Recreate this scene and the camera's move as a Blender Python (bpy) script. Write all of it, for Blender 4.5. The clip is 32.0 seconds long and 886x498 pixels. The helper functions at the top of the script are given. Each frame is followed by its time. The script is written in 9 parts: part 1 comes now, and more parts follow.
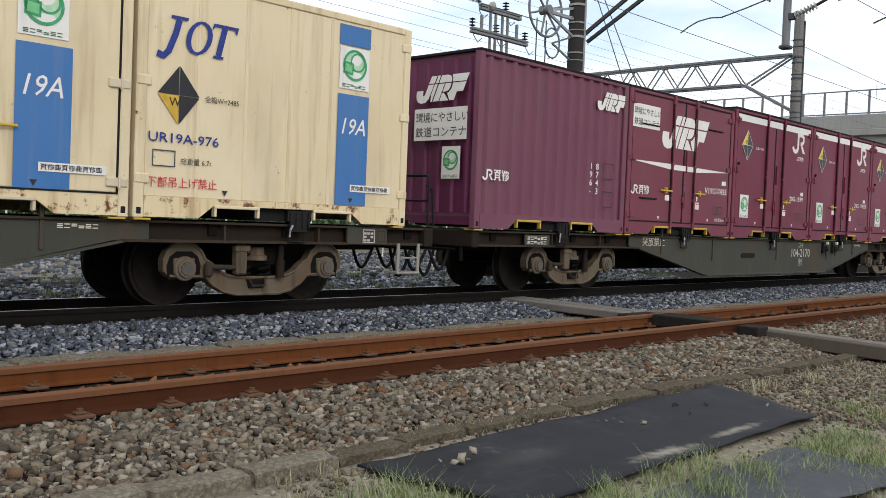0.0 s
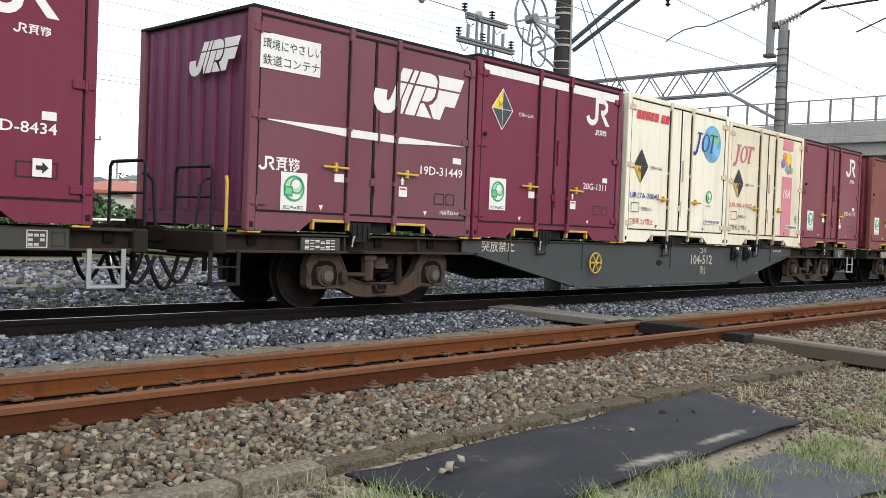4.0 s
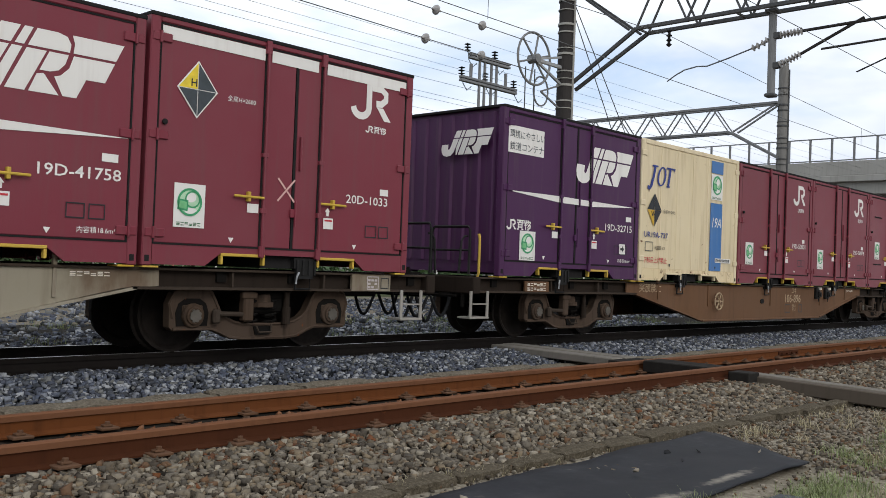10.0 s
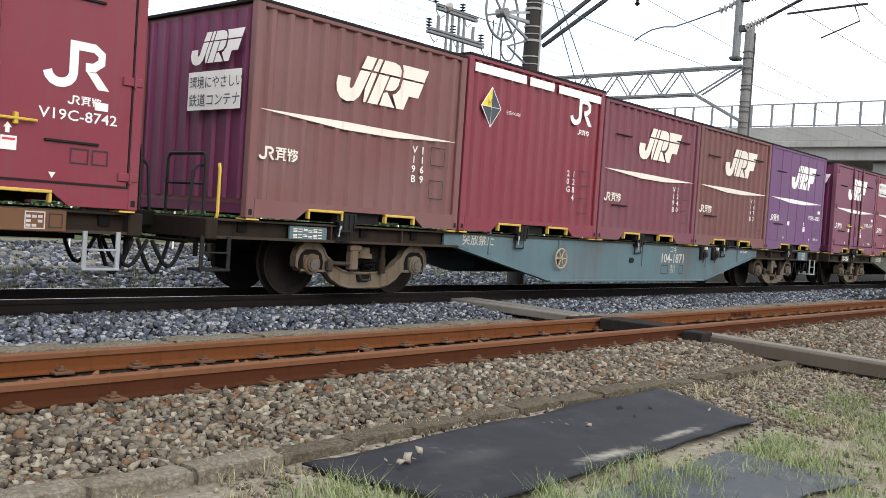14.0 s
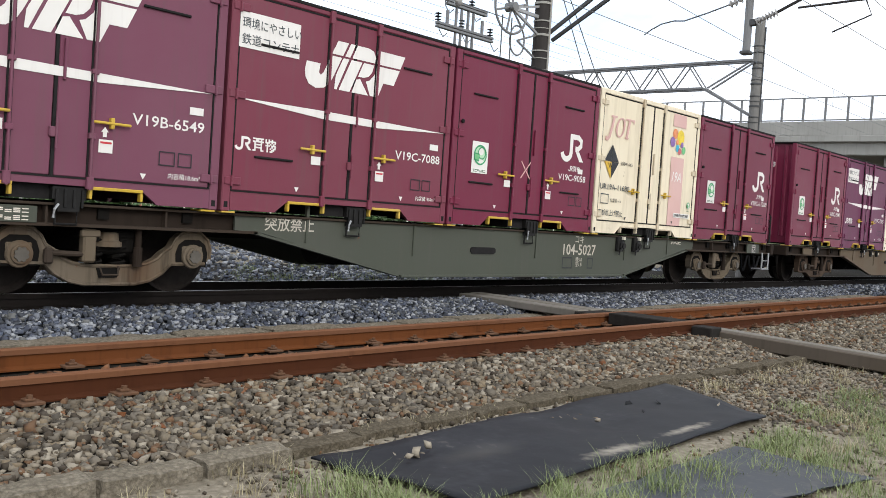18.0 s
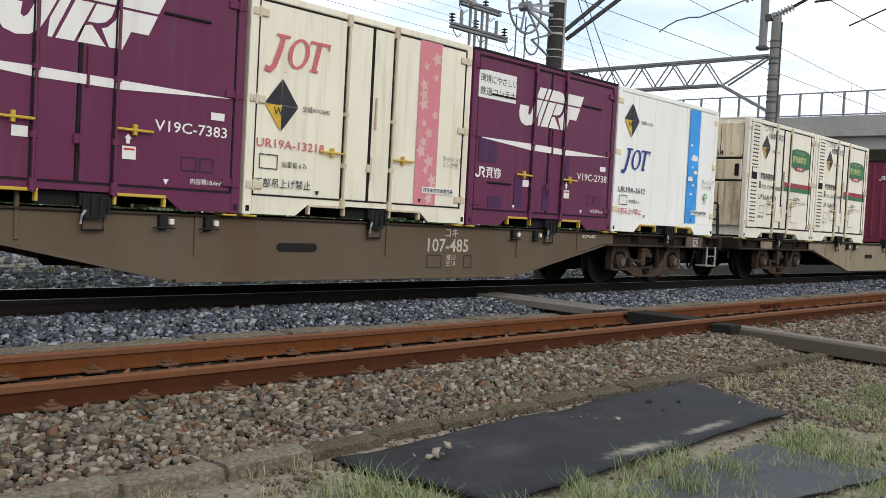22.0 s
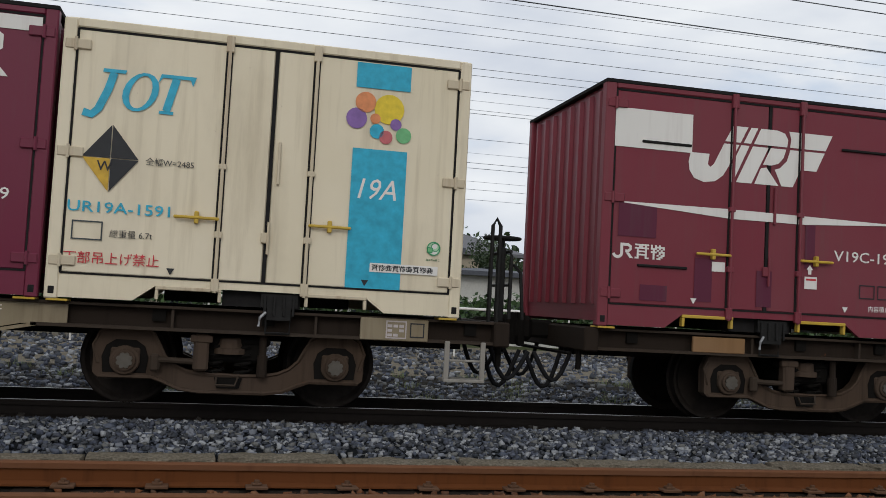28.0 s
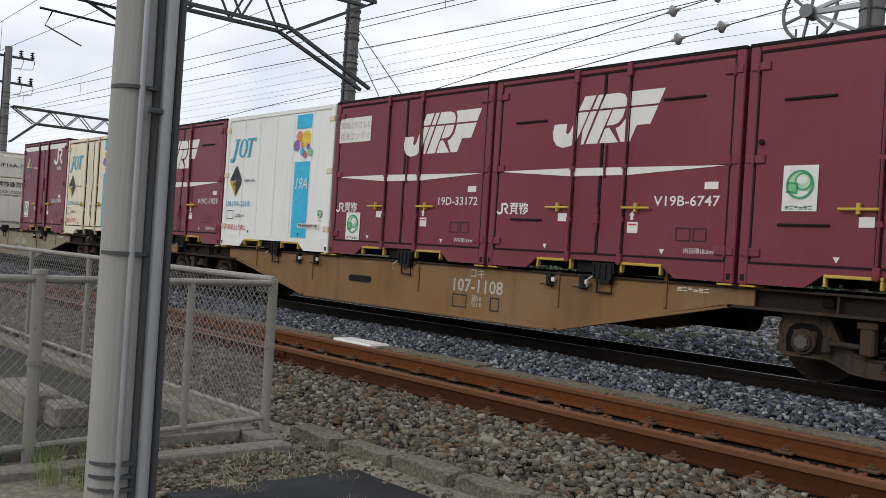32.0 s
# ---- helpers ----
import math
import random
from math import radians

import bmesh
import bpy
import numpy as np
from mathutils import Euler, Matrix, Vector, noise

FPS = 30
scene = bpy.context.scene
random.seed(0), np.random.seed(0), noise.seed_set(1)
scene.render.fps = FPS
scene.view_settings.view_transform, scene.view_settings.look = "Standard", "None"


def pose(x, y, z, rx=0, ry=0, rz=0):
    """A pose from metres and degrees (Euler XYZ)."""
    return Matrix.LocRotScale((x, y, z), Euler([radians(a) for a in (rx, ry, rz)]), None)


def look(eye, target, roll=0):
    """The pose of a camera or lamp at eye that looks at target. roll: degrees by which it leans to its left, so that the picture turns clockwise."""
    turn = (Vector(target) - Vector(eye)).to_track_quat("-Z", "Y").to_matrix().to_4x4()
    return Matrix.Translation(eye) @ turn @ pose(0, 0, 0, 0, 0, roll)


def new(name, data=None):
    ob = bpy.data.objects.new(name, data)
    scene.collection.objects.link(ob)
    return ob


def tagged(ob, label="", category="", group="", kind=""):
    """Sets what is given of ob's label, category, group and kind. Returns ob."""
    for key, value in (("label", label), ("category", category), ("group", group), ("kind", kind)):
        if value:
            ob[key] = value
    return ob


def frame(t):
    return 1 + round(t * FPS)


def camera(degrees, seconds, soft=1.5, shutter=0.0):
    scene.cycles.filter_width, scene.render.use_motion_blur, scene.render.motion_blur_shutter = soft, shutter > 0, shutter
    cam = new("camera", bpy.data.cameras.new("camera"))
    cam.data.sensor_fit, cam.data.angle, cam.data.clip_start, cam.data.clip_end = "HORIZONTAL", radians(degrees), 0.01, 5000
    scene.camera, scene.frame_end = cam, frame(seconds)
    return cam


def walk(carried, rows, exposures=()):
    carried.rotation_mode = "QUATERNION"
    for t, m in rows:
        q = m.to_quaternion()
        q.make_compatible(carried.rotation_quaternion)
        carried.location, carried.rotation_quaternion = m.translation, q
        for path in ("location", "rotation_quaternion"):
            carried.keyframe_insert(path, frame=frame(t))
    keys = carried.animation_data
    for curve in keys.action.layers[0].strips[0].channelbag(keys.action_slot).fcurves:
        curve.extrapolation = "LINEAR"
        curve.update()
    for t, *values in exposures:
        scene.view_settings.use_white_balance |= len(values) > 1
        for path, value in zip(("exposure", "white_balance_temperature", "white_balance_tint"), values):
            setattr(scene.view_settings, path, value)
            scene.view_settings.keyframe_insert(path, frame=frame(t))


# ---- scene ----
# exposure of the filming camera: seconds, stops
EXPOSURES = [(0.0, -0.22), (1.0, 0.2), (2.0, 0.65), (3.2, 0.38), (5.5, -0.4), (6.0, -0.68), (7.0, -0.25), (9.0, -0.35), (11.0, -0.58), (12.0, -0.66), (13.0, -0.03), (16.0, 0.6), (17.0, 0.2), (18.5, 0.16), (19.2, 0.16), (20.0, -0.14), (21.0, -0.04), (22.0, -0.22), (23.0, -0.5), (24.0, -0.85), (25.0, -0.65), (25.6, -0.88), (26.2, -1.02), (26.5, -1.02), (28.5, -0.85), (29.5, -0.78), (30.5, -0.98), (31.2, -1.15), (32.0, -0.62)]
# ---- camera and its way ----
cam = camera(50.94, 32.0, soft=0.5)
PATH = [
    (0.0, 0.0, 0.0, 1.04, 88.34, -2.28, -46.21),
    (0.5, 0.0, 0.0, 1.04, 88.54, -1.83, -45.63),
    (1.0, 0.0, 0.0, 1.04, 88.42, -1.27, -44.77),
    (1.5, 0.0, 0.0, 1.04, 88.3, -1.03, -44.27),
    (2.0, 0.0, 0.0, 1.04, 88.2, -0.89, -44.2),
    (2.5, 0.0, 0.0, 1.04, 88.47, -0.86, -44.27),
    (3.0, 0.0, 0.0, 1.04, 88.93, -1.21, -44.92),
    (3.5, 0.0, 0.0, 1.04, 89.02, -1.97, -46.7),
    (5.5, 0.0, 0.0, 1.04, 88.72, -2.24, -47.2),
    (6.0, 0.0, 0.0, 1.04, 89.45, -2.33, -47.02),
    (6.5, 0.0, 0.0, 1.04, 89.56, -3.2, -48.41),
    (7.0, 0.0, 0.0, 1.04, 89.39, -3.99, -49.7),
    (7.5, 0.0, 0.0, 1.04, 90.58, -3.64, -49.47),
    (8.0, 0.0, 0.0, 1.04, 90.93, -2.91, -49.01),
    (8.5, 0.0, 0.0, 1.04, 91.0, -2.26, -47.87),
    (9.0, 0.0, 0.0, 1.04, 91.31, -2.15, -46.84),
    (9.5, 0.0, 0.0, 1.04, 91.3, -1.93, -46.37),
    (10.0, 0.0, 0.0, 1.04, 91.22, -2.16, -46.82),
    (10.5, 0.0, 0.0, 1.04, 91.22, -2.17, -47.5),
    (11.0, 0.0, 0.0, 1.04, 90.96, -2.91, -48.32),
    (11.5, 0.0, 0.0, 1.04, 90.88, -3.23, -48.73),
    (12.0, 0.0, 0.0, 1.04, 90.74, -3.3, -49.33),
    (12.5, 0.0, 0.0, 1.04, 90.09, -3.08, -49.43),
    (13.0, 0.0, 0.0, 1.04, 89.6, -3.62, -49.09),
    (13.5, 0.0, 0.0, 1.04, 89.05, -3.81, -49.62),
    (15.5, 0.0, 0.0, 1.04, 86.83, -3.05, -46.91),
    (16.0, 0.0, 0.0, 1.04, 87.24, -2.86, -46.96),
    (16.5, 0.0, 0.0, 1.04, 88.07, -2.95, -47.34),
    (17.0, 0.0, 0.0, 1.04, 88.46, -3.39, -48.23),
    (17.5, 0.0, 0.0, 1.04, 88.42, -3.69, -48.65),
    (18.0, 0.0, 0.0, 1.04, 88.12, -3.85, -48.64),
    (18.5, 0.0, 0.0, 1.04, 88.02, -3.98, -48.42),
    (19.0, 0.0, 0.0, 1.04, 88.08, -3.84, -47.97),
    (19.5, 0.0, 0.0, 1.04, 88.17, -3.43, -47.18),
    (20.0, 0.0, 0.0, 1.04, 88.66, -3.12, -46.39),
    (20.5, 0.0, 0.0, 1.04, 89.02, -3.36, -46.63),
    (21.0, 0.0, 0.0, 1.04, 88.68, -3.59, -46.56),
    (21.5, 0.0, 0.0, 1.04, 88.27, -3.52, -47.03),
    (22.0, 0.0, 0.0, 1.04, 88.1, -3.05, -47.61),
    (22.5, 0.0, 0.0, 1.04, 88.11, -2.64, -47.71),
    (23.0, 0.0, 0.0, 1.04, 88.77, -2.82, -47.36),
    (23.5, 0.0, 0.0, 1.04, 89.47, -3.16, -46.77),
    (24.0, 0.0, 0.0, 1.04, 89.56, -3.35, -46.05),
    (24.5, 0.0, 0.0, 1.04, 89.26, -3.11, -45.37),
    (25.0, 0.0, 0.0, 1.04, 89.27, -2.59, -44.57),
    (25.5, 0.0, 0.0, 1.04, 89.62, -2.64, -43.47),
    (26.0, 0.0, 0.0, 1.04, 90.89, -3.05, -43.9),
    (26.5, 0.0, 0.0, 1.04, 90.96, -3.36, -44.24),
    (28.5, -0.08, -0.17, 1.1, 93.59, -2.85, 2.21),
    (29.0, -0.1, -0.25, 1.09, 93.23, -2.35, 16.81),
    (29.5, -0.07, -0.25, 1.06, 92.47, -2.7, 31.24),
    (30.0, -0.04, -0.2, 1.04, 92.63, -3.27, 40.24),
    (30.5, 0.0, -0.13, 1.04, 92.66, -4.1, 46.61),
    (31.0, 0.01, -0.11, 1.04, 92.17, -4.1, 49.5),
    (31.5, 0.01, -0.09, 1.06, 90.52, -4.3, 49.36),
    (32.0, 0.04, -0.07, 1.1, 90.21, -3.63, 49.06),
]
walk(cam, [(r[0], pose(*r[1:])) for r in PATH], EXPOSURES)


# ---- world and sun: bright, mostly clouded sky ----
SUN_EL, SUN_AZ = radians(30), radians(196)
world = bpy.data.worlds.new("sky")
scene.world = world
world.use_nodes = True
wt = world.node_tree
wt.nodes.clear()
w_out = wt.nodes.new("ShaderNodeOutputWorld")
w_bg = wt.nodes.new("ShaderNodeBackground")
w_sky = wt.nodes.new("ShaderNodeTexSky")
w_sky.sky_type, w_sky.sun_disc = "NISHITA", False
w_sky.sun_elevation, w_sky.sun_rotation = SUN_EL, SUN_AZ
w_sky.air_density, w_sky.dust_density = 1.0, 2.0
w_tc = wt.nodes.new("ShaderNodeTexCoord")
w_map = wt.nodes.new("ShaderNodeMapping")
w_map.inputs["Scale"].default_value = (1.0, 1.0, 3.2)
w_n1 = wt.nodes.new("ShaderNodeTexNoise")
w_n1.inputs["Scale"].default_value, w_n1.inputs["Detail"].default_value = 2.6, 7.0
w_n1.inputs["Roughness"].default_value, w_n1.inputs["Distortion"].default_value = 0.55, 0.3
w_r1 = wt.nodes.new("ShaderNodeValToRGB")
w_r1.color_ramp.elements[0].position, w_r1.color_ramp.elements[1].position = 0.20, 0.44
w_n2 = wt.nodes.new("ShaderNodeTexNoise")
w_n2.inputs["Scale"].default_value, w_n2.inputs["Detail"].default_value = 5.0, 6.0
w_r2 = wt.nodes.new("ShaderNodeValToRGB")
w_r2.color_ramp.elements[0].position, w_r2.color_ramp.elements[1].position = 0.3, 0.7
w_r2.color_ramp.elements[0].color = (12.0, 13.0, 14.8, 1)
w_r2.color_ramp.elements[1].color = (17.2, 17.8, 18.4, 1)
w_mix = wt.nodes.new("ShaderNodeMix")
w_mix.data_type = "RGBA"
wt.links.new(w_tc.outputs["Generated"], w_map.inputs["Vector"])
wt.links.new(w_map.outputs["Vector"], w_n1.inputs["Vector"])
wt.links.new(w_map.outputs["Vector"], w_n2.inputs["Vector"])
wt.links.new(w_n1.outputs["Fac"], w_r1.inputs["Fac"])
wt.links.new(w_n2.outputs["Fac"], w_r2.inputs["Fac"])
wt.links.new(w_r1.outputs["Color"], w_mix.inputs["Factor"])
w_clear = wt.nodes.new("ShaderNodeMix")
w_clear.data_type = "RGBA"
w_clear.inputs["Factor"].default_value = 0.65
w_clear.inputs["B"].default_value = (8.8, 12.8, 18.6, 1)
wt.links.new(w_sky.outputs["Color"], w_clear.inputs["A"])
wt.links.new(w_clear.outputs["Result"], w_mix.inputs["A"])
wt.links.new(w_r2.outputs["Color"], w_mix.inputs["B"])
wt.links.new(w_mix.outputs["Result"], w_bg.inputs["Color"])
wt.links.new(w_bg.outputs["Background"], w_out.inputs["Surface"])
w_bg.inputs["Strength"].default_value = 0.095

sun_data = bpy.data.lights.new("sun", "SUN")
sun_data.energy, sun_data.angle, sun_data.color = 1.4, radians(24), (1.0, 0.95, 0.88)
sun = new("sun", sun_data)
sun.matrix_world = look((0, 0, 60), Vector((0, 0, 60)) - Vector((math.sin(SUN_AZ) * math.cos(SUN_EL), math.cos(SUN_AZ) * math.cos(SUN_EL), math.sin(SUN_EL))))


# ---- materials ----
def nodes_of(name):
    m = bpy.data.materials.new(name)
    m.use_nodes = True
    return m, m.node_tree, m.node_tree.nodes["Principled BSDF"]


def ramp(nt, src, stops):
    r = nt.nodes.new("ShaderNodeValToRGB")
    e = r.color_ramp.elements
    while len(e) < len(stops):
        e.new(0.5)
    for k, (p, c) in zip(e, stops):
        k.position = p
        k.color = (*c, 1) if len(c) == 3 else c
    nt.links.new(src, r.inputs["Fac"])
    return r.outputs["Color"]


def noise_tex(nt, vec, scale, detail=4.0, rough=0.55):
    n = nt.nodes.new("ShaderNodeTexNoise")
    n.inputs["Scale"].default_value, n.inputs["Detail"].default_value, n.inputs["Roughness"].default_value = scale, detail, rough
    nt.links.new(vec, n.inputs["Vector"])
    return n.outputs["Fac"]


def coords(nt, stretch=(1, 1, 1), shift=True):
    tc = nt.nodes.new("ShaderNodeTexCoord")
    mp = nt.nodes.new("ShaderNodeMapping")
    mp.inputs["Scale"].default_value = stretch
    nt.links.new(tc.outputs["Object"], mp.inputs["Vector"])
    if shift:
        oi = nt.nodes.new("ShaderNodeObjectInfo")
        mul = nt.nodes.new("ShaderNodeMath")
        mul.operation = "MULTIPLY"
        mul.inputs[1].default_value = 37.0
        nt.links.new(oi.outputs["Random"], mul.inputs[0])
        nt.links.new(mul.outputs[0], mp.inputs["Location"])
    return mp.outputs["Vector"]


def mixc(nt, fac, a, b):
    m = nt.nodes.new("ShaderNodeMix")
    m.data_type = "RGBA"
    for sock, v in (("Factor", fac), ("A", a), ("B", b)):
        if isinstance(v, (int, float)):
            m.inputs[sock].default_value = v
        elif isinstance(v, tuple):
            m.inputs[sock].default_value = (*v, 1)
        else:
            nt.links.new(v, m.inputs[sock])
    return m.outputs["Result"]


def bump(nt, bsdf, height, strength=0.2, distance=0.01):
    b = nt.nodes.new("ShaderNodeBump")
    b.inputs["Strength"].default_value, b.inputs["Distance"].default_value = strength, distance
    nt.links.new(height, b.inputs["Height"])
    nt.links.new(b.outputs["Normal"], bsdf.inputs["Normal"])


def shade(c, k):
    return tuple(min(1.0, v * k) for v in c)


RUST = (0.13, 0.045, 0.018)


def paint(name, c, rough=0.5, fade=0.25, rust=0.0, dirt=(0.09, 0.08, 0.07), streak=0.35, metal=0.0, gloss=0.24, stain=0.0):
    """Weathered paint: faded clouds, rain streaks, chips of rust, fine ripple of the sheet."""
    m, nt, b = nodes_of(name)
    v = coords(nt)
    big = noise_tex(nt, v, 0.65, 4)
    col = mixc(nt, ramp(nt, big, [(0.3, (0, 0, 0)), (0.75, (1, 1, 1))]), shade(c, 1 - fade * 0.6), mixc(nt, fade, c, shade((0.9, 0.85, 0.82), sum(c) / 2.4)))
    st = noise_tex(nt, coords(nt, (9, 9, 0.55)), 1.0, 5, 0.6)
    sm = ramp(nt, st, [(0.52, (0, 0, 0)), (0.8, (streak, streak, streak))])
    col = mixc(nt, sm, col, dirt)
    fine = noise_tex(nt, v, 38, 3)
    if stain:
        bn = noise_tex(nt, coords(nt, (0.9, 0.9, 0.35)), 1.3, 7, 0.62)
        col = mixc(nt, ramp(nt, bn, [(0.50, (0, 0, 0)), (0.68, (stain,) * 3)]), col, (0.085, 0.040, 0.018))
    if rust:
        rn = noise_tex(nt, v, 4.5, 8, 0.72)
        col = mixc(nt, ramp(nt, rn, [(0.69 - 0.16 * rust, (0, 0, 0)), (0.73 - 0.12 * rust, (1, 1, 1))]), col, RUST)
    nt.links.new(col, b.inputs["Base Color"])
    b.inputs["Metallic"].default_value, b.inputs["Specular IOR Level"].default_value = metal, gloss
    nt.links.new(ramp(nt, big, [(0.2, (rough - 0.1,) * 3), (0.8, (rough + 0.14,) * 3)]), b.inputs["Roughness"])
    bump(nt, b, mixc(nt, 0.25, big, fine), 0.12, 0.02)
    return m


def plain(name, c, rough=0.6, metal=0.0, var=0.2, scale=12.0, gloss=0.3):
    m, nt, b = nodes_of(name)
    v = coords(nt)
    n = noise_tex(nt, v, scale, 4)
    nt.links.new(ramp(nt, n, [(0.25, shade(c, 1 - var)), (0.75, shade(c, 1 + var))]), b.inputs["Base Color"])
    b.inputs["Roughness"].default_value, b.inputs["Metallic"].default_value, b.inputs["Specular IOR Level"].default_value = rough, metal, gloss
    bump(nt, b, n, 0.1, 0.004)
    return m


def rocks(name, tints, rough=0.9):
    """Stones: one tint each, with mottling."""
    m, nt, b = nodes_of(name)
    g = nt.nodes.new("ShaderNodeNewGeometry")
    r = nt.nodes.new("ShaderNodeValToRGB")
    r.color_ramp.interpolation = "CONSTANT"
    e = r.color_ramp.elements
    while len(e) < len(tints):
        e.new(0.5)
    for i, (k, c) in enumerate(zip(e, tints)):
        k.position, k.color = i / len(tints), (*c, 1)
    nt.links.new(g.outputs["Random Per Island"], r.inputs["Fac"])
    v = coords(nt, shift=False)
    n = noise_tex(nt, v, 26, 5)
    col = mixc(nt, ramp(nt, n, [(0.3, (0, 0, 0)), (0.75, (0.35,) * 3)]), r.outputs["Color"], (0.11, 0.100, 0.088))
    nt.links.new(col, b.inputs["Base Color"])
    b.inputs["Roughness"].default_value, b.inputs["Specular IOR Level"].default_value = rough, 0.08
    bump(nt, b, noise_tex(nt, v, 90, 3), 0.35, 0.006)
    return m


def soil(name, stops, scale=3.0, grit=60.0, strength=0.6):
    m, nt, b = nodes_of(name)
    v = coords(nt, shift=False)
    a = noise_tex(nt, v, scale, 8, 0.65)
    f = noise_tex(nt, v, grit, 4, 0.6)
    vo = nt.nodes.new("ShaderNodeTexVoronoi")
    vo.inputs["Scale"].default_value = grit * 0.45
    nt.links.new(v, vo.inputs["Vector"])
    base = ramp(nt, mixc(nt, 0.5, a, f), stops)
    nt.links.new(mixc(nt, ramp(nt, vo.outputs["Distance"], [(0.0, (0.0,) * 3), (0.75, (0.5,) * 3)]), base, shade(stops[0][1], 0.5)), b.inputs["Base Color"])
    b.inputs["Roughness"].default_value, b.inputs["Specular IOR Level"].default_value = 0.95, 0.06
    bump(nt, b, mixc(nt, 0.5, vo.outputs["Distance"], f), strength, 0.02)
    return m


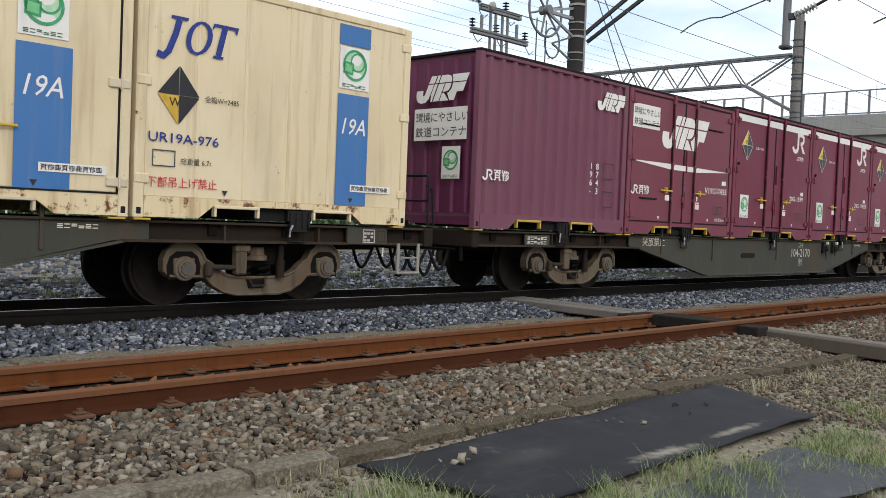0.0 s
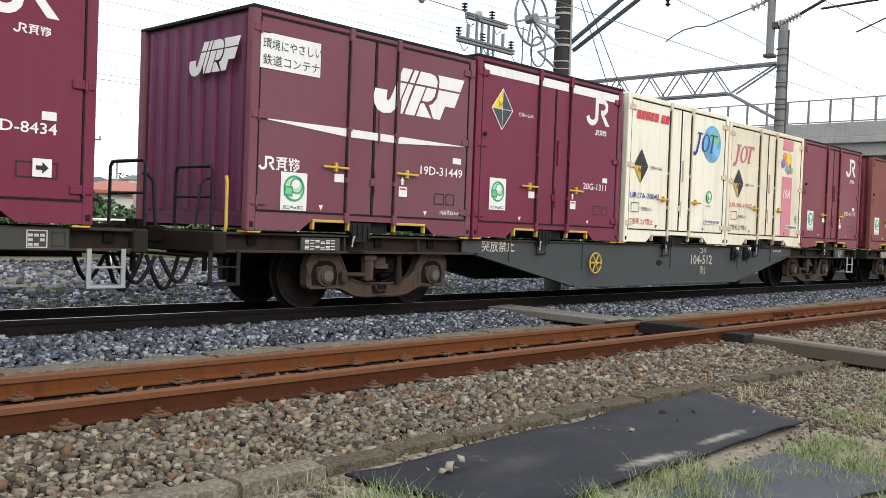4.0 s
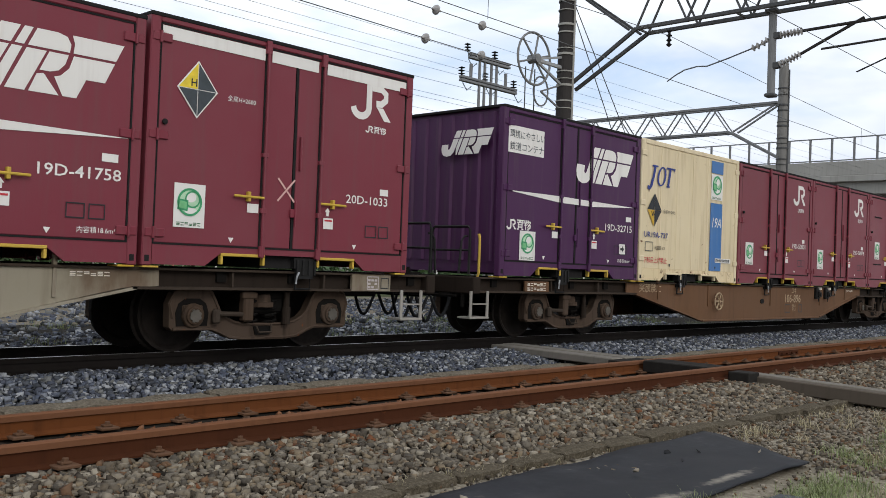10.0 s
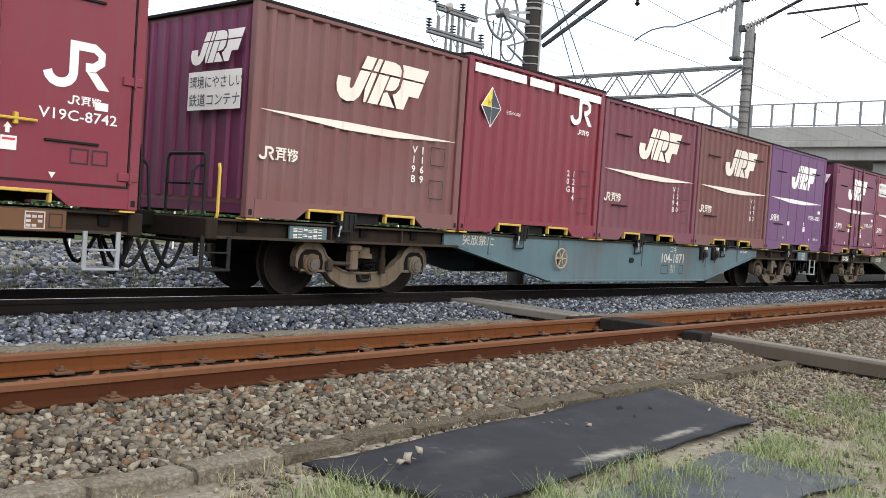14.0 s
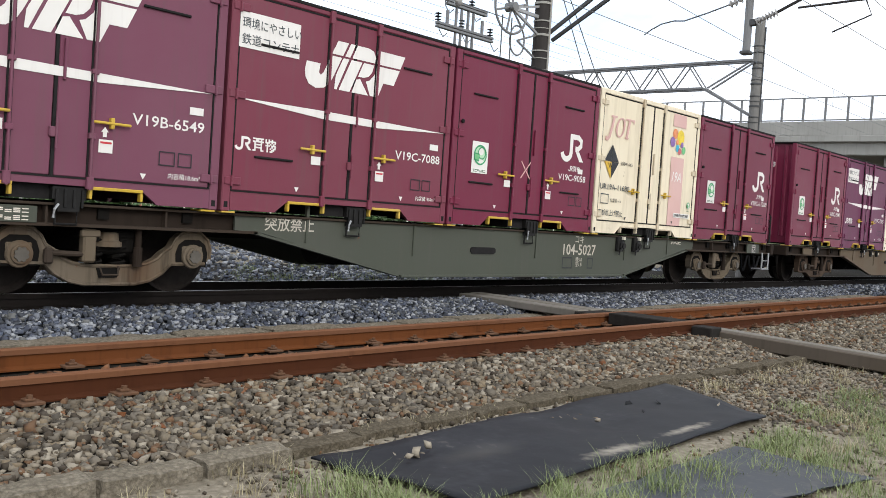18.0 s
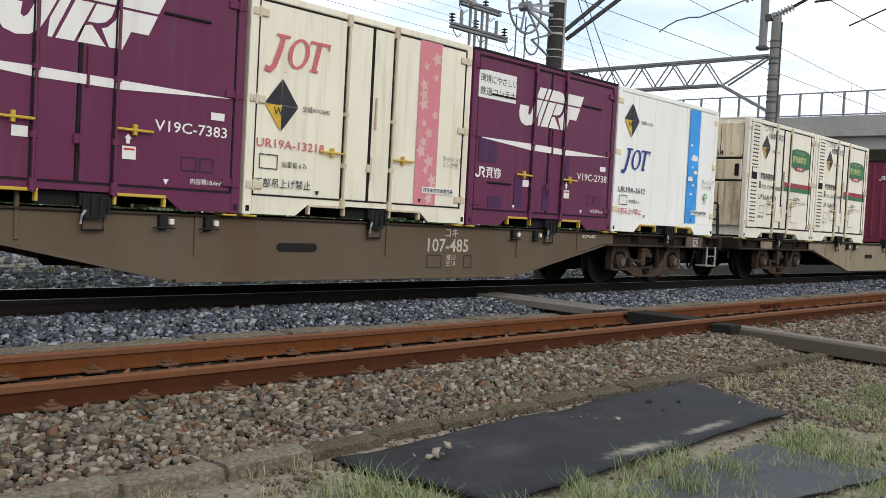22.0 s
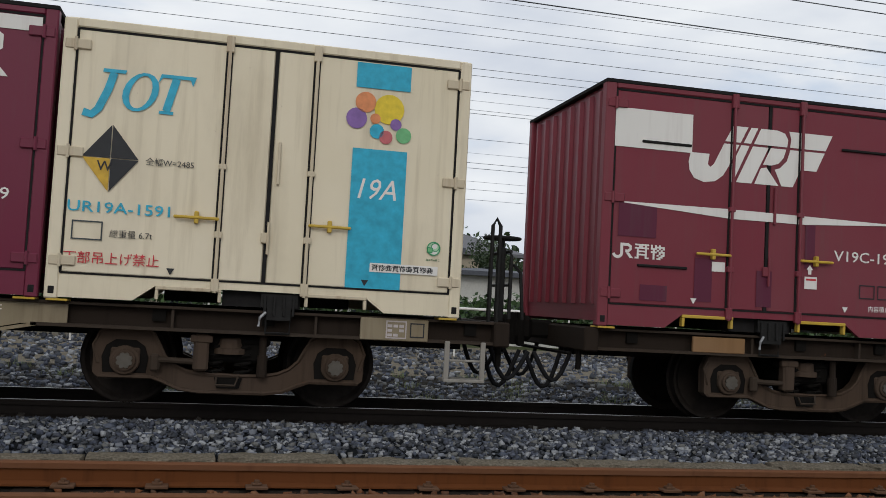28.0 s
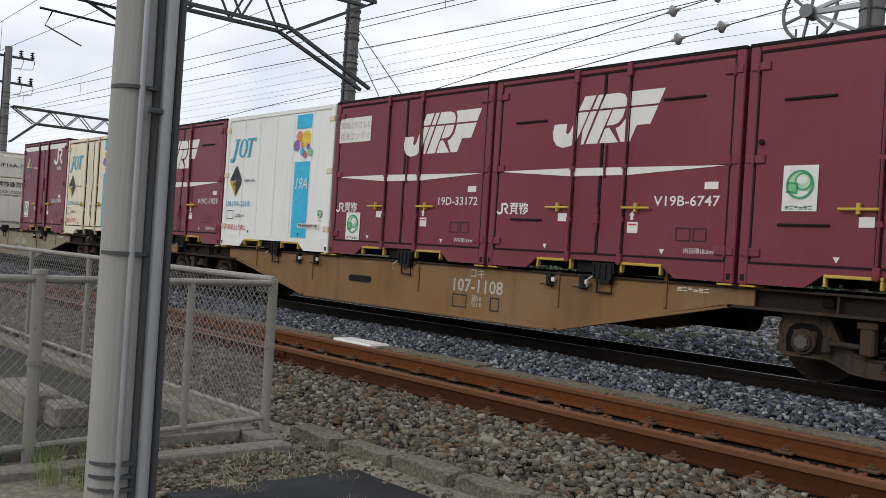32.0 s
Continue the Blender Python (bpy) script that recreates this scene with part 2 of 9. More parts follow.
M = {
    "m1": paint("maroon_paint", (0.200, 0.029, 0.045), 0.42, 0.20, streak=0.25),
    "mag": paint("wine_paint", (0.158, 0.0150, 0.043), 0.40, 0.14, streak=0.22),
    "m2": paint("faded_maroon_paint", (0.185, 0.035, 0.060), 0.50, 0.22),
    "brown": paint("brown_maroon_paint", (0.195, 0.050, 0.038), 0.55, 0.14),
    "rosy": paint("rosy_brown_paint", (0.190, 0.075, 0.070), 0.60, 0.35),
    "mauve": paint("mauve_paint", (0.180, 0.052, 0.072), 0.60, 0.28),
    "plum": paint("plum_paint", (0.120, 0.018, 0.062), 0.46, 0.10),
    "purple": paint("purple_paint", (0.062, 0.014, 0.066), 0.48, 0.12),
    "lilac": paint("faded_purple_paint", (0.150, 0.058, 0.160), 0.60, 0.35),
    "dusty": paint("dusty_plum_paint", (0.180, 0.052, 0.090), 0.55, 0.25),
    "cream": paint("cream_paint", (0.76, 0.67, 0.49), 0.45, 0.15, rust=0.10, dirt=(0.33, 0.25, 0.15), streak=0.4, stain=0.16),
    "cream_rusty": paint("rusty_cream_paint", (0.72, 0.60, 0.38), 0.5, 0.18, rust=0.22, dirt=(0.30, 0.19, 0.09), streak=0.5, stain=0.16),
    "ivory": paint("ivory_paint", (0.78, 0.73, 0.58), 0.42, 0.15, rust=0.06, dirt=(0.36, 0.27, 0.16), streak=0.45, stain=0.16),
    "white": paint("white_paint", (0.80, 0.80, 0.76), 0.38, 0.1, dirt=(0.45, 0.42, 0.37), streak=0.25),
    "reefer": paint("aged_white_paint", (0.80, 0.755, 0.63), 0.5, 0.2, rust=0.20, dirt=(0.40, 0.30, 0.19), streak=0.28, stain=0.14),
    "reefer_end": paint("stained_white_end", (0.73, 0.61, 0.40), 0.55, 0.2, rust=0.35, dirt=(0.21, 0.095, 0.038), streak=0.95, stain=0.75),
    "d_ribbon": plain("decal_ribbon", (0.28, 0.028, 0.045), 0.55),
    # Serves real seals and also strips and blocks that paint shade.
    "grime_and_shade": plain("grimy_gasket_and_shade", (0.018, 0.017, 0.017), 0.8, gloss=0.08),
    "yellow": paint("yellow_paint", (0.55, 0.36, 0.035), 0.55, 0.15, rust=0.28, dirt=(0.15, 0.10, 0.05)),
    "d_white": paint("decal_white", (0.74, 0.72, 0.68), 0.55, 0.1, dirt=(0.32, 0.24, 0.22), streak=0.25),
    "d_dust": paint("dusty_tan_marking", (0.40, 0.29, 0.17), 0.7, 0.2, dirt=(0.16, 0.08, 0.04), streak=0.6),
    "cream_edge": paint("rust_eaten_cream_edge", (0.72, 0.58, 0.34), 0.55, 0.18, rust=0.9, dirt=(0.30, 0.15, 0.06), streak=0.7),
    "d_cream": paint("decal_cream", (0.72, 0.66, 0.56), 0.55, 0.15, dirt=(0.30, 0.20, 0.16), streak=0.35),
    "d_dull": paint("dulled_marking", (0.50, 0.46, 0.38), 0.65, 0.2, dirt=(0.16, 0.13, 0.10), streak=0.5),
    "d_faint": plain("decal_faint_grey", (0.46, 0.41, 0.40), 0.6),
    "d_black": plain("decal_black", (0.020, 0.021, 0.024), 0.5),
    "d_grey": plain("decal_grey", (0.045, 0.055, 0.062), 0.5),
    "d_gold": plain("decal_gold", (0.55, 0.34, 0.04), 0.5),
    "d_lemon": plain("decal_lemon", (0.70, 0.52, 0.04), 0.5),
    "d_navy": plain("decal_navy", (0.018, 0.035, 0.20), 0.45),
    "d_blue": paint("decal_blue", (0.035, 0.16, 0.42), 0.45, 0.2, rust=0.05, dirt=(0.2, 0.24, 0.3)),
    "d_sky": plain("decal_sky", (0.02, 0.26, 0.66), 0.4, var=0.25, scale=1.5),
    "d_teal": plain("decal_teal", (0.03, 0.36, 0.52), 0.45),
    "d_cyan": plain("decal_cyan", (0.02, 0.42, 0.66), 0.4),
    "d_pink": paint("decal_pink", (0.62, 0.20, 0.24), 0.5, 0.15, dirt=(0.5, 0.35, 0.3)),
    "d_pale": paint("decal_pale_pink", (0.68, 0.40, 0.36), 0.55, 0.3, dirt=(0.55, 0.42, 0.34)),
    "d_rose": plain("decal_rose", (0.50, 0.13, 0.14), 0.5),
    "d_red": plain("decal_red", (0.50, 0.04, 0.05), 0.5),
    "d_green": plain("decal_green", (0.05, 0.30, 0.13), 0.5),
    "d_leaf": plain("decal_leaf", (0.16, 0.45, 0.20), 0.5),
    "d_field": plain("decal_plaque_field", (0.030, 0.17, 0.055), 0.5),
    "d_straw": plain("decal_straw", (0.50, 0.50, 0.22), 0.5),
    "d_mint": plain("decal_mint", (0.40, 0.60, 0.40), 0.5),
    "d_dkgreen": plain("decal_dark_green", (0.03, 0.13, 0.05), 0.5),
    "d_orange": plain("decal_orange", (0.65, 0.24, 0.10), 0.5),
    "d_violet": plain("decal_violet", (0.22, 0.12, 0.34), 0.5),
    "d_globe": plain("decal_globe", (0.12, 0.34, 0.52), 0.4, var=0.5, scale=3.0),
    "steel": plain("dark_steel", (0.016, 0.0155, 0.015), 0.6, 0.1, 0.3, gloss=0.15),
    # Undercarriage steel: grimy, with the shade below the wagon put into its colour.
    "under": paint("grimy_shaded_steel", (0.010, 0.009, 0.008), 0.85, 0.1, rust=0.05, dirt=(0.008, 0.007, 0.006), gloss=0.05),
    "bogie": paint("dusty_bogie_steel", (0.074, 0.048, 0.032), 0.85, 0.30, rust=0.2, dirt=(0.012, 0.010, 0.008), streak=0.8, gloss=0.1),
    "wheel": plain("wheel_steel", (0.018, 0.0145, 0.0125), 0.65, 0.2, 0.3, gloss=0.08),
    "tread": plain("wheel_tread", (0.45, 0.44, 0.42), 0.3, 0.9, 0.1),
    "hose": plain("rubber_hose", (0.014, 0.014, 0.015), 0.7, gloss=0.08),
    "railorange": paint("orange_rusty_rail_steel", (0.125, 0.042, 0.013), 0.85, 0.08, rust=0.1, dirt=(0.040, 0.014, 0.007), streak=0.6, gloss=0.06),
    "railrust": paint("rusty_rail_steel", (0.060, 0.020, 0.0085), 0.85, 0.08, rust=0.1, dirt=(0.030, 0.011, 0.006), streak=0.6, gloss=0.06),
    "railhead": paint("brown_rail_head", (0.150, 0.063, 0.029), 0.65, 0.1, gloss=0.12, dirt=(0.06, 0.022, 0.010), streak=0.4),
    # Main rails: the shadow of the train is put into this near-black colour.
    "maindark": plain("train_shaded_rail_steel", (0.010, 0.008, 0.007), 0.75, 0.0, gloss=0.08),
    "shine": plain("polished_rail_head", (0.30, 0.29, 0.28), 0.38, 1.0, 0.05),
    "concrete": soil("old_concrete", [(0.2, (0.16, 0.145, 0.115)), (0.55, (0.27, 0.245, 0.20)), (0.85, (0.36, 0.33, 0.28))], 2.2, 45, 0.35),
    "plank": paint("weathered_timber", (0.19, 0.17, 0.14), 0.9, 0.4, dirt=(0.08, 0.07, 0.055), streak=0.5),
    "plankdark": paint("dark_weathered_timber", (0.105, 0.083, 0.060), 0.9, 0.4, dirt=(0.045, 0.035, 0.026), streak=0.5, gloss=0.1),
    "tarred": plain("tarred_and_shaded_timber", (0.020, 0.018, 0.016), 0.8, gloss=0.08),
    "pole": paint("spun_concrete", (0.33, 0.325, 0.30), 0.85, 0.3, dirt=(0.15, 0.14, 0.13), streak=0.45),
    # mastdark and mastgrey hold the dimming of backlight in their base colour.
    "mastdark": paint("backlit_mast_steel", (0.045, 0.041, 0.040), 0.85, 0.3, dirt=(0.02, 0.018, 0.017), streak=0.6, gloss=0.1),
    "trussgrey": paint("pale_galvanised_lattice", (0.20, 0.205, 0.21), 0.6, 0.3, metal=0.2, dirt=(0.09, 0.08, 0.07)),
    "mastgrey": paint("backlit_mast_concrete", (0.200, 0.195, 0.182), 0.9, 0.3, dirt=(0.07, 0.068, 0.064), streak=0.6, gloss=0.1),
    "galv": paint("galvanised_steel", (0.36, 0.37, 0.38), 0.5, 0.3, metal=0.5, dirt=(0.15, 0.13, 0.11)),
    "meshwire": plain("mesh_wire", (0.26, 0.255, 0.24), 0.5, 0.3, 0.15),
    # Weathered steel, its colour lowered so that trusses look backlit.
    "darkgalv": paint("weathered_backlit_steel", (0.075, 0.078, 0.082), 0.65, 0.3, metal=0.1, dirt=(0.06, 0.05, 0.045)),
    "porcelain": plain("grey_porcelain", (0.30, 0.29, 0.28), 0.3),
    "wire": plain("overhead_wire", (0.13, 0.14, 0.15), 0.5, 0.5),
    "bogie_dusty": paint("pale_dusty_bogie_steel", (0.150, 0.115, 0.076), 0.9, 0.35, rust=0.3, dirt=(0.016, 0.012, 0.009), streak=0.9, stain=0.6, gloss=0.1),
    "clip": paint("rusty_clip_steel", (0.120, 0.062, 0.034), 0.8, 0.2, dirt=(0.05, 0.02, 0.01), gloss=0.1),
    "kerbstone": soil("granular_kerb", [(0.2, (0.085, 0.072, 0.052)), (0.5, (0.22, 0.19, 0.145)), (0.8, (0.38, 0.34, 0.275))], 3.0, 75, 0.9),
    "kerbmoss": soil("dark_granular_kerb", [(0.2, (0.050, 0.042, 0.029)), (0.5, (0.125, 0.104, 0.074)), (0.8, (0.24, 0.205, 0.155))], 3.0, 75, 0.9),
    "kerbdark": soil("dark_concrete", [(0.2, (0.040, 0.037, 0.032)), (0.5, (0.085, 0.080, 0.070)), (0.8, (0.15, 0.14, 0.12))], 1.8, 40, 0.5),
    # Web and flange: dirty colours, darkened further for shade below the deck.
    "endweb": paint("dirty_shaded_brown", (0.026, 0.018, 0.013), 0.8, 0.2, rust=0.1, dirt=(0.010, 0.007, 0.005), streak=0.6, gloss=0.1),
    "flange": paint("dusty_shaded_flange", (0.050, 0.036, 0.026), 0.8, 0.25, rust=0.15, dirt=(0.018, 0.012, 0.009), gloss=0.1),
    "bolt": plain("scuffed_bolt_steel", (0.085, 0.075, 0.062), 0.6),
    "rustrod": paint("rust_stained_rod", (0.60, 0.51, 0.36), 0.55, 0.2, rust=0.22, dirt=(0.22, 0.11, 0.05), streak=0.7),
    "patch": paint("overpainted_maroon", (0.105, 0.016, 0.040), 0.5, 0.1),
    "fencepipe": paint("weathered_cream_pipe", (0.29, 0.27, 0.235), 0.6, 0.3, rust=0.25, dirt=(0.10, 0.07, 0.05), streak=0.5),
    "scrap": paint("dusty_grey_sheeting", (0.060, 0.066, 0.076), 0.7, 0.4, dirt=(0.13, 0.12, 0.10), streak=0.6, gloss=0.2),
    "mat": None,
    "grass": None,
}
WAGON_PAINT = {
    "greygreen": paint("grey_green_paint", (0.050, 0.052, 0.038), 0.6, 0.25, rust=0.12, stain=0.4),
    "darkgrey": paint("dark_grey_paint", (0.050, 0.056, 0.055), 0.6, 0.2, rust=0.08),
    "beige": paint("dusty_beige_paint", (0.30, 0.262, 0.185), 0.65, 0.3, rust=0.2, dirt=(0.12, 0.080, 0.045), streak=0.5, stain=0.7),
    "rustbrown": paint("rusty_brown_paint", (0.150, 0.070, 0.028), 0.7, 0.25, rust=0.35, dirt=(0.07, 0.035, 0.02), streak=0.5, stain=0.55),
    "blue": paint("faded_blue_paint", (0.085, 0.150, 0.170), 0.6, 0.3, rust=0.12, stain=0.4),
    "sage": paint("sage_grey_paint", (0.070, 0.077, 0.057), 0.6, 0.25, rust=0.08),
    "umber": paint("umber_dust_paint", (0.120, 0.086, 0.052), 0.7, 0.25, rust=0.2, stain=0.4),
    "tan": paint("tan_dust_paint", (0.29, 0.235, 0.145), 0.65, 0.3, rust=0.25, dirt=(0.11, 0.06, 0.03), streak=0.6, stain=0.55),
    "ochre": paint("ochre_dust_paint", (0.265, 0.135, 0.044), 0.65, 0.3, rust=0.25, dirt=(0.14, 0.07, 0.03), streak=0.5, stain=0.4),
}


def fading(nt, src, most):
    """most where src is under 1.2, falling to none at 2.4."""
    m = nt.nodes.new("ShaderNodeMapRange")
    m.inputs["From Min"].default_value, m.inputs["From Max"].default_value = 1.2, 2.4
    m.inputs["To Min"].default_value, m.inputs["To Max"].default_value = most, 0.0
    nt.links.new(src, m.inputs["Value"])
    return m.outputs["Result"]


def mat_sheet():
    m, nt, b = nodes_of("rubber_sheet")
    v = coords(nt, shift=False)
    a = noise_tex(nt, v, 1.3, 5)
    f = noise_tex(nt, v, 14, 5)
    dust = ramp(nt, mixc(nt, 0.35, a, f), [(0.52, (0.0095, 0.0105, 0.0135)), (0.63, (0.020, 0.021, 0.025)), (0.74, (0.12, 0.108, 0.092))])
    geo = nt.nodes.new("ShaderNodeNewGeometry")
    for cx, cy, ax, ay in ((5.30, 3.02, 0.36, 0.065), (6.35, 3.06, 0.36, 0.050), (4.5, 3.5, 0.30, 0.12)):
        sub, mul, ln = nt.nodes.new("ShaderNodeVectorMath"), nt.nodes.new("ShaderNodeVectorMath"), nt.nodes.new("ShaderNodeVectorMath")
        sub.operation, mul.operation, ln.operation = "SUBTRACT", "MULTIPLY", "LENGTH"
        sub.inputs[1].default_value, mul.inputs[1].default_value = (cx, cy, 0), (1 / ax, 1 / ay, 0)
        nt.links.new(geo.outputs["Position"], sub.inputs[0])
        nt.links.new(sub.outputs[0], mul.inputs[0])
        nt.links.new(mul.outputs[0], ln.inputs[0])
        edge = nt.nodes.new("ShaderNodeMath")
        edge.operation = "MULTIPLY_ADD"
        edge.inputs[1].default_value = 2.2
        nt.links.new(f, edge.inputs[0])
        nt.links.new(ln.outputs["Value"], edge.inputs[2])
        strength = 0.8 if cx > 5 else 0.08
        dust = mixc(nt, fading(nt, edge.outputs[0], strength), dust, (0.30, 0.27, 0.22))
    nt.links.new(dust, b.inputs["Base Color"])
    b.inputs["Roughness"].default_value, b.inputs["Specular IOR Level"].default_value = 0.66, 0.22
    bump(nt, b, a, 0.3, 0.03)
    return m


def leafy(name, lo, hi, rough=0.6):
    m, nt, b = nodes_of(name)
    g = nt.nodes.new("ShaderNodeNewGeometry")
    v = coords(nt, shift=False)
    patch = noise_tex(nt, v, 0.9, 3)
    col = mixc(nt, 0.5, ramp(nt, g.outputs["Random Per Island"], [(0.0, lo), (1.0, hi)]), ramp(nt, patch, [(0.3, lo), (0.7, hi)]))
    nt.links.new(col, b.inputs["Base Color"])
    b.inputs["Roughness"].default_value = rough
    return m


M["mat"] = mat_sheet()
M["grass"] = leafy("grass_blades", (0.065, 0.100, 0.030), (0.27, 0.31, 0.125))
M["straw"] = leafy("dry_grass", (0.20, 0.17, 0.09), (0.46, 0.40, 0.25))
M["hedge"] = leafy("hedge_leaves", (0.014, 0.040, 0.010), (0.07, 0.13, 0.035))
M["tree"] = leafy("tree_leaves", (0.012, 0.030, 0.012), (0.055, 0.085, 0.030))
M["stone_old"] = rocks("weathered_ballast", [(0.055, 0.043, 0.031), (0.110, 0.088, 0.062), (0.175, 0.145, 0.104), (0.225, 0.190, 0.143), (0.140, 0.078, 0.042), (0.300, 0.262, 0.203), (0.135, 0.115, 0.089), (0.078, 0.067, 0.053), (0.195, 0.150, 0.098), (0.160, 0.138, 0.108)])
M["stone_rust"] = rocks("rust_stained_ballast", [(0.150, 0.056, 0.022), (0.090, 0.036, 0.016), (0.190, 0.085, 0.040), (0.075, 0.040, 0.023)])
M["stone_new"] = rocks("blue_grey_ballast", [(0.057, 0.066, 0.092), (0.088, 0.103, 0.139), (0.177, 0.191, 0.222), (0.059, 0.066, 0.080), (0.147, 0.149, 0.146), (0.035, 0.041, 0.052), (0.319, 0.330, 0.348)])
# Near-black tints paint the train's shadow onto the stones beneath it.
M["stone_shaded"] = rocks("train_shaded_ballast", [(0.012, 0.011, 0.010), (0.022, 0.020, 0.018), (0.035, 0.032, 0.029), (0.016, 0.014, 0.012)])
M["soil"] = soil("sandy_soil", [(0.25, (0.12, 0.10, 0.073)), (0.5, (0.27, 0.235, 0.18)), (0.8, (0.42, 0.375, 0.305))], 1.6, 40, 0.6)
# Both beds are coloured near black to paint shade in the stones' gaps.
M["bed"] = soil("gap_shaded_bed", [(0.3, (0.012, 0.010, 0.008)), (0.55, (0.026, 0.022, 0.017)), (0.8, (0.060, 0.052, 0.042))], 2.0, 22, 0.9)
M["bed_new"] = soil("blue_gap_shaded_bed", [(0.3, (0.007, 0.008, 0.010)), (0.55, (0.016, 0.018, 0.021)), (0.8, (0.040, 0.043, 0.048))], 2.0, 22, 0.9)
M["weeds"] = soil("weedy_soil", [(0.3, (0.032, 0.044, 0.016)), (0.55, (0.080, 0.088, 0.040)), (0.8, (0.160, 0.144, 0.088))], 0.7, 18, 0.6)


# ---- mesh helpers ----
class Shape:
    """Collects vertices and faces of one mesh."""

    def __init__(self):
        self.v, self.f = [], []

    def add(self, vs, fs):
        n = len(self.v)
        self.v += [tuple(p) for p in vs]
        self.f += [tuple(i + n for i in q) for q in fs]
        return self

    def box(self, x0, x1, y0, y1, z0, z1, c=0.0):
        """A box with chamfered edges (chamfer c)."""
        if c <= 0:
            vs = [(x, y, z) for x in (x0, x1) for y in (y0, y1) for z in (z0, z1)]
            return self.add(vs, [(0, 1, 3, 2), (4, 6, 7, 5), (0, 4, 5, 1), (2, 3, 7, 6), (0, 2, 6, 4), (1, 5, 7, 3)])
        c = min(c, (x1 - x0) / 2.2, (y1 - y0) / 2.2, (z1 - z0) / 2.2)
        bm = bmesh.new()
        bmesh.ops.create_cube(bm, size=1)
        for p in bm.verts:
            p.co = ((x0 + x1) / 2 + p.co.x * (x1 - x0), (y0 + y1) / 2 + p.co.y * (y1 - y0), (z0 + z1) / 2 + p.co.z * (z1 - z0))
        bmesh.ops.bevel(bm, geom=bm.edges[:], offset=c, segments=1, affect="EDGES")
        bm.verts.index_update()
        self.add([p.co[:] for p in bm.verts], [[p.index for p in q.verts] for q in bm.faces])
        bm.free()
        return self

    def tube(self, a, b, r, n=8, r2=None, caps=True):
        a, b = Vector(a), Vector(b)
        d = (b - a).normalized()
        u = d.orthogonal().normalized()
        w = d.cross(u)
        r2 = r if r2 is None else r2
        vs = []
        for p, q in ((a, r), (b, r2)):
            for i in range(n):
                t = 2 * math.pi * i / n
                vs.append(p + u * (q * math.cos(t)) + w * (q * math.sin(t)))
        fs = [(i, (i + 1) % n, n + (i + 1) % n, n + i) for i in range(n)]
        if caps:
            fs += [tuple(range(n - 1, -1, -1)), tuple(range(n, 2 * n))]
        return self.add(vs, fs)

    def pipe(self, pts, r, n=6):
        """A bent rod through pts."""
        pts = [Vector(p) for p in pts]
        rings = []
        for i, p in enumerate(pts):
            d = (pts[min(i + 1, len(pts) - 1)] - pts[max(i - 1, 0)]).normalized()
            u = d.cross(Vector((0.31, 0.17, 0.93))).normalized()
            w = d.cross(u)
            rings.append([p + u * (r * math.cos(2 * math.pi * k / n)) + w * (r * math.sin(2 * math.pi * k / n)) for k in range(n)])
        vs = [q for ring in rings for q in ring]
        fs = [(i * n + k, i * n + (k + 1) % n, (i + 1) * n + (k + 1) % n, (i + 1) * n + k) for i in range(len(pts) - 1) for k in range(n)]
        fs += [tuple(range(n - 1, -1, -1)), tuple(range(len(vs) - n, len(vs)))]
        return self.add(vs, fs)

    def lathe(self, prof, axis_a, axis_d, n=24):
        """Turns a profile of (along, radius) round the line from axis_a in the direction axis_d."""
        a, d = Vector(axis_a), Vector(axis_d).normalized()
        u = d.orthogonal().normalized()
        w = d.cross(u)
        vs = [a + d * s + u * (r * math.cos(2 * math.pi * k / n)) + w * (r * math.sin(2 * math.pi * k / n)) for s, r in prof for k in range(n)]
        m = len(prof)
        fs = [(i * n + k, i * n + (k + 1) % n, (i + 1) * n + (k + 1) % n, (i + 1) * n + k) for i in range(m - 1) for k in range(n)]
        fs += [tuple(range(n - 1, -1, -1)), tuple(range((m - 1) * n, m * n))]
        return self.add(vs, fs)

    def slab(self, pts, y0, y1):
        """An outline of (x, z) points, extruded from y0 to y1."""
        n = len(pts)
        vs = [(x, y0, z) for x, z in pts] + [(x, y1, z) for x, z in pts]
        return self.add(vs, [tuple(range(n)), tuple(range(2 * n - 1, n - 1, -1))] + [(i, i + n, (i + 1) % n + n, (i + 1) % n) for i in range(n)])

    def mesh(self, name, material, smooth=False):
        me = bpy.data.meshes.new(name)
        me.from_pydata(self.v, [], self.f)
        if smooth:
            me.polygons.foreach_set("use_smooth", [True] * len(me.polygons))
        if material:
            me.materials.append(material)
        bm = bmesh.new()
        bm.from_mesh(me)
        bmesh.ops.recalc_face_normals(bm, faces=bm.faces[:])
        bm.to_mesh(me)
        bm.free()
        return me


def part(name, shape, material, parent, label="", smooth=False):
    """One mesh object under a thing or part; shape is a Shape or a ready mesh."""
    me = shape if isinstance(shape, bpy.types.Mesh) else shape.mesh(name, material, smooth)
    ob = new(name, me)
    ob.parent = parent
    if label:
        ob["label"] = label
    return ob


def thing(name, label, category, group="", kind=""):
    return tagged(new(name), label, category, group, kind)


CACHE = {}


def cached(key, make):
    if key not in CACHE:
        CACHE[key] = make()
    return CACHE[key]


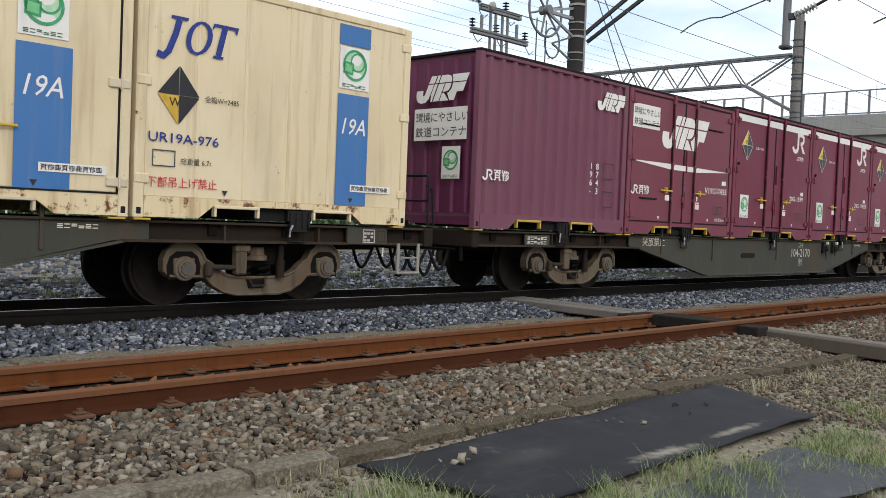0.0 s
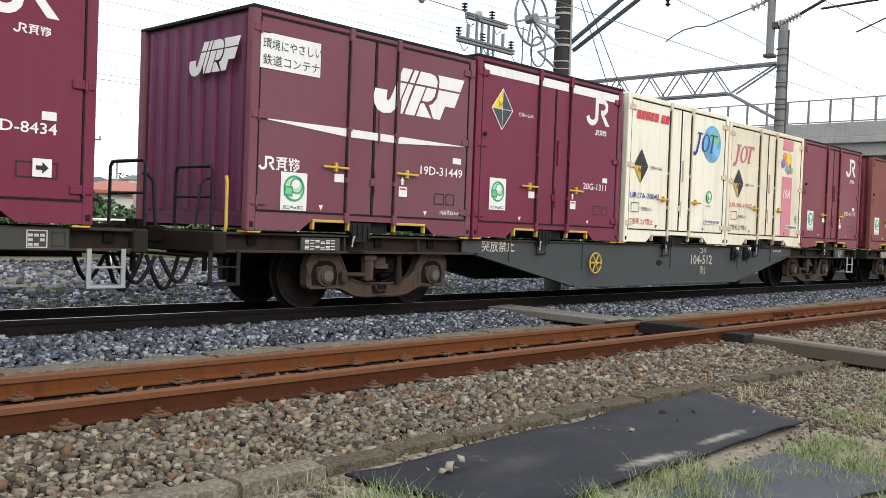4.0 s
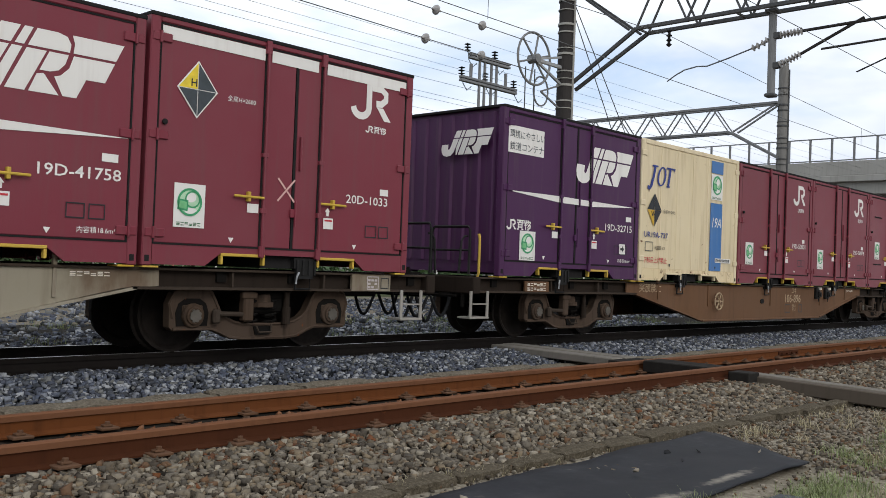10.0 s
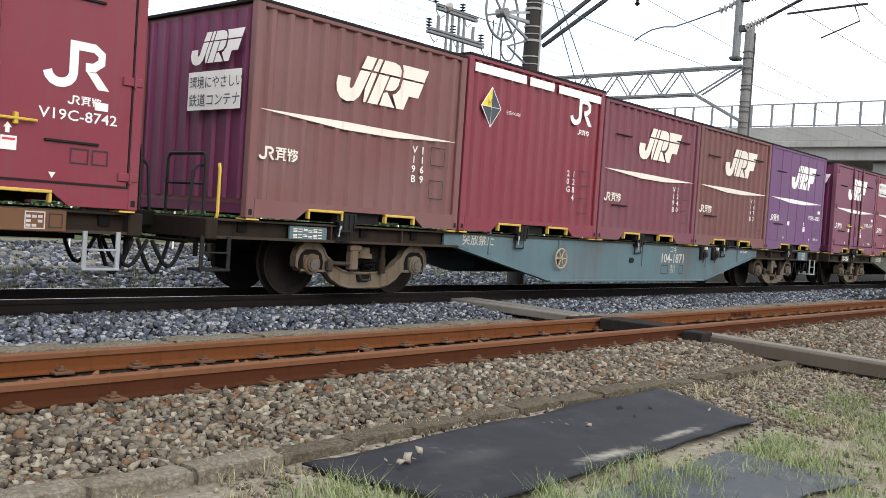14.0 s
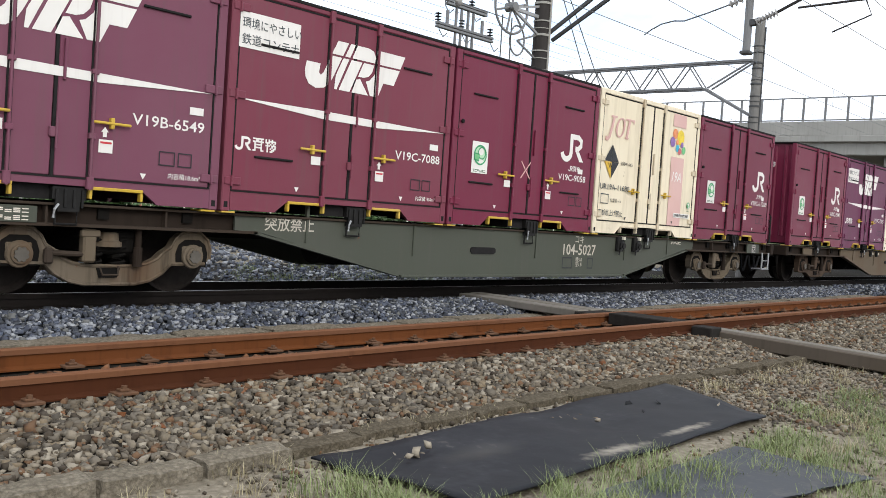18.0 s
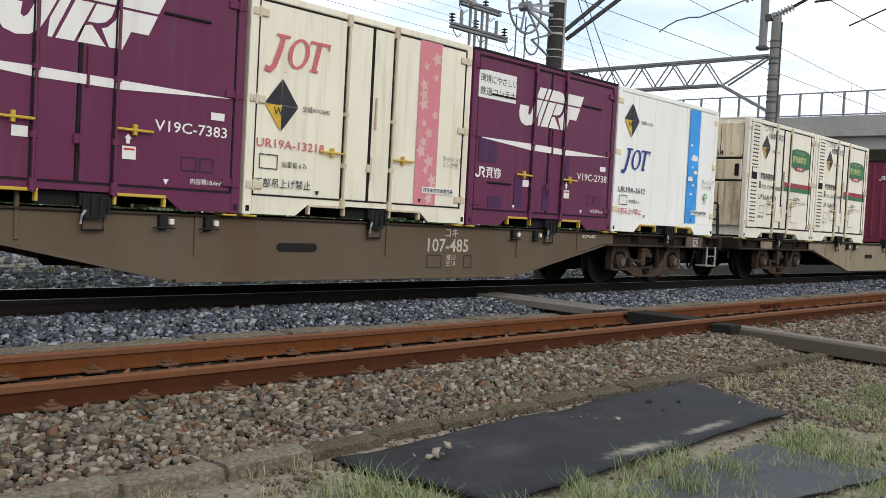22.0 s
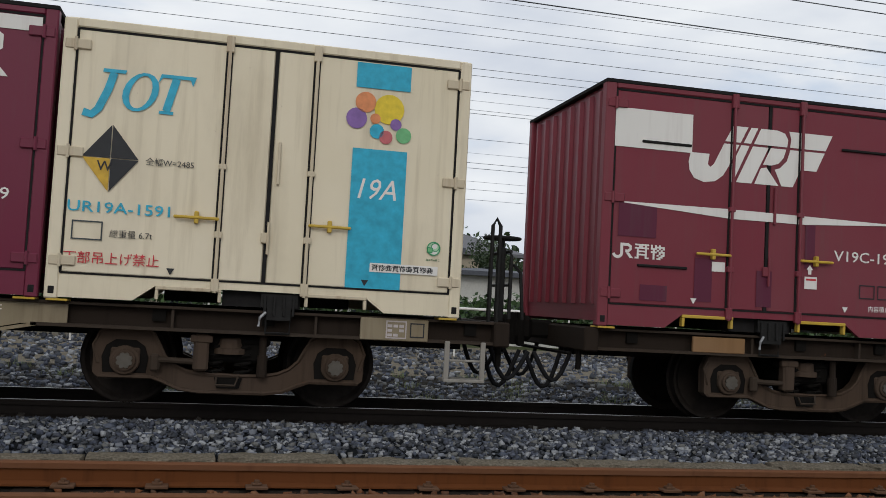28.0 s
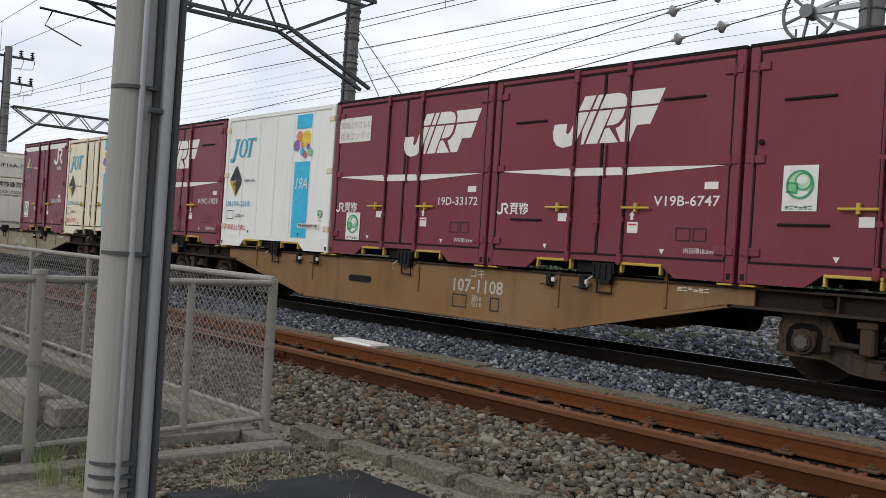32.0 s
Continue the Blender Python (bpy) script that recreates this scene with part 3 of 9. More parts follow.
# ---- ground: one sheet to the horizon, with the track beds as its swells ----
BED = [(-1500, -0.42), (-30, -0.42), (3.6, -0.42), (4.05, -0.41), (4.32, -0.40), (4.75, -0.315), (5.20, -0.262), (5.54, -0.268), (5.70, -0.285), (6.40, -0.270), (6.60, -0.268), (6.95, -0.275), (7.45, -0.285), (7.80, -0.275), (8.20, -0.20), (8.65, -0.155), (9.25, -0.170), (10.45, -0.170), (11.1, -0.16), (11.7, -0.34), (12.6, -0.40), (17.0, -0.42), (40, -0.45), (1800, -0.5)]


def bed_height(y):
    return float(np.interp(y, [b[0] for b in BED], [b[1] for b in BED]))


def ground_sheet():
    xs = [-1500, -300, -120, -60] + [-40 + 1.0 * i for i in range(111)] + [90, 140, 300, 1800]
    ys = sorted({b[0] for b in BED} | {-10, -4, -2, 0, 1, 2, 3, 4.5, 5.0, 6.0, 6.3, 8.4, 8.9, 9.8, 12.1, 14.5, 19, 25, 33, 80, 200, 500})
    vs, fs, mi = [], [], []
    for y in ys:
        for x in xs:
            near = -45 < x < 75 and -5 < y < 30
            vs.append((x, y, bed_height(y) + (0.018 * noise.noise((x * 0.8, y * 1.7, 0.3)) if near else 0.0)))
    n = len(xs)
    for j in range(len(ys) - 1):
        ym = (ys[j] + ys[j + 1]) / 2
        k = 0 if ym < 4.3 else 1 if ym < 7.85 else 2 if ym < 11.9 else 1 if ym < 19 else 4 if ym < 33 else 3
        for i in range(n - 1):
            fs.append((j * n + i, j * n + i + 1, (j + 1) * n + i + 1, (j + 1) * n + i))
            mi.append(k)
    me = bpy.data.meshes.new("ground")
    me.from_pydata(vs, [], fs)
    for m in ("soil", "bed", "bed_new", "weeds", "kerbstone"):
        me.materials.append(M[m])
    me.polygons.foreach_set("material_index", mi)
    me.polygons.foreach_set("use_smooth", [True] * len(fs))
    return tagged(new("ground", me), "gravelly railway ground with two ballast beds", "ground", kind="structure")


ground_sheet()


def scatter(name, label, material, boxes, seed):
    """Loose stones: boxes of (x0, x1, y0, y1, count, smallest, largest)."""
    rng = np.random.default_rng(seed)
    cube = np.array([(x, y, z) for x in (-1, 1) for y in (-1, 1) for z in (-1, 1)], float)
    tri = np.array([(0, 1, 3), (0, 3, 2), (4, 6, 7), (4, 7, 5), (0, 4, 5), (0, 5, 1), (2, 3, 7), (2, 7, 6), (0, 2, 6), (0, 6, 4), (1, 5, 7), (1, 7, 3)])
    kinds = []
    for i in range(24):
        k = cube * rng.uniform(0.54, 1.08, (8, 1)) + rng.uniform(-0.22, 0.22, (8, 3))
        k[rng.integers(0, 8)] *= 0.55
        kinds.append(k)
    kinds = np.array(kinds)
    allv, cnt = [], 0
    for x0, x1, y0, y1, n, a, b in boxes:
        x, y = rng.uniform(x0, x1, n), rng.uniform(y0, y1, n)
        size = a + (b - a) * rng.beta(1.6, 2.6, n)
        sc = np.stack([size * rng.uniform(0.8, 1.35, n), size * rng.uniform(0.65, 1.05, n), size * rng.uniform(0.55, 0.95, n)], 1)
        th, ph = rng.uniform(0, 2 * np.pi, n), rng.uniform(-1.1, 1.1, n)
        base = kinds[rng.integers(0, 24, n)] * sc[:, None, :]
        c, s = np.cos(ph)[:, None], np.sin(ph)[:, None]
        base = np.stack([base[..., 0], base[..., 1] * c - base[..., 2] * s, base[..., 1] * s + base[..., 2] * c], 2)
        c, s = np.cos(th)[:, None], np.sin(th)[:, None]
        base = np.stack([base[..., 0] * c - base[..., 1] * s, base[..., 0] * s + base[..., 1] * c, base[..., 2]], 2)
        z = np.interp(y, [q[0] for q in BED], [q[1] for q in BED]) + size * rng.uniform(-0.35, 0.95, n)
        allv.append(base + np.stack([x, y, z], 1)[:, None, :])
        cnt += n
    v = np.concatenate(allv).reshape(-1, 3)
    f = (tri[None] + (np.arange(cnt) * 8)[:, None, None]).reshape(-1, 3)
    me = bpy.data.meshes.new(name)
    me.vertices.add(len(v))
    me.vertices.foreach_set("co", v.ravel())
    me.loops.add(f.size)
    me.loops.foreach_set("vertex_index", f.ravel())
    me.polygons.add(len(f))
    me.polygons.foreach_set("loop_start", np.arange(0, f.size, 3))
    me.update(calc_edges=True)
    me.materials.append(material)
    return tagged(new(name, me), label, "gravel", kind="stuff")


scatter("siding_ballast", "weathered brown-grey ballast stones beside the rusty track", M["stone_old"],
        [(0.5, 12.5, 4.28, 5.44, 17500, 0.015, 0.037), (-11.0, 0.5, 4.05, 5.44, 16500, 0.015, 0.037), (12.5, 24.0, 4.2, 5.44, 8000, 0.018, 0.040), (1.5, 4.2, 4.24, 4.40, 300, 0.015, 0.036),
         (-14.0, 26.0, 6.74, 7.55, 11500, 0.012, 0.028), (3.0, 14.0, 3.7, 4.4, 1700, 0.010, 0.026), (7.4, 16.0, 2.2, 4.3, 10500, 0.009, 0.027), (11.3, 18.0, 1.2, 4.2, 3600, 0.012, 0.030), (24, 60, 4.4, 7.5, 2600, 0.03, 0.06), (-20.0, -11.0, 3.9, 5.44, 8000, 0.020, 0.042), (-6.6, -4.9, 2.0, 3.7, 2600, 0.008, 0.024)], 3)
scatter("rust_stained_ballast", "rust-stained ballast stones along the old rails", M["stone_rust"],
        [(-14.0, 26.0, 5.60, 6.42, 9500, 0.015, 0.034), (-12.0, 20.0, 5.14, 5.42, 2000, 0.012, 0.028), (-12.0, 20.0, 4.75, 5.16, 420, 0.015, 0.034), (-12.0, 20.0, 6.74, 6.92, 1100, 0.012, 0.028)], 4)
scatter("main_line_ballast", "blue-grey crushed ballast stones of the main line", M["stone_new"],
        [(-16.0, 26.0, 7.86, 9.16, 33000, 0.017, 0.037), (-16.0, 26.0, 7.76, 7.9, 900, 0.014, 0.028), (26.0, 60.0, 7.8, 9.2, 3600, 0.03, 0.055), (-40.0, -16.0, 7.8, 9.2, 2200, 0.03, 0.055), (-16.0, 26.0, 10.9, 12.6, 8000, 0.025, 0.05), (-16.0, 26.0, 12.6, 17.0, 8000, 0.03, 0.055), (-22.0, 34.0, 17.0, 30.0, 12000, 0.04, 0.08)], 5)
scatter("oily_ballast", "ballast stones darkened for train shade between the main rails", M["stone_shaded"], [(-16.0, 26.0, 9.42, 10.3, 2600, 0.022, 0.045), (-16.0, 26.0, 10.45, 10.9, 900, 0.022, 0.045), (-16.0, 26.0, 9.10, 9.27, 700, 0.020, 0.036)], 7)
scatter("sandy_grit", "small pale pebbles on the sandy ground", M["stone_old"], [(0.5, 3.6, 2.2, 4.0, 1500, 0.005, 0.018), (-7.5, -1.0, 2.4, 3.9, 2600, 0.006, 0.022), (4.5, 14.0, 1.0, 2.9, 3000, 0.006, 0.020)], 6)


# ---- rails, with their fastenings ----
def rail_shapes(x0, x1, y, top):
    """Foot, web and head of a rail laid along x."""
    h = 0.160
    z = top - h
    prof = [(-0.0635, z), (0.0635, z), (0.0635, z + 0.012), (0.012, z + 0.03), (0.009, z + 0.112), (-0.009, z + 0.112), (-0.012, z + 0.03), (-0.0635, z + 0.012)]
    foot = Shape()
    n = len(prof)
    foot.add([(x, y + a, b) for x in (x0, x1) for a, b in prof], [tuple(range(n)), tuple(range(2 * n - 1, n - 1, -1))] + [(i, (i + 1) % n, (i + 1) % n + n, i + n) for i in range(n)])
    hp = [(-0.030, top - 0.049), (0.030, top - 0.049), (0.0325, top - 0.012), (0.024, top - 0.001), (0.0, top), (-0.024, top - 0.001), (-0.0325, top - 0.012)]
    head = Shape()
    n = len(hp)
    head.add([(x, y + a, b) for x in (x0, x1) for a, b in hp], [tuple(range(n)), tuple(range(2 * n - 1, n - 1, -1))] + [(i, (i + 1) % n, (i + 1) % n + n, i + n) for i in range(n)])
    return foot, head


siding = thing("siding_track", "rusty unused siding track lying in weathered ballast", "track", kind="structure")
mainline = thing("main_track", "dark main-line track under the passing train", "track", kind="structure")
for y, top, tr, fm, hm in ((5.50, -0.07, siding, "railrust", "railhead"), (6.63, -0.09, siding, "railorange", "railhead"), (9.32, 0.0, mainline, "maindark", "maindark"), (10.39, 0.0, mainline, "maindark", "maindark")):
    foot, head = rail_shapes(-160, 220, y, top)
    r = part("rail", foot, M[fm], tr, "rust-brown steel rail" if tr is siding else "steel rail darkened in colour for train shade")
    part("rail_head", head, M[hm], r)
    if tr is mainline:
        part("running_band", Shape().box(-160, 220, y - 0.016, y + 0.020, top - 0.003, top + 0.0015), M["shine"], r, "polished running surface")


def fastening():
    s = Shape()
    s.box(-0.075, 0.075, -0.145, -0.03, 0.0, 0.020, 0.004)
    s.box(-0.035, 0.035, -0.105, -0.045, 0.020, 0.038, 0.005)
    s.tube((0, -0.085, 0.030), (0, -0.085, 0.058), 0.020, 6)
    return s.mesh("rail_fastening", M["clip"])


clip = fastening()
rng_c = random.Random(8)
for y, top in ((5.50, -0.07), (6.63, -0.09)):
    for i in range(60):
        f = part("rail_fastening", clip, None, siding)
        f.matrix_basis = pose(-11.2 + i * 0.625 + (0.2 if y > 6 else 0.0) + rng_c.uniform(-0.02, 0.02), y, top - 0.158, 0, 0, rng_c.uniform(-4, 4))
sleeper = Shape().box(-0.11, 0.11, -1.05, 1.05, -0.15, 0.0, 0.01).mesh("sleeper", M["endweb"])
for i in range(64):
    part("sleeper", sleeper, None, siding).matrix_basis = pose(-11.2 + i * 0.625, 6.065, -0.268)
# Main-line sleepers borrow the black timber to carry the train's shade.
for i in range(64):
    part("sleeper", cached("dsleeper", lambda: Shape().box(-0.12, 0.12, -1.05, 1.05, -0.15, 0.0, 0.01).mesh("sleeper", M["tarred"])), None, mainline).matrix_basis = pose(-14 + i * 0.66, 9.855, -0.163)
for x, y, top in ((-9.35, 5.50, -0.07), (15.8, 6.63, -0.09)):
    fp = Shape().box(x - 0.4, x + 0.4, y - 0.034, y - 0.010, top - 0.125, top - 0.055, 0.006)
    for k in range(4):
        fp.tube((x - 0.3 + 0.2 * k, y - 0.06, top - 0.09), (x - 0.3 + 0.2 * k, y - 0.03, top - 0.09), 0.017, 6)
    part("fish_plate", fp, M["railrust"], siding)

# ---- boarded service crossing over both tracks ----
crossing = thing("track_crossing", "weathered grey boards of a cable crossing over the tracks", "crossing", kind="structure")


def board(x0, x1, y0, y1, z0, z1, mat, skew=0.0, label=""):
    s = Shape().box(x0, x1, y0, y1, z0, z1, 0.012)
    s.v = [(x + skew * (y - y0), y, z) for x, y, z in s.v]
    part("board", s, M[mat], crossing, label)


board(10.78, 11.05, 6.92, 9.18, -0.19, -0.085, "plank", 0.06)
board(11.07, 11.36, 6.90, 9.20, -0.19, -0.080, "plank", 0.06)
board(10.72, 11.40, 6.74, 6.95, -0.26, -0.10, "tarred")
board(10.95, 11.42, 5.60, 6.55, -0.24, -0.082, "tarred", 0.0, "black tarred filler between the rails")
board(11.12, 11.42, 5.14, 5.42, -0.27, -0.12, "tarred")
for xa, xb, top, mk in ((11.30, 11.50, -0.165, "plankdark"), (11.515, 11.74, -0.160, "plank")):
    ramp_board = Shape().box(xa, xb, 2.2, 5.40, top - 0.16, top, 0.012)
    ramp_board.v = [(x + 0.02 * (y - 2.2), y, z - 0.024 * (5.4 - y)) for x, y, z in ramp_board.v]
    part("board", ramp_board, M[mk], crossing, "weathered timber sloping down from the rail")



# ---- kerb stones along the edge of the ballast ----
kerb = thing("concrete_edging", "row of worn concrete edging stones beside the ballast", "kerb", kind="structure")
rng_k = random.Random(12)


def rough_block(w, d, h, seed):
    """A worn block with chipped, uneven faces; its upper front corner lies at the origin."""
    nx, ny, nz = 9, 3, 3
    s, idx = Shape(), {}
    for i in range(nx + 1):
        for j in range(ny + 1):
            for k in range(nz + 1):
                if 0 < i < nx and 0 < j < ny and 0 < k < nz:
                    continue
                x, y, z = 0.006 + (w - 0.006) * i / nx, d * j / ny, -h + h * k / nz
                edge = (i in (0, nx)) + (j in (0, ny)) + (k == nz)
                q = 0.022 if edge > 1 else 0.007
                o = [q * noise.noise((x * 9 + seed * 3.1, y * 11 + t, z * 11)) for t in (0, 5, 9)]
                idx[i, j, k] = len(s.v)
                s.v.append((x + o[0] - (0.012 if i == nx and edge > 1 else -0.012 if i == 0 and edge > 1 else 0), y + o[1], z + o[2] - (0.012 if edge > 1 and k == nz else 0)))
    q = lambda *c: s.f.append(tuple(idx[p] for p in c))
    for i in range(nx):
        for j in range(ny):
            q((i, j, nz), (i + 1, j, nz), (i + 1, j + 1, nz), (i, j + 1, nz))
        for k in range(nz):
            q((i, 0, k), (i + 1, 0, k), (i + 1, 0, k + 1), (i, 0, k + 1))
            q((i, ny, k), (i, ny, k + 1), (i + 1, ny, k + 1), (i + 1, ny, k))
    for j in range(ny):
        for k in range(nz):
            q((0, j, k), (0, j, k + 1), (0, j + 1, k + 1), (0, j + 1, k))
            q((nx, j, k), (nx, j + 1, k), (nx, j + 1, k + 1), (nx, j, k + 1))
    return s


for i in range(30):
    x = -6.2 + i * 0.605
    if x > 3.35:
        lift, h = -0.028, 0.02
    else:
        lift, h = 0.0, 0.0
    s = rough_block(0.597, 0.19, 0.22, i)
    y = float(np.interp(x, [-6.2, -3.5, 2.0, 3.3, 3.8, 5.0, 6.3, 8.0, 11.3], [3.86, 4.02, 4.06, 4.07, 4.16, 4.19, 4.17, 4.12, 3.95]))
    part("kerb_stone", s, M["kerbstone" if x <= 3.35 else "kerbmoss"], kerb).matrix_basis = pose(x, y, -0.312 + lift + rng_k.uniform(-0.012, 0.012), rng_k.uniform(-3, 3), rng_k.uniform(-1.5, 1.5), rng_k.uniform(-1.5, 2.5))
post = thing("marker_post", "short weathered concrete marker post in the gravel", "post")
part("shaft", Shape().box(1.42, 1.56, 4.02, 4.16, -0.5, -0.10, 0.02), M["concrete"], post)

# ---- rubber sheet on the ground ----
def rubber_sheet():
    nx, ny = 46, 16
    vs, fs = [], []
    a, b, c, d = Vector((3.52, 3.98)), Vector((7.98, 4.10)), Vector((7.42, 2.90)), Vector((3.66, 2.86))
    for lay in (0.012, 0.0):
        for j in range(ny + 1):
            for i in range(nx + 1):
                u, v = i / nx, j / ny
                p = (a * (1 - u) + b * u) * (1 - v) + (d * (1 - u) + c * u) * v
                e = 0.05 * noise.noise((p.x * 1.7, p.y * 2.3, 4.0)) if min(u, v, 1 - u, 1 - v) < 0.02 else 0.0
                z = bed_height(p.y) + 0.030 + lay + 0.024 * noise.noise((p.x * 1.1, p.y * 2.0, 1.0)) + 0.010 * noise.noise((p.x * 4, p.y * 5, 2.0))
                vs.append((p.x + e, p.y + e, z))
    n, m = nx + 1, (nx + 1) * (ny + 1)
    for j in range(ny):
        for i in range(nx):
            q = j * n + i
            fs += [(q, q + n, q + n + 1, q + 1), (m + q, m + q + 1, m + q + n + 1, m + q + n)]
    rim = [j * n for j in range(ny + 1)] + [ny * n + i for i in range(1, n)] + [j * n + nx for j in range(ny - 1, -1, -1)] + [i for i in range(nx - 1, 0, -1)]
    fs += [(rim[k], rim[(k + 1) % len(rim)], m + rim[(k + 1) % len(rim)], m + rim[k]) for k in range(len(rim))]
    s = Shape()
    s.v, s.f = vs, fs
    ob = new("rubber_sheet", s.mesh("rubber_sheet", M["mat"], True))
    return tagged(ob, "dusty black rubber sheet lying crumpled on the ground", "sheet")


rubber_sheet()
scrap = Shape()
for i in range(13):
    for j in range(5):
        x, y = 4.35 + 0.15 * i + 0.05 * noise.noise((i * 0.7, j * 1.3, 3.0)), 2.05 + 0.14 * j - 0.03 * i * (j < 2) + 0.05 * noise.noise((i * 0.9, j, 8.0))
        scrap.v.append((x, y, -0.385 + 0.015 * noise.noise((x * 2, y * 3, 6.0))))
scrap.f = [(i * 5 + j, (i + 1) * 5 + j, (i + 1) * 5 + j + 1, i * 5 + j + 1) for i in range(12) for j in range(4)]
low_n = len(scrap.v)
scrap.v += [(x, y, z - 0.008) for x, y, z in scrap.v]
scrap.f += [tuple(k + low_n for k in reversed(q)) for q in scrap.f[:]]
tagged(new("sheet_scrap", scrap.mesh("sheet_scrap", M["scrap"], True)), "grey scrap of sheeting half hidden under grass", "sheet")
for x, y, yaw in ((6.55, 3.52, 20), (6.75, 3.78, -15), (7.05, 3.66, 40)):
    fl = Shape().add([(-0.07, 0, 0.0), (0.07, 0.01, 0.0), (0.05, 0.05, 0.035), (-0.03, 0.045, 0.028), (-0.07, 0.004, -0.006), (0.07, 0.014, -0.006)], [(0, 1, 2, 3), (4, 3, 2, 5), (0, 3, 4), (1, 5, 2), (0, 4, 5, 1)])
    flap = new("torn_flap", fl.mesh("torn_flap", M["hose"]))
    flap.matrix_world = pose(x, y, bed_height(y) + 0.045, 0, 0, yaw) @ Matrix.Scale(0.6, 4)
    tagged(flap, "small torn flap standing up from the rubber sheet", "flap")
for k, (x, y, r) in enumerate(((3.96, 3.63, 0.026), (4.09, 3.69, 0.031), (4.21, 3.70, 0.031), (5.9, 3.55, 0.020))):
    st = scatter("loose_stone", "loose grey stone lying on the rubber sheet", M["stone_old"], [(x, x + 0.001, y, y + 0.001, 1, r, r * 1.01)], 20 + k)
    st["kind"], st["category"] = "", "stone"
    del st["kind"]
    st.location = (0, 0, 0.05)
strip = thing("edge_strip", "low sandy concrete strip between the two ballast beds", "edging", kind="structure")
for i in range(42):
    part("strip_block", rough_block(0.99, 0.30, 0.10, 100 + i), M["kerbstone"], strip).matrix_basis = pose(-16 + i, 7.50 + 0.03 * math.sin(i * 1.3), -0.215 + 0.012 * math.sin(i * 2.1), 0, 0, 1.2 * math.sin(i * 0.9))
sheet2 = Shape()
for lay in (0.010, 0.0):
    for i in range(11):
        for j in range(7):
            x, y = -4.98 + 0.2 * i + 0.02 * noise.noise((i, j, 1.5)), 2.30 + 0.225 * j + 0.03 * noise.noise((i * 0.6, j, 7.0))
            sheet2.v.append((x, y, -0.395 + lay + 0.016 * noise.noise((x * 1.6, y * 2.0, 9.0))))
sheet2.f = [(i * 7 + j, (i + 1) * 7 + j, (i + 1) * 7 + j + 1, i * 7 + j + 1) for i in range(10) for j in range(6)]
sheet2.f += [tuple(77 + k for k in reversed(q)) for q in sheet2.f[:]]
rim2 = [i * 7 for i in range(11)] + [70 + j for j in range(1, 7)] + [i * 7 + 6 for i in range(9, -1, -1)] + [j for j in range(5, 0, -1)]
sheet2.f += [(rim2[k], rim2[(k + 1) % len(rim2)], 77 + rim2[(k + 1) % len(rim2)], 77 + rim2[k]) for k in range(len(rim2))]
tagged(new("rubber_sheet", sheet2.mesh("rubber_sheet", M["mat"], True)), "black rubber sheet laid against the kerb stones", "sheet")
pad = thing("yard_floor", "dark worn concrete floor inside the fenced yard", "floor", kind="structure")
part("slab", Shape().box(-14.0, -6.40, -1.2, 3.44, -0.55, -0.395, 0.01), M["kerbdark"], pad)
white = thing("white_slab", "pale broken concrete slab lying between the tracks", "slab")
part("slab", Shape().box(-10.9, -10.0, 7.45, 7.80, -0.30, -0.20, 0.02), M["d_white"], white)


# ---- grass ----
def blades(name, label, material, tufts, seed, stiff=0.5):
    """Tufts of (x, y, radius, count, height)."""
    rng = np.random.default_rng(seed)
    vs, fs = [], []
    for x, y, r, n, h in tufts:
        if 3.4 < x < 8.1 and 2.80 < y < 4.2:
            continue
        for _ in range(n):
            a, d = rng.uniform(0, 2 * np.pi), r * rng.uniform(0, 1) ** 0.7
            bx, by = x + d * math.cos(a), y + d * math.sin(a)
            hz, w = h * rng.uniform(0.45, 1.1), rng.uniform(0.0014, 0.0032)
            la, lean = rng.uniform(0, 2 * np.pi), rng.uniform(0.15, 1.0) * stiff * hz
            dx, dy = math.cos(la), math.sin(la)
            z = bed_height(by) - 0.01
            k = len(vs)
            for f, ww in ((0.0, 1.0), (0.5, 0.85), (1.0, 0.12)):
                cx, cy, cz = bx + dx * lean * f * f, by + dy * lean * f * f, z + hz * f * (1 - 0.22 * f * stiff)
                vs += [(cx - dy * w * ww, cy + dx * w * ww, cz), (cx + dy * w * ww, cy - dx * w * ww, cz)]
            fs += [(k, k + 1, k + 3, k + 2), (k + 2, k + 3, k + 5, k + 4)]
    me = bpy.data.meshes.new(name)
    me.from_pydata(vs, [], fs)
    me.materials.append(material)
    return tagged(new(name, me), label, "grass", kind="stuff")


rng_g = random.Random(4)
tufts = [(3.02 + rng_g.uniform(0, 0.50), 2.80 + rng_g.uniform(0, 0.85), 0.13, 70, 0.22) for _ in range(24)]
tufts += [(3.5 + rng_g.uniform(0, 1.9), 2.62 + rng_g.uniform(-0.30, 0.16), 0.13, 50, 0.20) for _ in range(28)]
tufts += [(4.2 + rng_g.uniform(0, 2.4), 2.15 + rng_g.uniform(-0.5, 0.3), 0.16, 50, 0.14) for _ in range(32)]
tufts += [(5.4 + rng_g.uniform(0, 3.2), 2.15 + rng_g.uniform(-0.8, 0.5), 0.20, 80, 0.11) for _ in range(56)]
tufts += [(7.8 + rng_g.uniform(0, 5.0), 2.2 + rng_g.uniform(-1.0, 0.7), 0.25, 80, 0.14) for _ in range(60)]
blades("green_grass", "thin green grass tufts at the edge of the sheet", M["grass"], tufts, 9, 0.85)
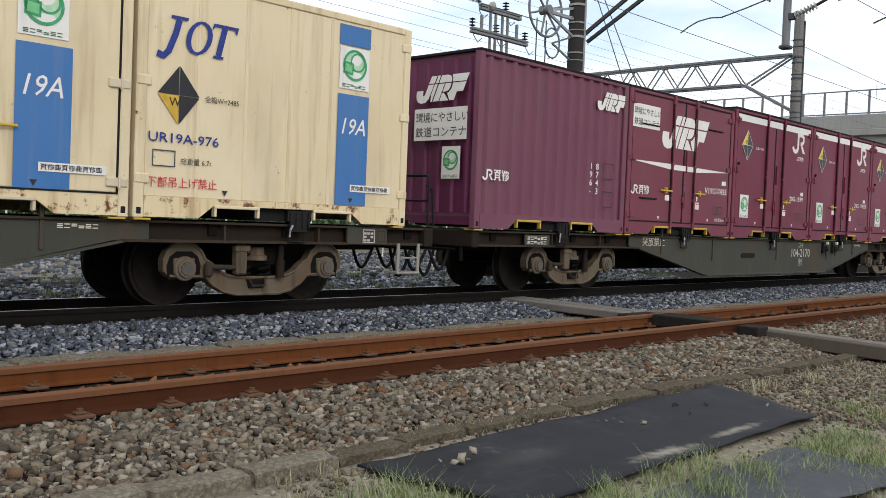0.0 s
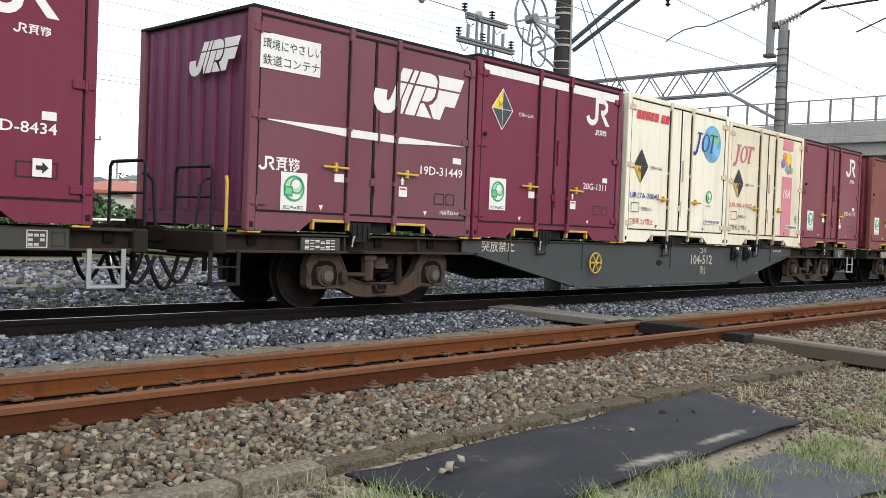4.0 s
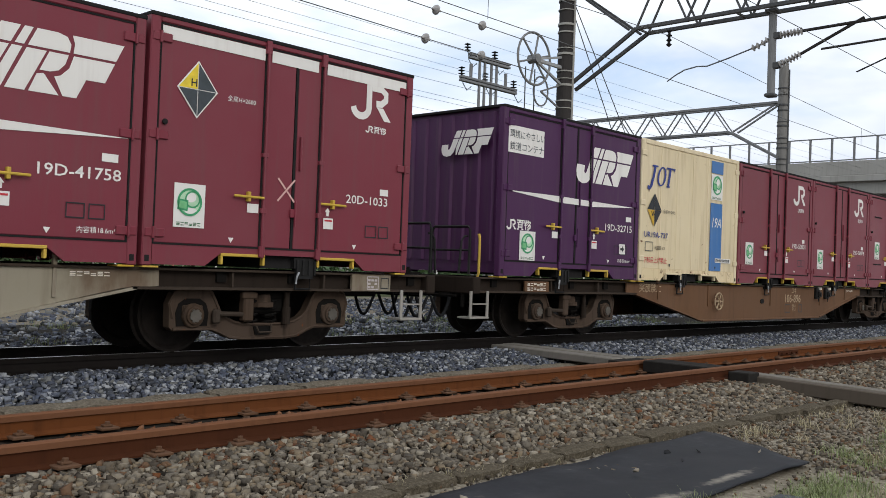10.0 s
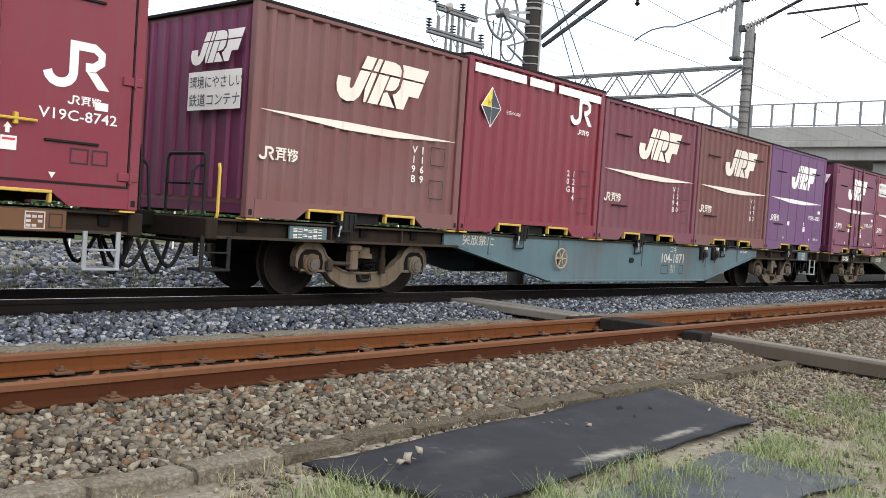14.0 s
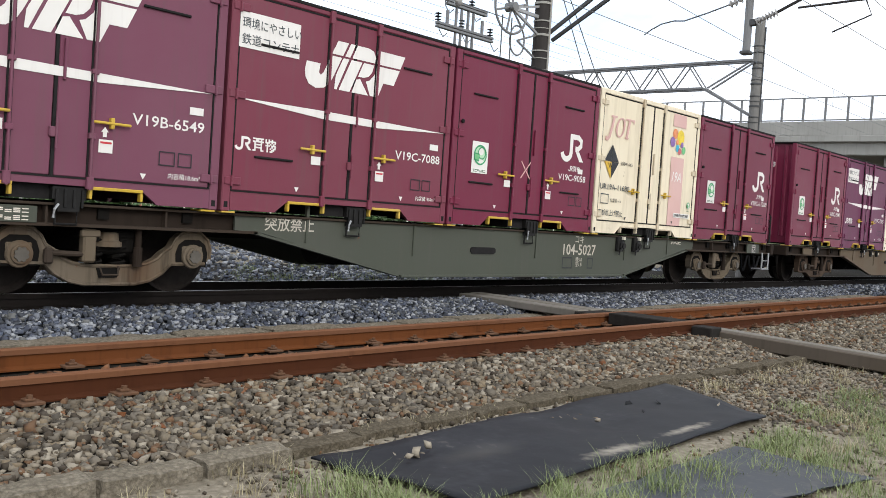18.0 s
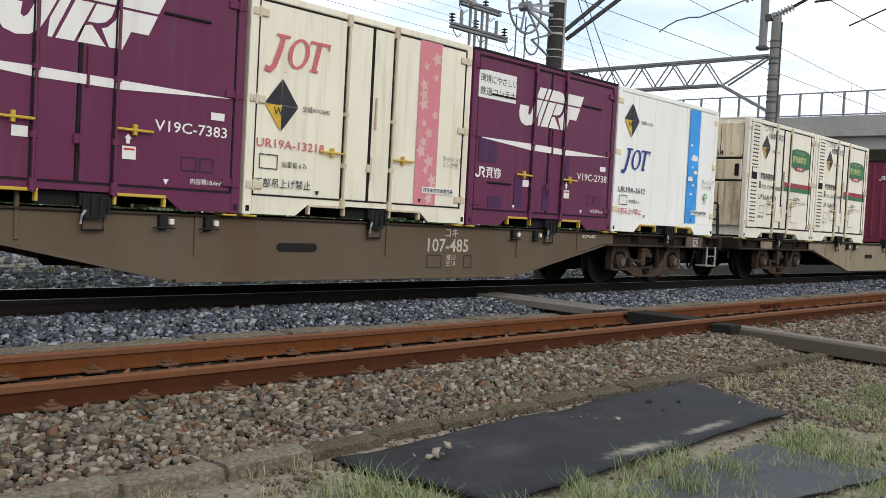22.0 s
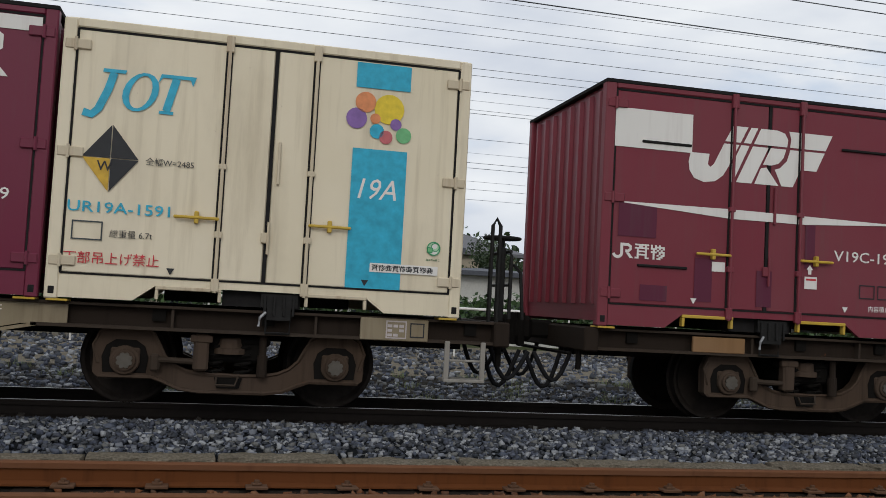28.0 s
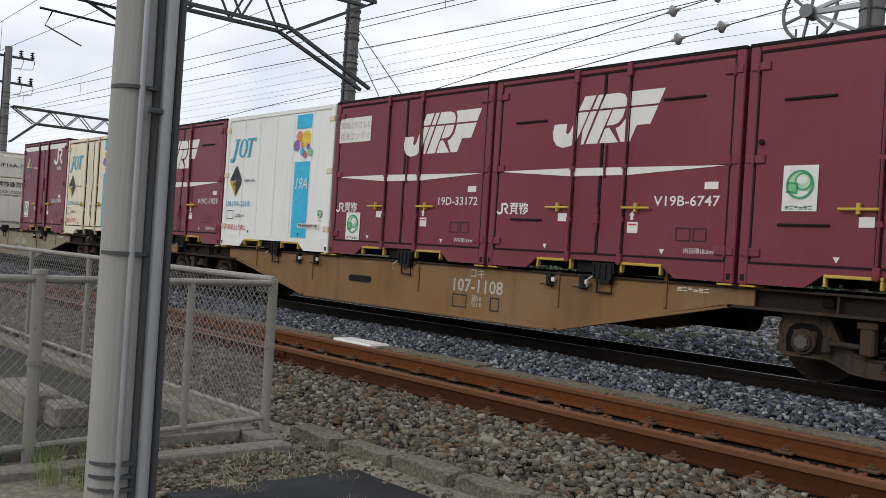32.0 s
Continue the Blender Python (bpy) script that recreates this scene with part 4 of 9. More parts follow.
dry = [(2.2 + rng_g.uniform(0, 9.5), 3.0 + rng_g.uniform(-1.2, 1.1), 0.12, 36, 0.14) for _ in range(80)] + [(1.6 + rng_g.uniform(0, 9), 4.25 + rng_g.uniform(-0.06, 0.06), 0.08, 16, 0.10) for _ in range(45)]
dry += [(-6.0 + rng_g.uniform(0, 3.5), 3.0 + rng_g.uniform(-0.8, 0.7), 0.12, 40, 0.10) for _ in range(40)]
blades("dry_grass", "dry straw-coloured grass between the pebbles", M["straw"], dry, 10, 0.9)
moss = [(-6.0 + rng_g.uniform(0, 1.0), 2.3 + rng_g.uniform(0, 1.25), 0.10, 45, 0.035) for _ in range(60)] + [(-6.15 + rng_g.uniform(-0.1, 0.1), 1.75 + rng_g.uniform(-0.2, 0.3), 0.07, 30, 0.30) for _ in range(5)]
blades("ground_cover", "low green weeds among the gravel by the fence", M["hedge"], moss, 14, 0.9)
far_weeds = [(rng_g.uniform(-20, 30), rng_g.uniform(13.2, 18.5), 0.35, 60, 0.22) for _ in range(110)]
far_weeds += [(-5.7 + rng_g.uniform(-0.3, 0.5), 2.0 + rng_g.uniform(-0.3, 0.3), 0.1, 60, 0.28) for _ in range(6)]
blades("weeds", "green weeds behind the main track", M["grass"], far_weeds, 11)


# ---- overhead line: masts, gantries, wires ----
def mast(x, y, top, r=0.185, label="grey concrete mast of the overhead line", bands=True, tone="mastgrey"):
    m = thing("mast", label, "mast", "masts of the overhead line")
    part("shaft", Shape().tube((x, y, -0.5), (x, y, top), r * 1.1, 20, r * 0.88), M[tone], m, smooth=False)
    if bands:
        for i, z in enumerate((4.25, 4.42, 4.7, 4.86, 5.2, 5.36, 5.52, 5.9, 6.04, 6.4, 6.56, 6.9, 7.1)):
            if z < top - 0.1:
                part("steel_band", cached(("band", r, tone, i % 3), lambda: Shape().tube((0, 0, 0), (0, 0, (0.028, 0.05, 0.018)[i % 3]), r * 1.06, 20).mesh("steel_band", M["pole" if tone == "mastdark" else "darkgalv"])), None, m).matrix_basis = pose(x, y, z)
        part("riser_pipe", Shape().tube((x + r * 0.25, y - r * 1.10, -0.4), (x + r * 0.2, y - r * 1.0, top - 0.3), 0.026, 8), M["pole" if tone == "mastdark" else "darkgalv"], m)
    return m


def bar(s, a, b, t):
    return s.tube(a, b, t, 4)


def portal(x, y0, y1, z_lo, z_hi, knee_z, pole_y, step=1.15, d=0.24, mk="darkgalv"):
    """Lattice beam along y from pole_y to y1, with knee brace."""
    g = thing("gantry_beam", "grey steel lattice beam of the overhead line carried by a mast", "gantry", "gantry beams")
    for k, dx in enumerate((-d, d)):
        part("lower_chord", Shape().box(x + dx - 0.035, x + dx + 0.035, min(y0, y1), max(y0, y1), z_lo - 0.04, z_lo + 0.04, 0.01), M[mk], g)
        part("upper_chord", Shape().box(x + dx - 0.035, x + dx + 0.035, min(pole_y, y1), max(pole_y, y1), z_hi - 0.04, z_hi + 0.04, 0.01), M[mk], g)
        part("knee_brace", bar(bar(Shape(), (x + dx, y0, z_lo), (x + dx * 0.7, pole_y, knee_z), 0.05), (x + dx, y0 + (pole_y - y0) * 0.1, z_lo), (x + dx * 0.7, pole_y, z_hi), 0.035), M[mk], g)
        n = max(1, round(abs(y1 - y0) / step))
        for i in range(n):
            a, b = y0 + (y1 - y0) * i / n, y0 + (y1 - y0) * (i + 1) / n
            m = (a + b) / 2
            part("lattice_bar", bar(bar(Shape(), (x + dx, a, z_lo), (x + dx, m, z_hi), 0.026), (x + dx, m, z_hi), (x + dx, b, z_lo), 0.026), M[mk], g)
    n = max(1, round(abs(y1 - y0) / 2.2))
    for i in range(n + 1):
        y = y0 + (y1 - y0) * i / n
        part("cross_bar", bar(bar(Shape(), (x - d, y, z_lo), (x + d, y, z_lo), 0.026), (x - d, y, z_hi), (x + d, y, z_hi), 0.026), M[mk], g)
    return g


def insulator(s, a, b, n=7, r=0.075):
    a, b = Vector(a), Vector(b)
    d = b - a
    L = d.length
    prof = [(0, 0.02)]
    for i in range(n):
        t = L * (i + 0.5) / n
        prof += [(t - L * 0.28 / n, 0.03), (t, r), (t + L * 0.12 / n, r * 0.9), (t + L * 0.3 / n, 0.03)]
    prof.append((L, 0.02))
    s.lathe(prof, a, d, 12)
    return s


def cantilever(x, y, z_top, z_bot, reach, name_mast):
    """Two tubes with ribbed insulators that reach from a hanger towards the camera's side."""
    c = thing("cantilever_arm", "grey cantilever arm with ribbed insulators for the contact wire", "bracket", "cantilever arms")
    part("insulator", insulator(Shape(), (x, y - 0.1, z_top), (x, y - 0.55, z_top + 0.02)), M["porcelain"], c, "ribbed grey insulator")
    part("insulator", insulator(Shape(), (x, y - 0.1, z_bot), (x, y - 0.52, z_bot + 0.16)), M["porcelain"], c, "ribbed grey insulator")
    part("top_tube", Shape().tube((x, y - 0.55, z_top + 0.02), (x, y - reach, z_top + 0.05), 0.03, 8), M["mastdark"], c)
    part("stay_tube", Shape().tube((x, y - 0.52, z_bot + 0.16), (x, y - reach * 0.75, z_top + 0.10), 0.03, 8), M["mastdark"], c)
    part("registration_tube", Shape().tube((x, y - 0.9, z_bot + 0.20), (x, y - reach * 1.05, z_bot + 0.24), 0.022, 8), M["mastdark"], c)
    part("steady_arm", Shape().pipe([(x, y - reach * 0.95, z_bot + 0.22), (x, y - reach * 1.0, z_bot - 0.05), (x, y - reach * 0.7, z_bot - 0.30)], 0.014, 6), M["mastdark"], c)
    for z in (z_top, z_bot):
        part("mounting_plate", Shape().box(x - 0.06, x + 0.06, y - 0.12, y + 0.02, z - 0.06, z + 0.06, 0.01), M["darkgalv"], c)
    return c


def tension_wheel(x, y, z, r, mast_x, sgn):
    """Spoked balancing wheel with weights on a mast, in the plane of the wires."""
    t = thing("tension_wheel", "spoked wire-tensioning wheel hung on a mast", "wheel", "tensioning wheels")
    rim = Shape()
    n = 28
    rim.pipe([(x + r * math.cos(2 * math.pi * i / n), y, z + r * math.sin(2 * math.pi * i / n)) for i in range(n + 1)], 0.028, 6)
    part("rim", rim, M["trussgrey"], t)
    part("small_wheel", Shape().pipe([(x + 0.42 + 0.26 * math.cos(k * math.pi / 9), y + 0.12, z - 0.62 + 0.32 * math.sin(k * math.pi / 9)) for k in range(19)], 0.02, 5), M["trussgrey"], t)
    part("lower_bracket", bar(bar(Shape(), (x + 0.42, y + 0.12, z - 0.62), (mast_x, y, z - 0.35), 0.025), (x + 0.42, y + 0.12, z - 0.62), (mast_x, y, z - 1.0), 0.025), M["trussgrey"], t)
    for i in range(6):
        a = i * math.pi / 3 + 0.3
        part("spoke", Shape().tube((x, y, z), (x + r * math.cos(a), y, z + r * math.sin(a)), 0.024, 5), M["trussgrey"], t)
    part("drum", Shape().tube((x, y - 0.12, z), (x, y + 0.12, z), 0.10, 14), M["trussgrey"], t)
    part("bracket", bar(bar(Shape(), (x, y, z), (mast_x, y, z + 0.25), 0.035), (x, y, z), (mast_x, y, z - 0.45), 0.035).box(min(x, mast_x), max(x, mast_x), y - 0.03, y + 0.03, z - 0.05, z + 0.03, 0.01), M["galv"], t)
    for k, dx in enumerate((-0.22, 0.10)):
        part("weight_rod", Shape().tube((x + dx, y + 0.05, z - 0.2), (x + dx, y + 0.05, z - 1.9), 0.014, 5).tube((x + dx, y + 0.05, z - 1.9), (x + dx, y + 0.05, z - 2.8), 0.09, 10), M["darkgalv"], t)
    return t


def wire(pts, r=0.009, sag=0.0, label="thin overhead wire", n=10, balls=()):
    a, b = Vector(pts[0]), Vector(pts[1])
    s = Shape()
    s.pipe([a.lerp(b, i / n) - Vector((0, 0, sag * 4 * (i / n) * (1 - i / n))) for i in range(n + 1)], r, 4)
    ob = thing("overhead_wire", label, "wire", "overhead wires")
    part("line", s, M["wire"], ob)
    for f in balls:
        p = a.lerp(b, f) - Vector((0, 0, sag * 4 * f * (1 - f)))
        d = (b - a).normalized()
        k = insulator(Shape(), p - d * 0.12, p + d * 0.12, 1, 0.10)
        part("insulator_disc", k, M["porcelain"], ob)
    return ob


MY = 12.3
# gantry A (with a hanger between the tracks), mast E farther on, mast B with wheel, gantry C, mast D
mast(16.85, MY, 8.6, label="mast coloured dark as if backlit, with pale straps, of the overhead line", tone="mastdark")
gantry_a = portal(17.1, 10.5, -7.0, 6.25, 7.45, 5.2, MY)
mast(17.1, -7.2, 8.0)
hang = part("hanger_post", Shape().tube((17.1, 7.64, 4.60), (17.1, 7.64, 7.9), 0.075, 14), M["trussgrey"], gantry_a, "grey steel hanger post")
part("foot_clamp", Shape().box(17.0, 17.2, 7.54, 7.74, 4.55, 4.62, 0.02), M["darkgalv"], hang)
part("cap_clamp", Shape().box(16.98, 17.22, 7.52, 7.76, 6.16, 6.24, 0.02), M["darkgalv"], hang)
cantilever(17.1, 7.6, 5.72, 5.15, 2.2, hang)
tension_wheel(15.72, MY, 5.62, 0.56, 16.85, 1)

mast(28.45, MY, 8.0, 0.165)
truss2 = portal(28.2, 13.9, 24.6, 5.80, 6.62, 4.9, MY, 1.25, 0.16, "trussgrey")
mast(-5.75, MY, 8.2, 0.165)
portal(-5.6, 12.9, 27.0, 5.55, 6.75, 4.6, MY, 1.3, 0.26, "darkgalv")
tension_wheel(-6.64, MY, 4.82, 0.40, -5.75, 1)
mast(-17.95, MY, 8.4, 0.175)
gantry_c = portal(-17.3, 10.1, -7.0, 5.62, 6.65, 4.7, MY)
mast(-17.3, -7.2, 8.0)
part("hanger_post", Shape().box(-17.38, -17.22, 7.42, 7.58, 4.3, 5.62, 0.015), M["galv"], gantry_c, "grey steel hanger post")
cantilever(-17.3, 7.45, 5.25, 4.75, 2.2, hang)
mast(-45.2, MY, 9.2, 0.18)
portal(-44.2, 13.4, 26.0, 5.75, 6.4, 4.8, MY, 1.3, 0.2)
mast(62.0, MY, 8.4, 0.18)
arms = thing("mast_crossarm", "pair of steel crossarms with insulators on a far mast", "crossarm")
for z in (8.8, 7.6):
    part("arm", Shape().box(-45.45, -45.35, MY - 1.15, MY + 1.15, z - 0.05, z + 0.05, 0.01), M["darkgalv"], arms)
    for y in (MY - 1.1, MY - 0.6, MY + 0.6, MY + 1.1):
        part("insulator", insulator(Shape(), (-45.4, y, z + 0.04), (-45.4, y, z + 0.36), 3, 0.11), M["steel"], arms)
        part("jumper", Shape().pipe([(-45.4, y, z + 0.3), (-45.4, y + 0.12, z - 0.15), (-45.4, y + 0.05, z - 0.45), (-45.4, y * 0.5 + MY * 0.5, z - 0.55)], 0.018, 5), M["wire"], arms)

# wires over the main track, over the siding, and feeders on the masts
for y, z, s in ((9.85, 5.15, 0.02), (6.06, 5.10, 0.02)):
    wire(((-150, y, z), (200, y, z)), 0.008, 0.0, "copper contact wire over the track")
for y, z in ((9.85, 6.05), (6.06, 6.0)):
    for a, b in ((-95, -45.2), (-45.2, -17.5), (-17.5, 17.1), (17.1, 62), (62, 120)):
        ob = wire(((a, y, z), (b, y, z)), 0.008, 0.012 * (b - a), "sagging catenary wire with droppers over the track")
        n = int((b - a) / 5)
        for i in range(1, n):
            f = i / n
            zz = z - 0.012 * (b - a) * 4 * f * (1 - f)
            part("dropper", Shape().tube((a + (b - a) * f, y, 5.12), (a + (b - a) * f, y, zz), 0.005, 4), M["wire"], ob)
for y, k, rad in ((30, 0.1205, 0.010), (30, 0.132, 0.010), (30, 0.141, 0.008), (29, 0.156, 0.014), (29, 0.162, 0.012), (30, 0.173, 0.008), (30, 0.189, 0.012), (24, 0.2185, 0.012), (24, 0.2225, 0.009), (24, 0.233, 0.008), (23, 0.244, 0.011), (22, 0.262, 0.011), (22, 0.270, 0.011), (20, 0.291, 0.011), (20, 0.309, 0.009), (20, 0.319, 0.009), (18, 0.334, 0.008), (18, 0.350, 0.008), (16, 0.372, 0.008)):
    wire(((-160, y, 1.04 + k * y), (190, y, 1.04 + k * y)), rad * 0.60, 0.0, "thin wire strung over the far tracks", n=2)
for x in range(-70, 60, 9):
    part("dropper", Shape().tube((x, 30, 1.04 + 0.173 * 30), (x, 30, 1.04 + 0.189 * 30), 0.008, 4), M["wire"], thing("wire_dropper", "short dropper between two far overhead wires", "wire", "droppers"))
wire(((15.6, MY, 5.95), (-40, 10.4, 5.95)), 0.010, 0.1, "tensioned wire with disc insulators", balls=(0.03, 0.055, 0.085))
wire(((15.6, MY, 5.35), (-40, 10.2, 5.3)), 0.010, 0.1, "tensioned wire with disc insulators", balls=(0.03, 0.06))
wire(((-5.85, 12.38, 5.62), (-17.0, 11.37, 3.81)), 0.010, 0.0, "tensioned wire with disc insulators", balls=(0.20, 0.267))
wire(((-6.9, MY, 4.94), (-17.0, 11.37, 3.52)), 0.010, 0.0, "tensioned wire with disc insulators", balls=(0.108, 0.18))
wire(((-3.0, 12.65, 5.68), (-24.0, 10.74, 3.96)), 0.009, 0.0, "tensioned wire drawn down towards the track")
wire(((16.9, MY, 7.2), (22.5, 12.6, 0.0)), 0.012, 0.0, "guy wire stretched from the mast", balls=(0.42,))
wire(((16.9, MY, 7.4), (24.0, 12.7, 0.0)), 0.012, 0.0, "guy wire stretched from the mast", balls=(0.40,))
wire(((-17.9, MY, 6.3), (-11.5, 12.7, 0.0)), 0.012, 0.0, "guy wire stretched from the mast", balls=(0.33,))
wire(((-17.9, MY, 5.9), (-13.5, 12.7, 0.0)), 0.012, 0.0, "guy wire stretched from the mast", balls=(0.36,))
wire(((-5.6, MY, 7.0), (0.6, 12.8, -0.3)), 0.010, 0.0, "guy wire stretched from the mast", balls=(0.36,))

jumper = thing("wire_jumper", "bent jumper wire with two small insulators by the hanger post", "wire")
part("line", Shape().pipe([(17.1, 9.87, 5.10), (17.1, 9.70, 5.20), (17.1, 9.49, 5.29), (17.1, 9.21, 5.33), (17.1, 8.98, 5.31), (17.1, 8.50, 5.42), (17.1, 7.93, 5.57), (17.1, 7.69, 5.69)], 0.014, 6), M["wire"], jumper)
part("insulator", insulator(Shape(), (17.1, 8.06, 5.535), (17.1, 7.88, 5.585), 2, 0.075), M["porcelain"], jumper)
part("insulator", insulator(Shape(), (17.1, 7.86, 5.59), (17.1, 7.70, 5.68), 2, 0.075), M["porcelain"], jumper)
drop = thing("hanging_insulator", "ribbed insulator string hung below the gantry beam", "insulator")
part("string", insulator(Shape(), (17.1, 9.86, 6.20), (17.1, 9.86, 5.82), 4, 0.06), M["steel"], drop)

# ---- signal-wire tower behind ----
tower = thing("line_tower", "pole tower with two platforms of crossarms and dark insulators", "tower")
for dx in (-0.62, -0.30, 0.12, 0.45):
    part("leg", Shape().tube((29.0 + dx, 25.0, -0.4), (29.0 + dx, 25.0, 9.75), 0.06, 8), M["trussgrey"], tower)
for z in (8.62, 8.75, 9.62, 9.75):
    w = 1.75 if z < 9 else 1.25
    part("crossarm", Shape().box(29.0 - w, 29.0 + w, 24.9, 25.1, z - 0.05, z + 0.05, 0.01), M["trussgrey"], tower)
for x, z in ((27.3, 8.8), (28.75, 8.8), (30.6, 8.8), (27.6, 9.8), (29.3, 9.8)):
    part("insulator", insulator(Shape(), (x, 25, z), (x, 25, z + 0.36), 3, 0.14), M["steel"], tower)
    part("jumper", Shape().pipe([(x, 25, z + 0.2), (x + 0.1, 25, z - 0.3), (x + 0.35, 25, z - 0.55), (x + 0.6, 25, z - 0.35)], 0.02, 5), M["wire"], tower)
for dx in (-1.15, 1.05):
    part("arrester", Shape().tube((29.0 + dx, 25.0, 8.7), (29.0 + dx, 25.0, 9.35), 0.07, 8), M["trussgrey"], tower)

# ---- road bridge over the line ----
bridge = thing("road_bridge", "pale concrete road overbridge with a tall fence of panels", "bridge")
part("girder", Shape().box(52.0, 60.0, -40, 46, 5.9, 7.0, 0.05), M["pole"], bridge)
part("parapet", Shape().box(51.8, 52.05, -40, 46, 6.95, 7.75, 0.03), M["pole"], bridge)
part("edge_beam", Shape().box(51.7, 52.1, -40, 46, 6.6, 6.95, 0.03), M["pole"], bridge)
for i in range(70):
    part("fence_post", cached("bpost", lambda: Shape().box(-0.05, 0.05, -0.055, 0.055, 0, 1.35, 0.008).mesh("fence_post", M["trussgrey"])), None, bridge).matrix_basis = pose(51.92, -38 + i * 1.2, 7.72)
for z in (7.82, 9.05):
    part("fence_rail", Shape().box(51.88, 51.96, -40, 46, z - 0.03, z + 0.03), M["trussgrey"], bridge)
for y in (-12, 4.0, 14.5, 32):
    part("pier", Shape().tube((56, y, -0.5), (56, y, 5.9), 0.75, 18), M["pole"], bridge)
    part("pier_cap", Shape().box(52.6, 59.4, y - 0.9, y + 0.9, 5.1, 5.9, 0.05), M["pole"], bridge)
part("abutment_wall", Shape().box(66.0, 66.6, 45, 72, -0.6, 6.3, 0.05), M["pole"], bridge)
for y in (52.5, 56.5, 60.5, 64.5):
    part("column", Shape().tube((63.6, y, -0.5), (63.6, y, 5.4), 0.5, 14), M["pole"], bridge)
for i in range(9):
    part("wall_rib", Shape().box(65.8, 66.02, 46 + i * 3.0, 46.35 + i * 3.0, -0.6, 6.2, 0.02), M["pole"], bridge)

# ---- concrete pole with conduits beside the camera ----
np_x, np_y = -4.86, 1.91
lamp_pole = thing("concrete_pole", "weathered round concrete pole with grey conduits strapped to it", "pole")
part("shaft", Shape().tube((np_x, np_y, -0.55), (np_x, np_y, 9.0), 0.122, 28, 0.098), M["pole"], lamp_pole)
for off, depth, r, mk in ((0.045, 0.128, 0.017, "galv"), (0.125, 0.055, 0.030, "darkgalv"), (0.172, 0.085, 0.034, "galv"), (0.225, 0.03, 0.022, "darkgalv")):
    x, y = np_x + off * 0.39 + depth * 0.92, np_y + off * 0.92 - depth * 0.39
    part("conduit", Shape().tube((x, y, -0.48), (x, y, 9.0), r, 14), M[mk], lamp_pole, "grey steel conduit")
for z in (-0.27, -0.20, -0.13, 0.98, 1.86, 2.9):
    part("strap", Shape().tube((np_x + 0.012, np_y + 0.018, z), (np_x + 0.012, np_y + 0.018, z + 0.018), 0.138, 28), M["darkgalv"], lamp_pole, "steel strap")
part("clamp", Shape().box(np_x + 0.15, np_x + 0.175, np_y + 0.02, np_y + 0.10, 1.735, 1.765, 0.006), M["darkgalv"], lamp_pole)


# ---- chain-link enclosure ----
def chain_link(x0, y0, x1, y1, z0, z1, step=0.052):
    """Diamond mesh of thin wires in the upright plane between two points."""
    s = Shape()
    L = math.hypot(x1 - x0, y1 - y0)
    H = z1 - z0
    P = lambda a, b: (x0 + (x1 - x0) * a / L, y0 + (y1 - y0) * a / L, z0 + b)
    n = int((L + H) / (step * 1.414))
    for i in range(n):
        c = i * step * 1.414
        for flip in (0, 1):
            a0, b0 = (c, 0.0) if c <= L else (L, c - L)
            a1, b1 = (c - H, H) if c - H >= 0 else (0.0, c)
            if abs(a0 - a1) < 0.02:
                continue
            p, q = (P(a0, b0), P(a1, b1)) if not flip else (P(L - a0, b0), P(L - a1, b1))
            s.tube(p, q, 0.0026, 3, caps=False)
    return s


fence = thing("chain_link_fence", "white-painted pipe fence with chain-link mesh round a corner", "fence")
G = -0.42
FX, FY, FT = -6.43, 3.78, 0.80
GX, GY = -6.10, 1.88
for x in (FX, FX - 2.0, FX - 4.0, FX - 6.0, FX - 8.0):
    p = part("post", Shape().tube((x, FY, G - 0.1), (x, FY, FT), 0.028 if x < FX else 0.038, 10), M["fencepipe"], fence)
    part("collar", Shape().tube((x, FY, 0.24), (x, FY, 0.275), 0.044, 10), M["fencepipe"], p)
part("top_rail", Shape().tube((FX - 8, FY, FT), (FX, FY, FT), 0.026, 8), M["fencepipe"], fence)
part("bottom_rail", Shape().tube((FX - 8, FY, -0.30), (FX, FY, -0.30), 0.022, 8), M["fencepipe"], fence)
part("mid_wire", Shape().tube((FX - 8, FY, 0.25), (FX, FY, 0.25), 0.005, 4), M["fencepipe"], fence)
part("mesh", chain_link(FX - 8.0, FY, FX, FY, -0.30, FT - 0.01), M["meshwire"], fence, "galvanised chain-link wire mesh")
part("post", Shape().tube((GX, GY, G - 0.1), (GX, GY, FT), 0.040, 12).tube((GX, GY, FT), (GX, GY, FT + 0.03), 0.046, 12), M["fencepipe"], fence)
mid_post = part("post", Shape().tube((FX + 0.4 * (GX - FX), FY + 0.4 * (GY - FY), G - 0.1), (FX + 0.4 * (GX - FX), FY + 0.4 * (GY - FY), FT - 0.03), 0.028, 10), M["fencepipe"], fence)
part("collar", Shape().tube((FX + 0.4 * (GX - FX), FY + 0.4 * (GY - FY), 0.24), (FX + 0.4 * (GX - FX), FY + 0.4 * (GY - FY), 0.275), 0.038, 10), M["fencepipe"], mid_post)
part("post", Shape().tube((GX + 0.10, GY - 0.4, G - 0.1), (GX + 0.10, GY - 0.4, FT), 0.03, 10), M["fencepipe"], fence)
part("top_rail", Shape().tube((FX, FY, FT - 0.03), (GX, GY, FT - 0.03), 0.024, 8), M["fencepipe"], fence)
part("top_rail", Shape().tube((GX, GY, FT - 0.03), (GX + 0.55, GY - 3.0, FT - 0.03), 0.024, 8), M["fencepipe"], fence)
part("bottom_rail", Shape().tube((FX, FY, -0.30), (GX, GY, -0.30), 0.022, 8), M["fencepipe"], fence)
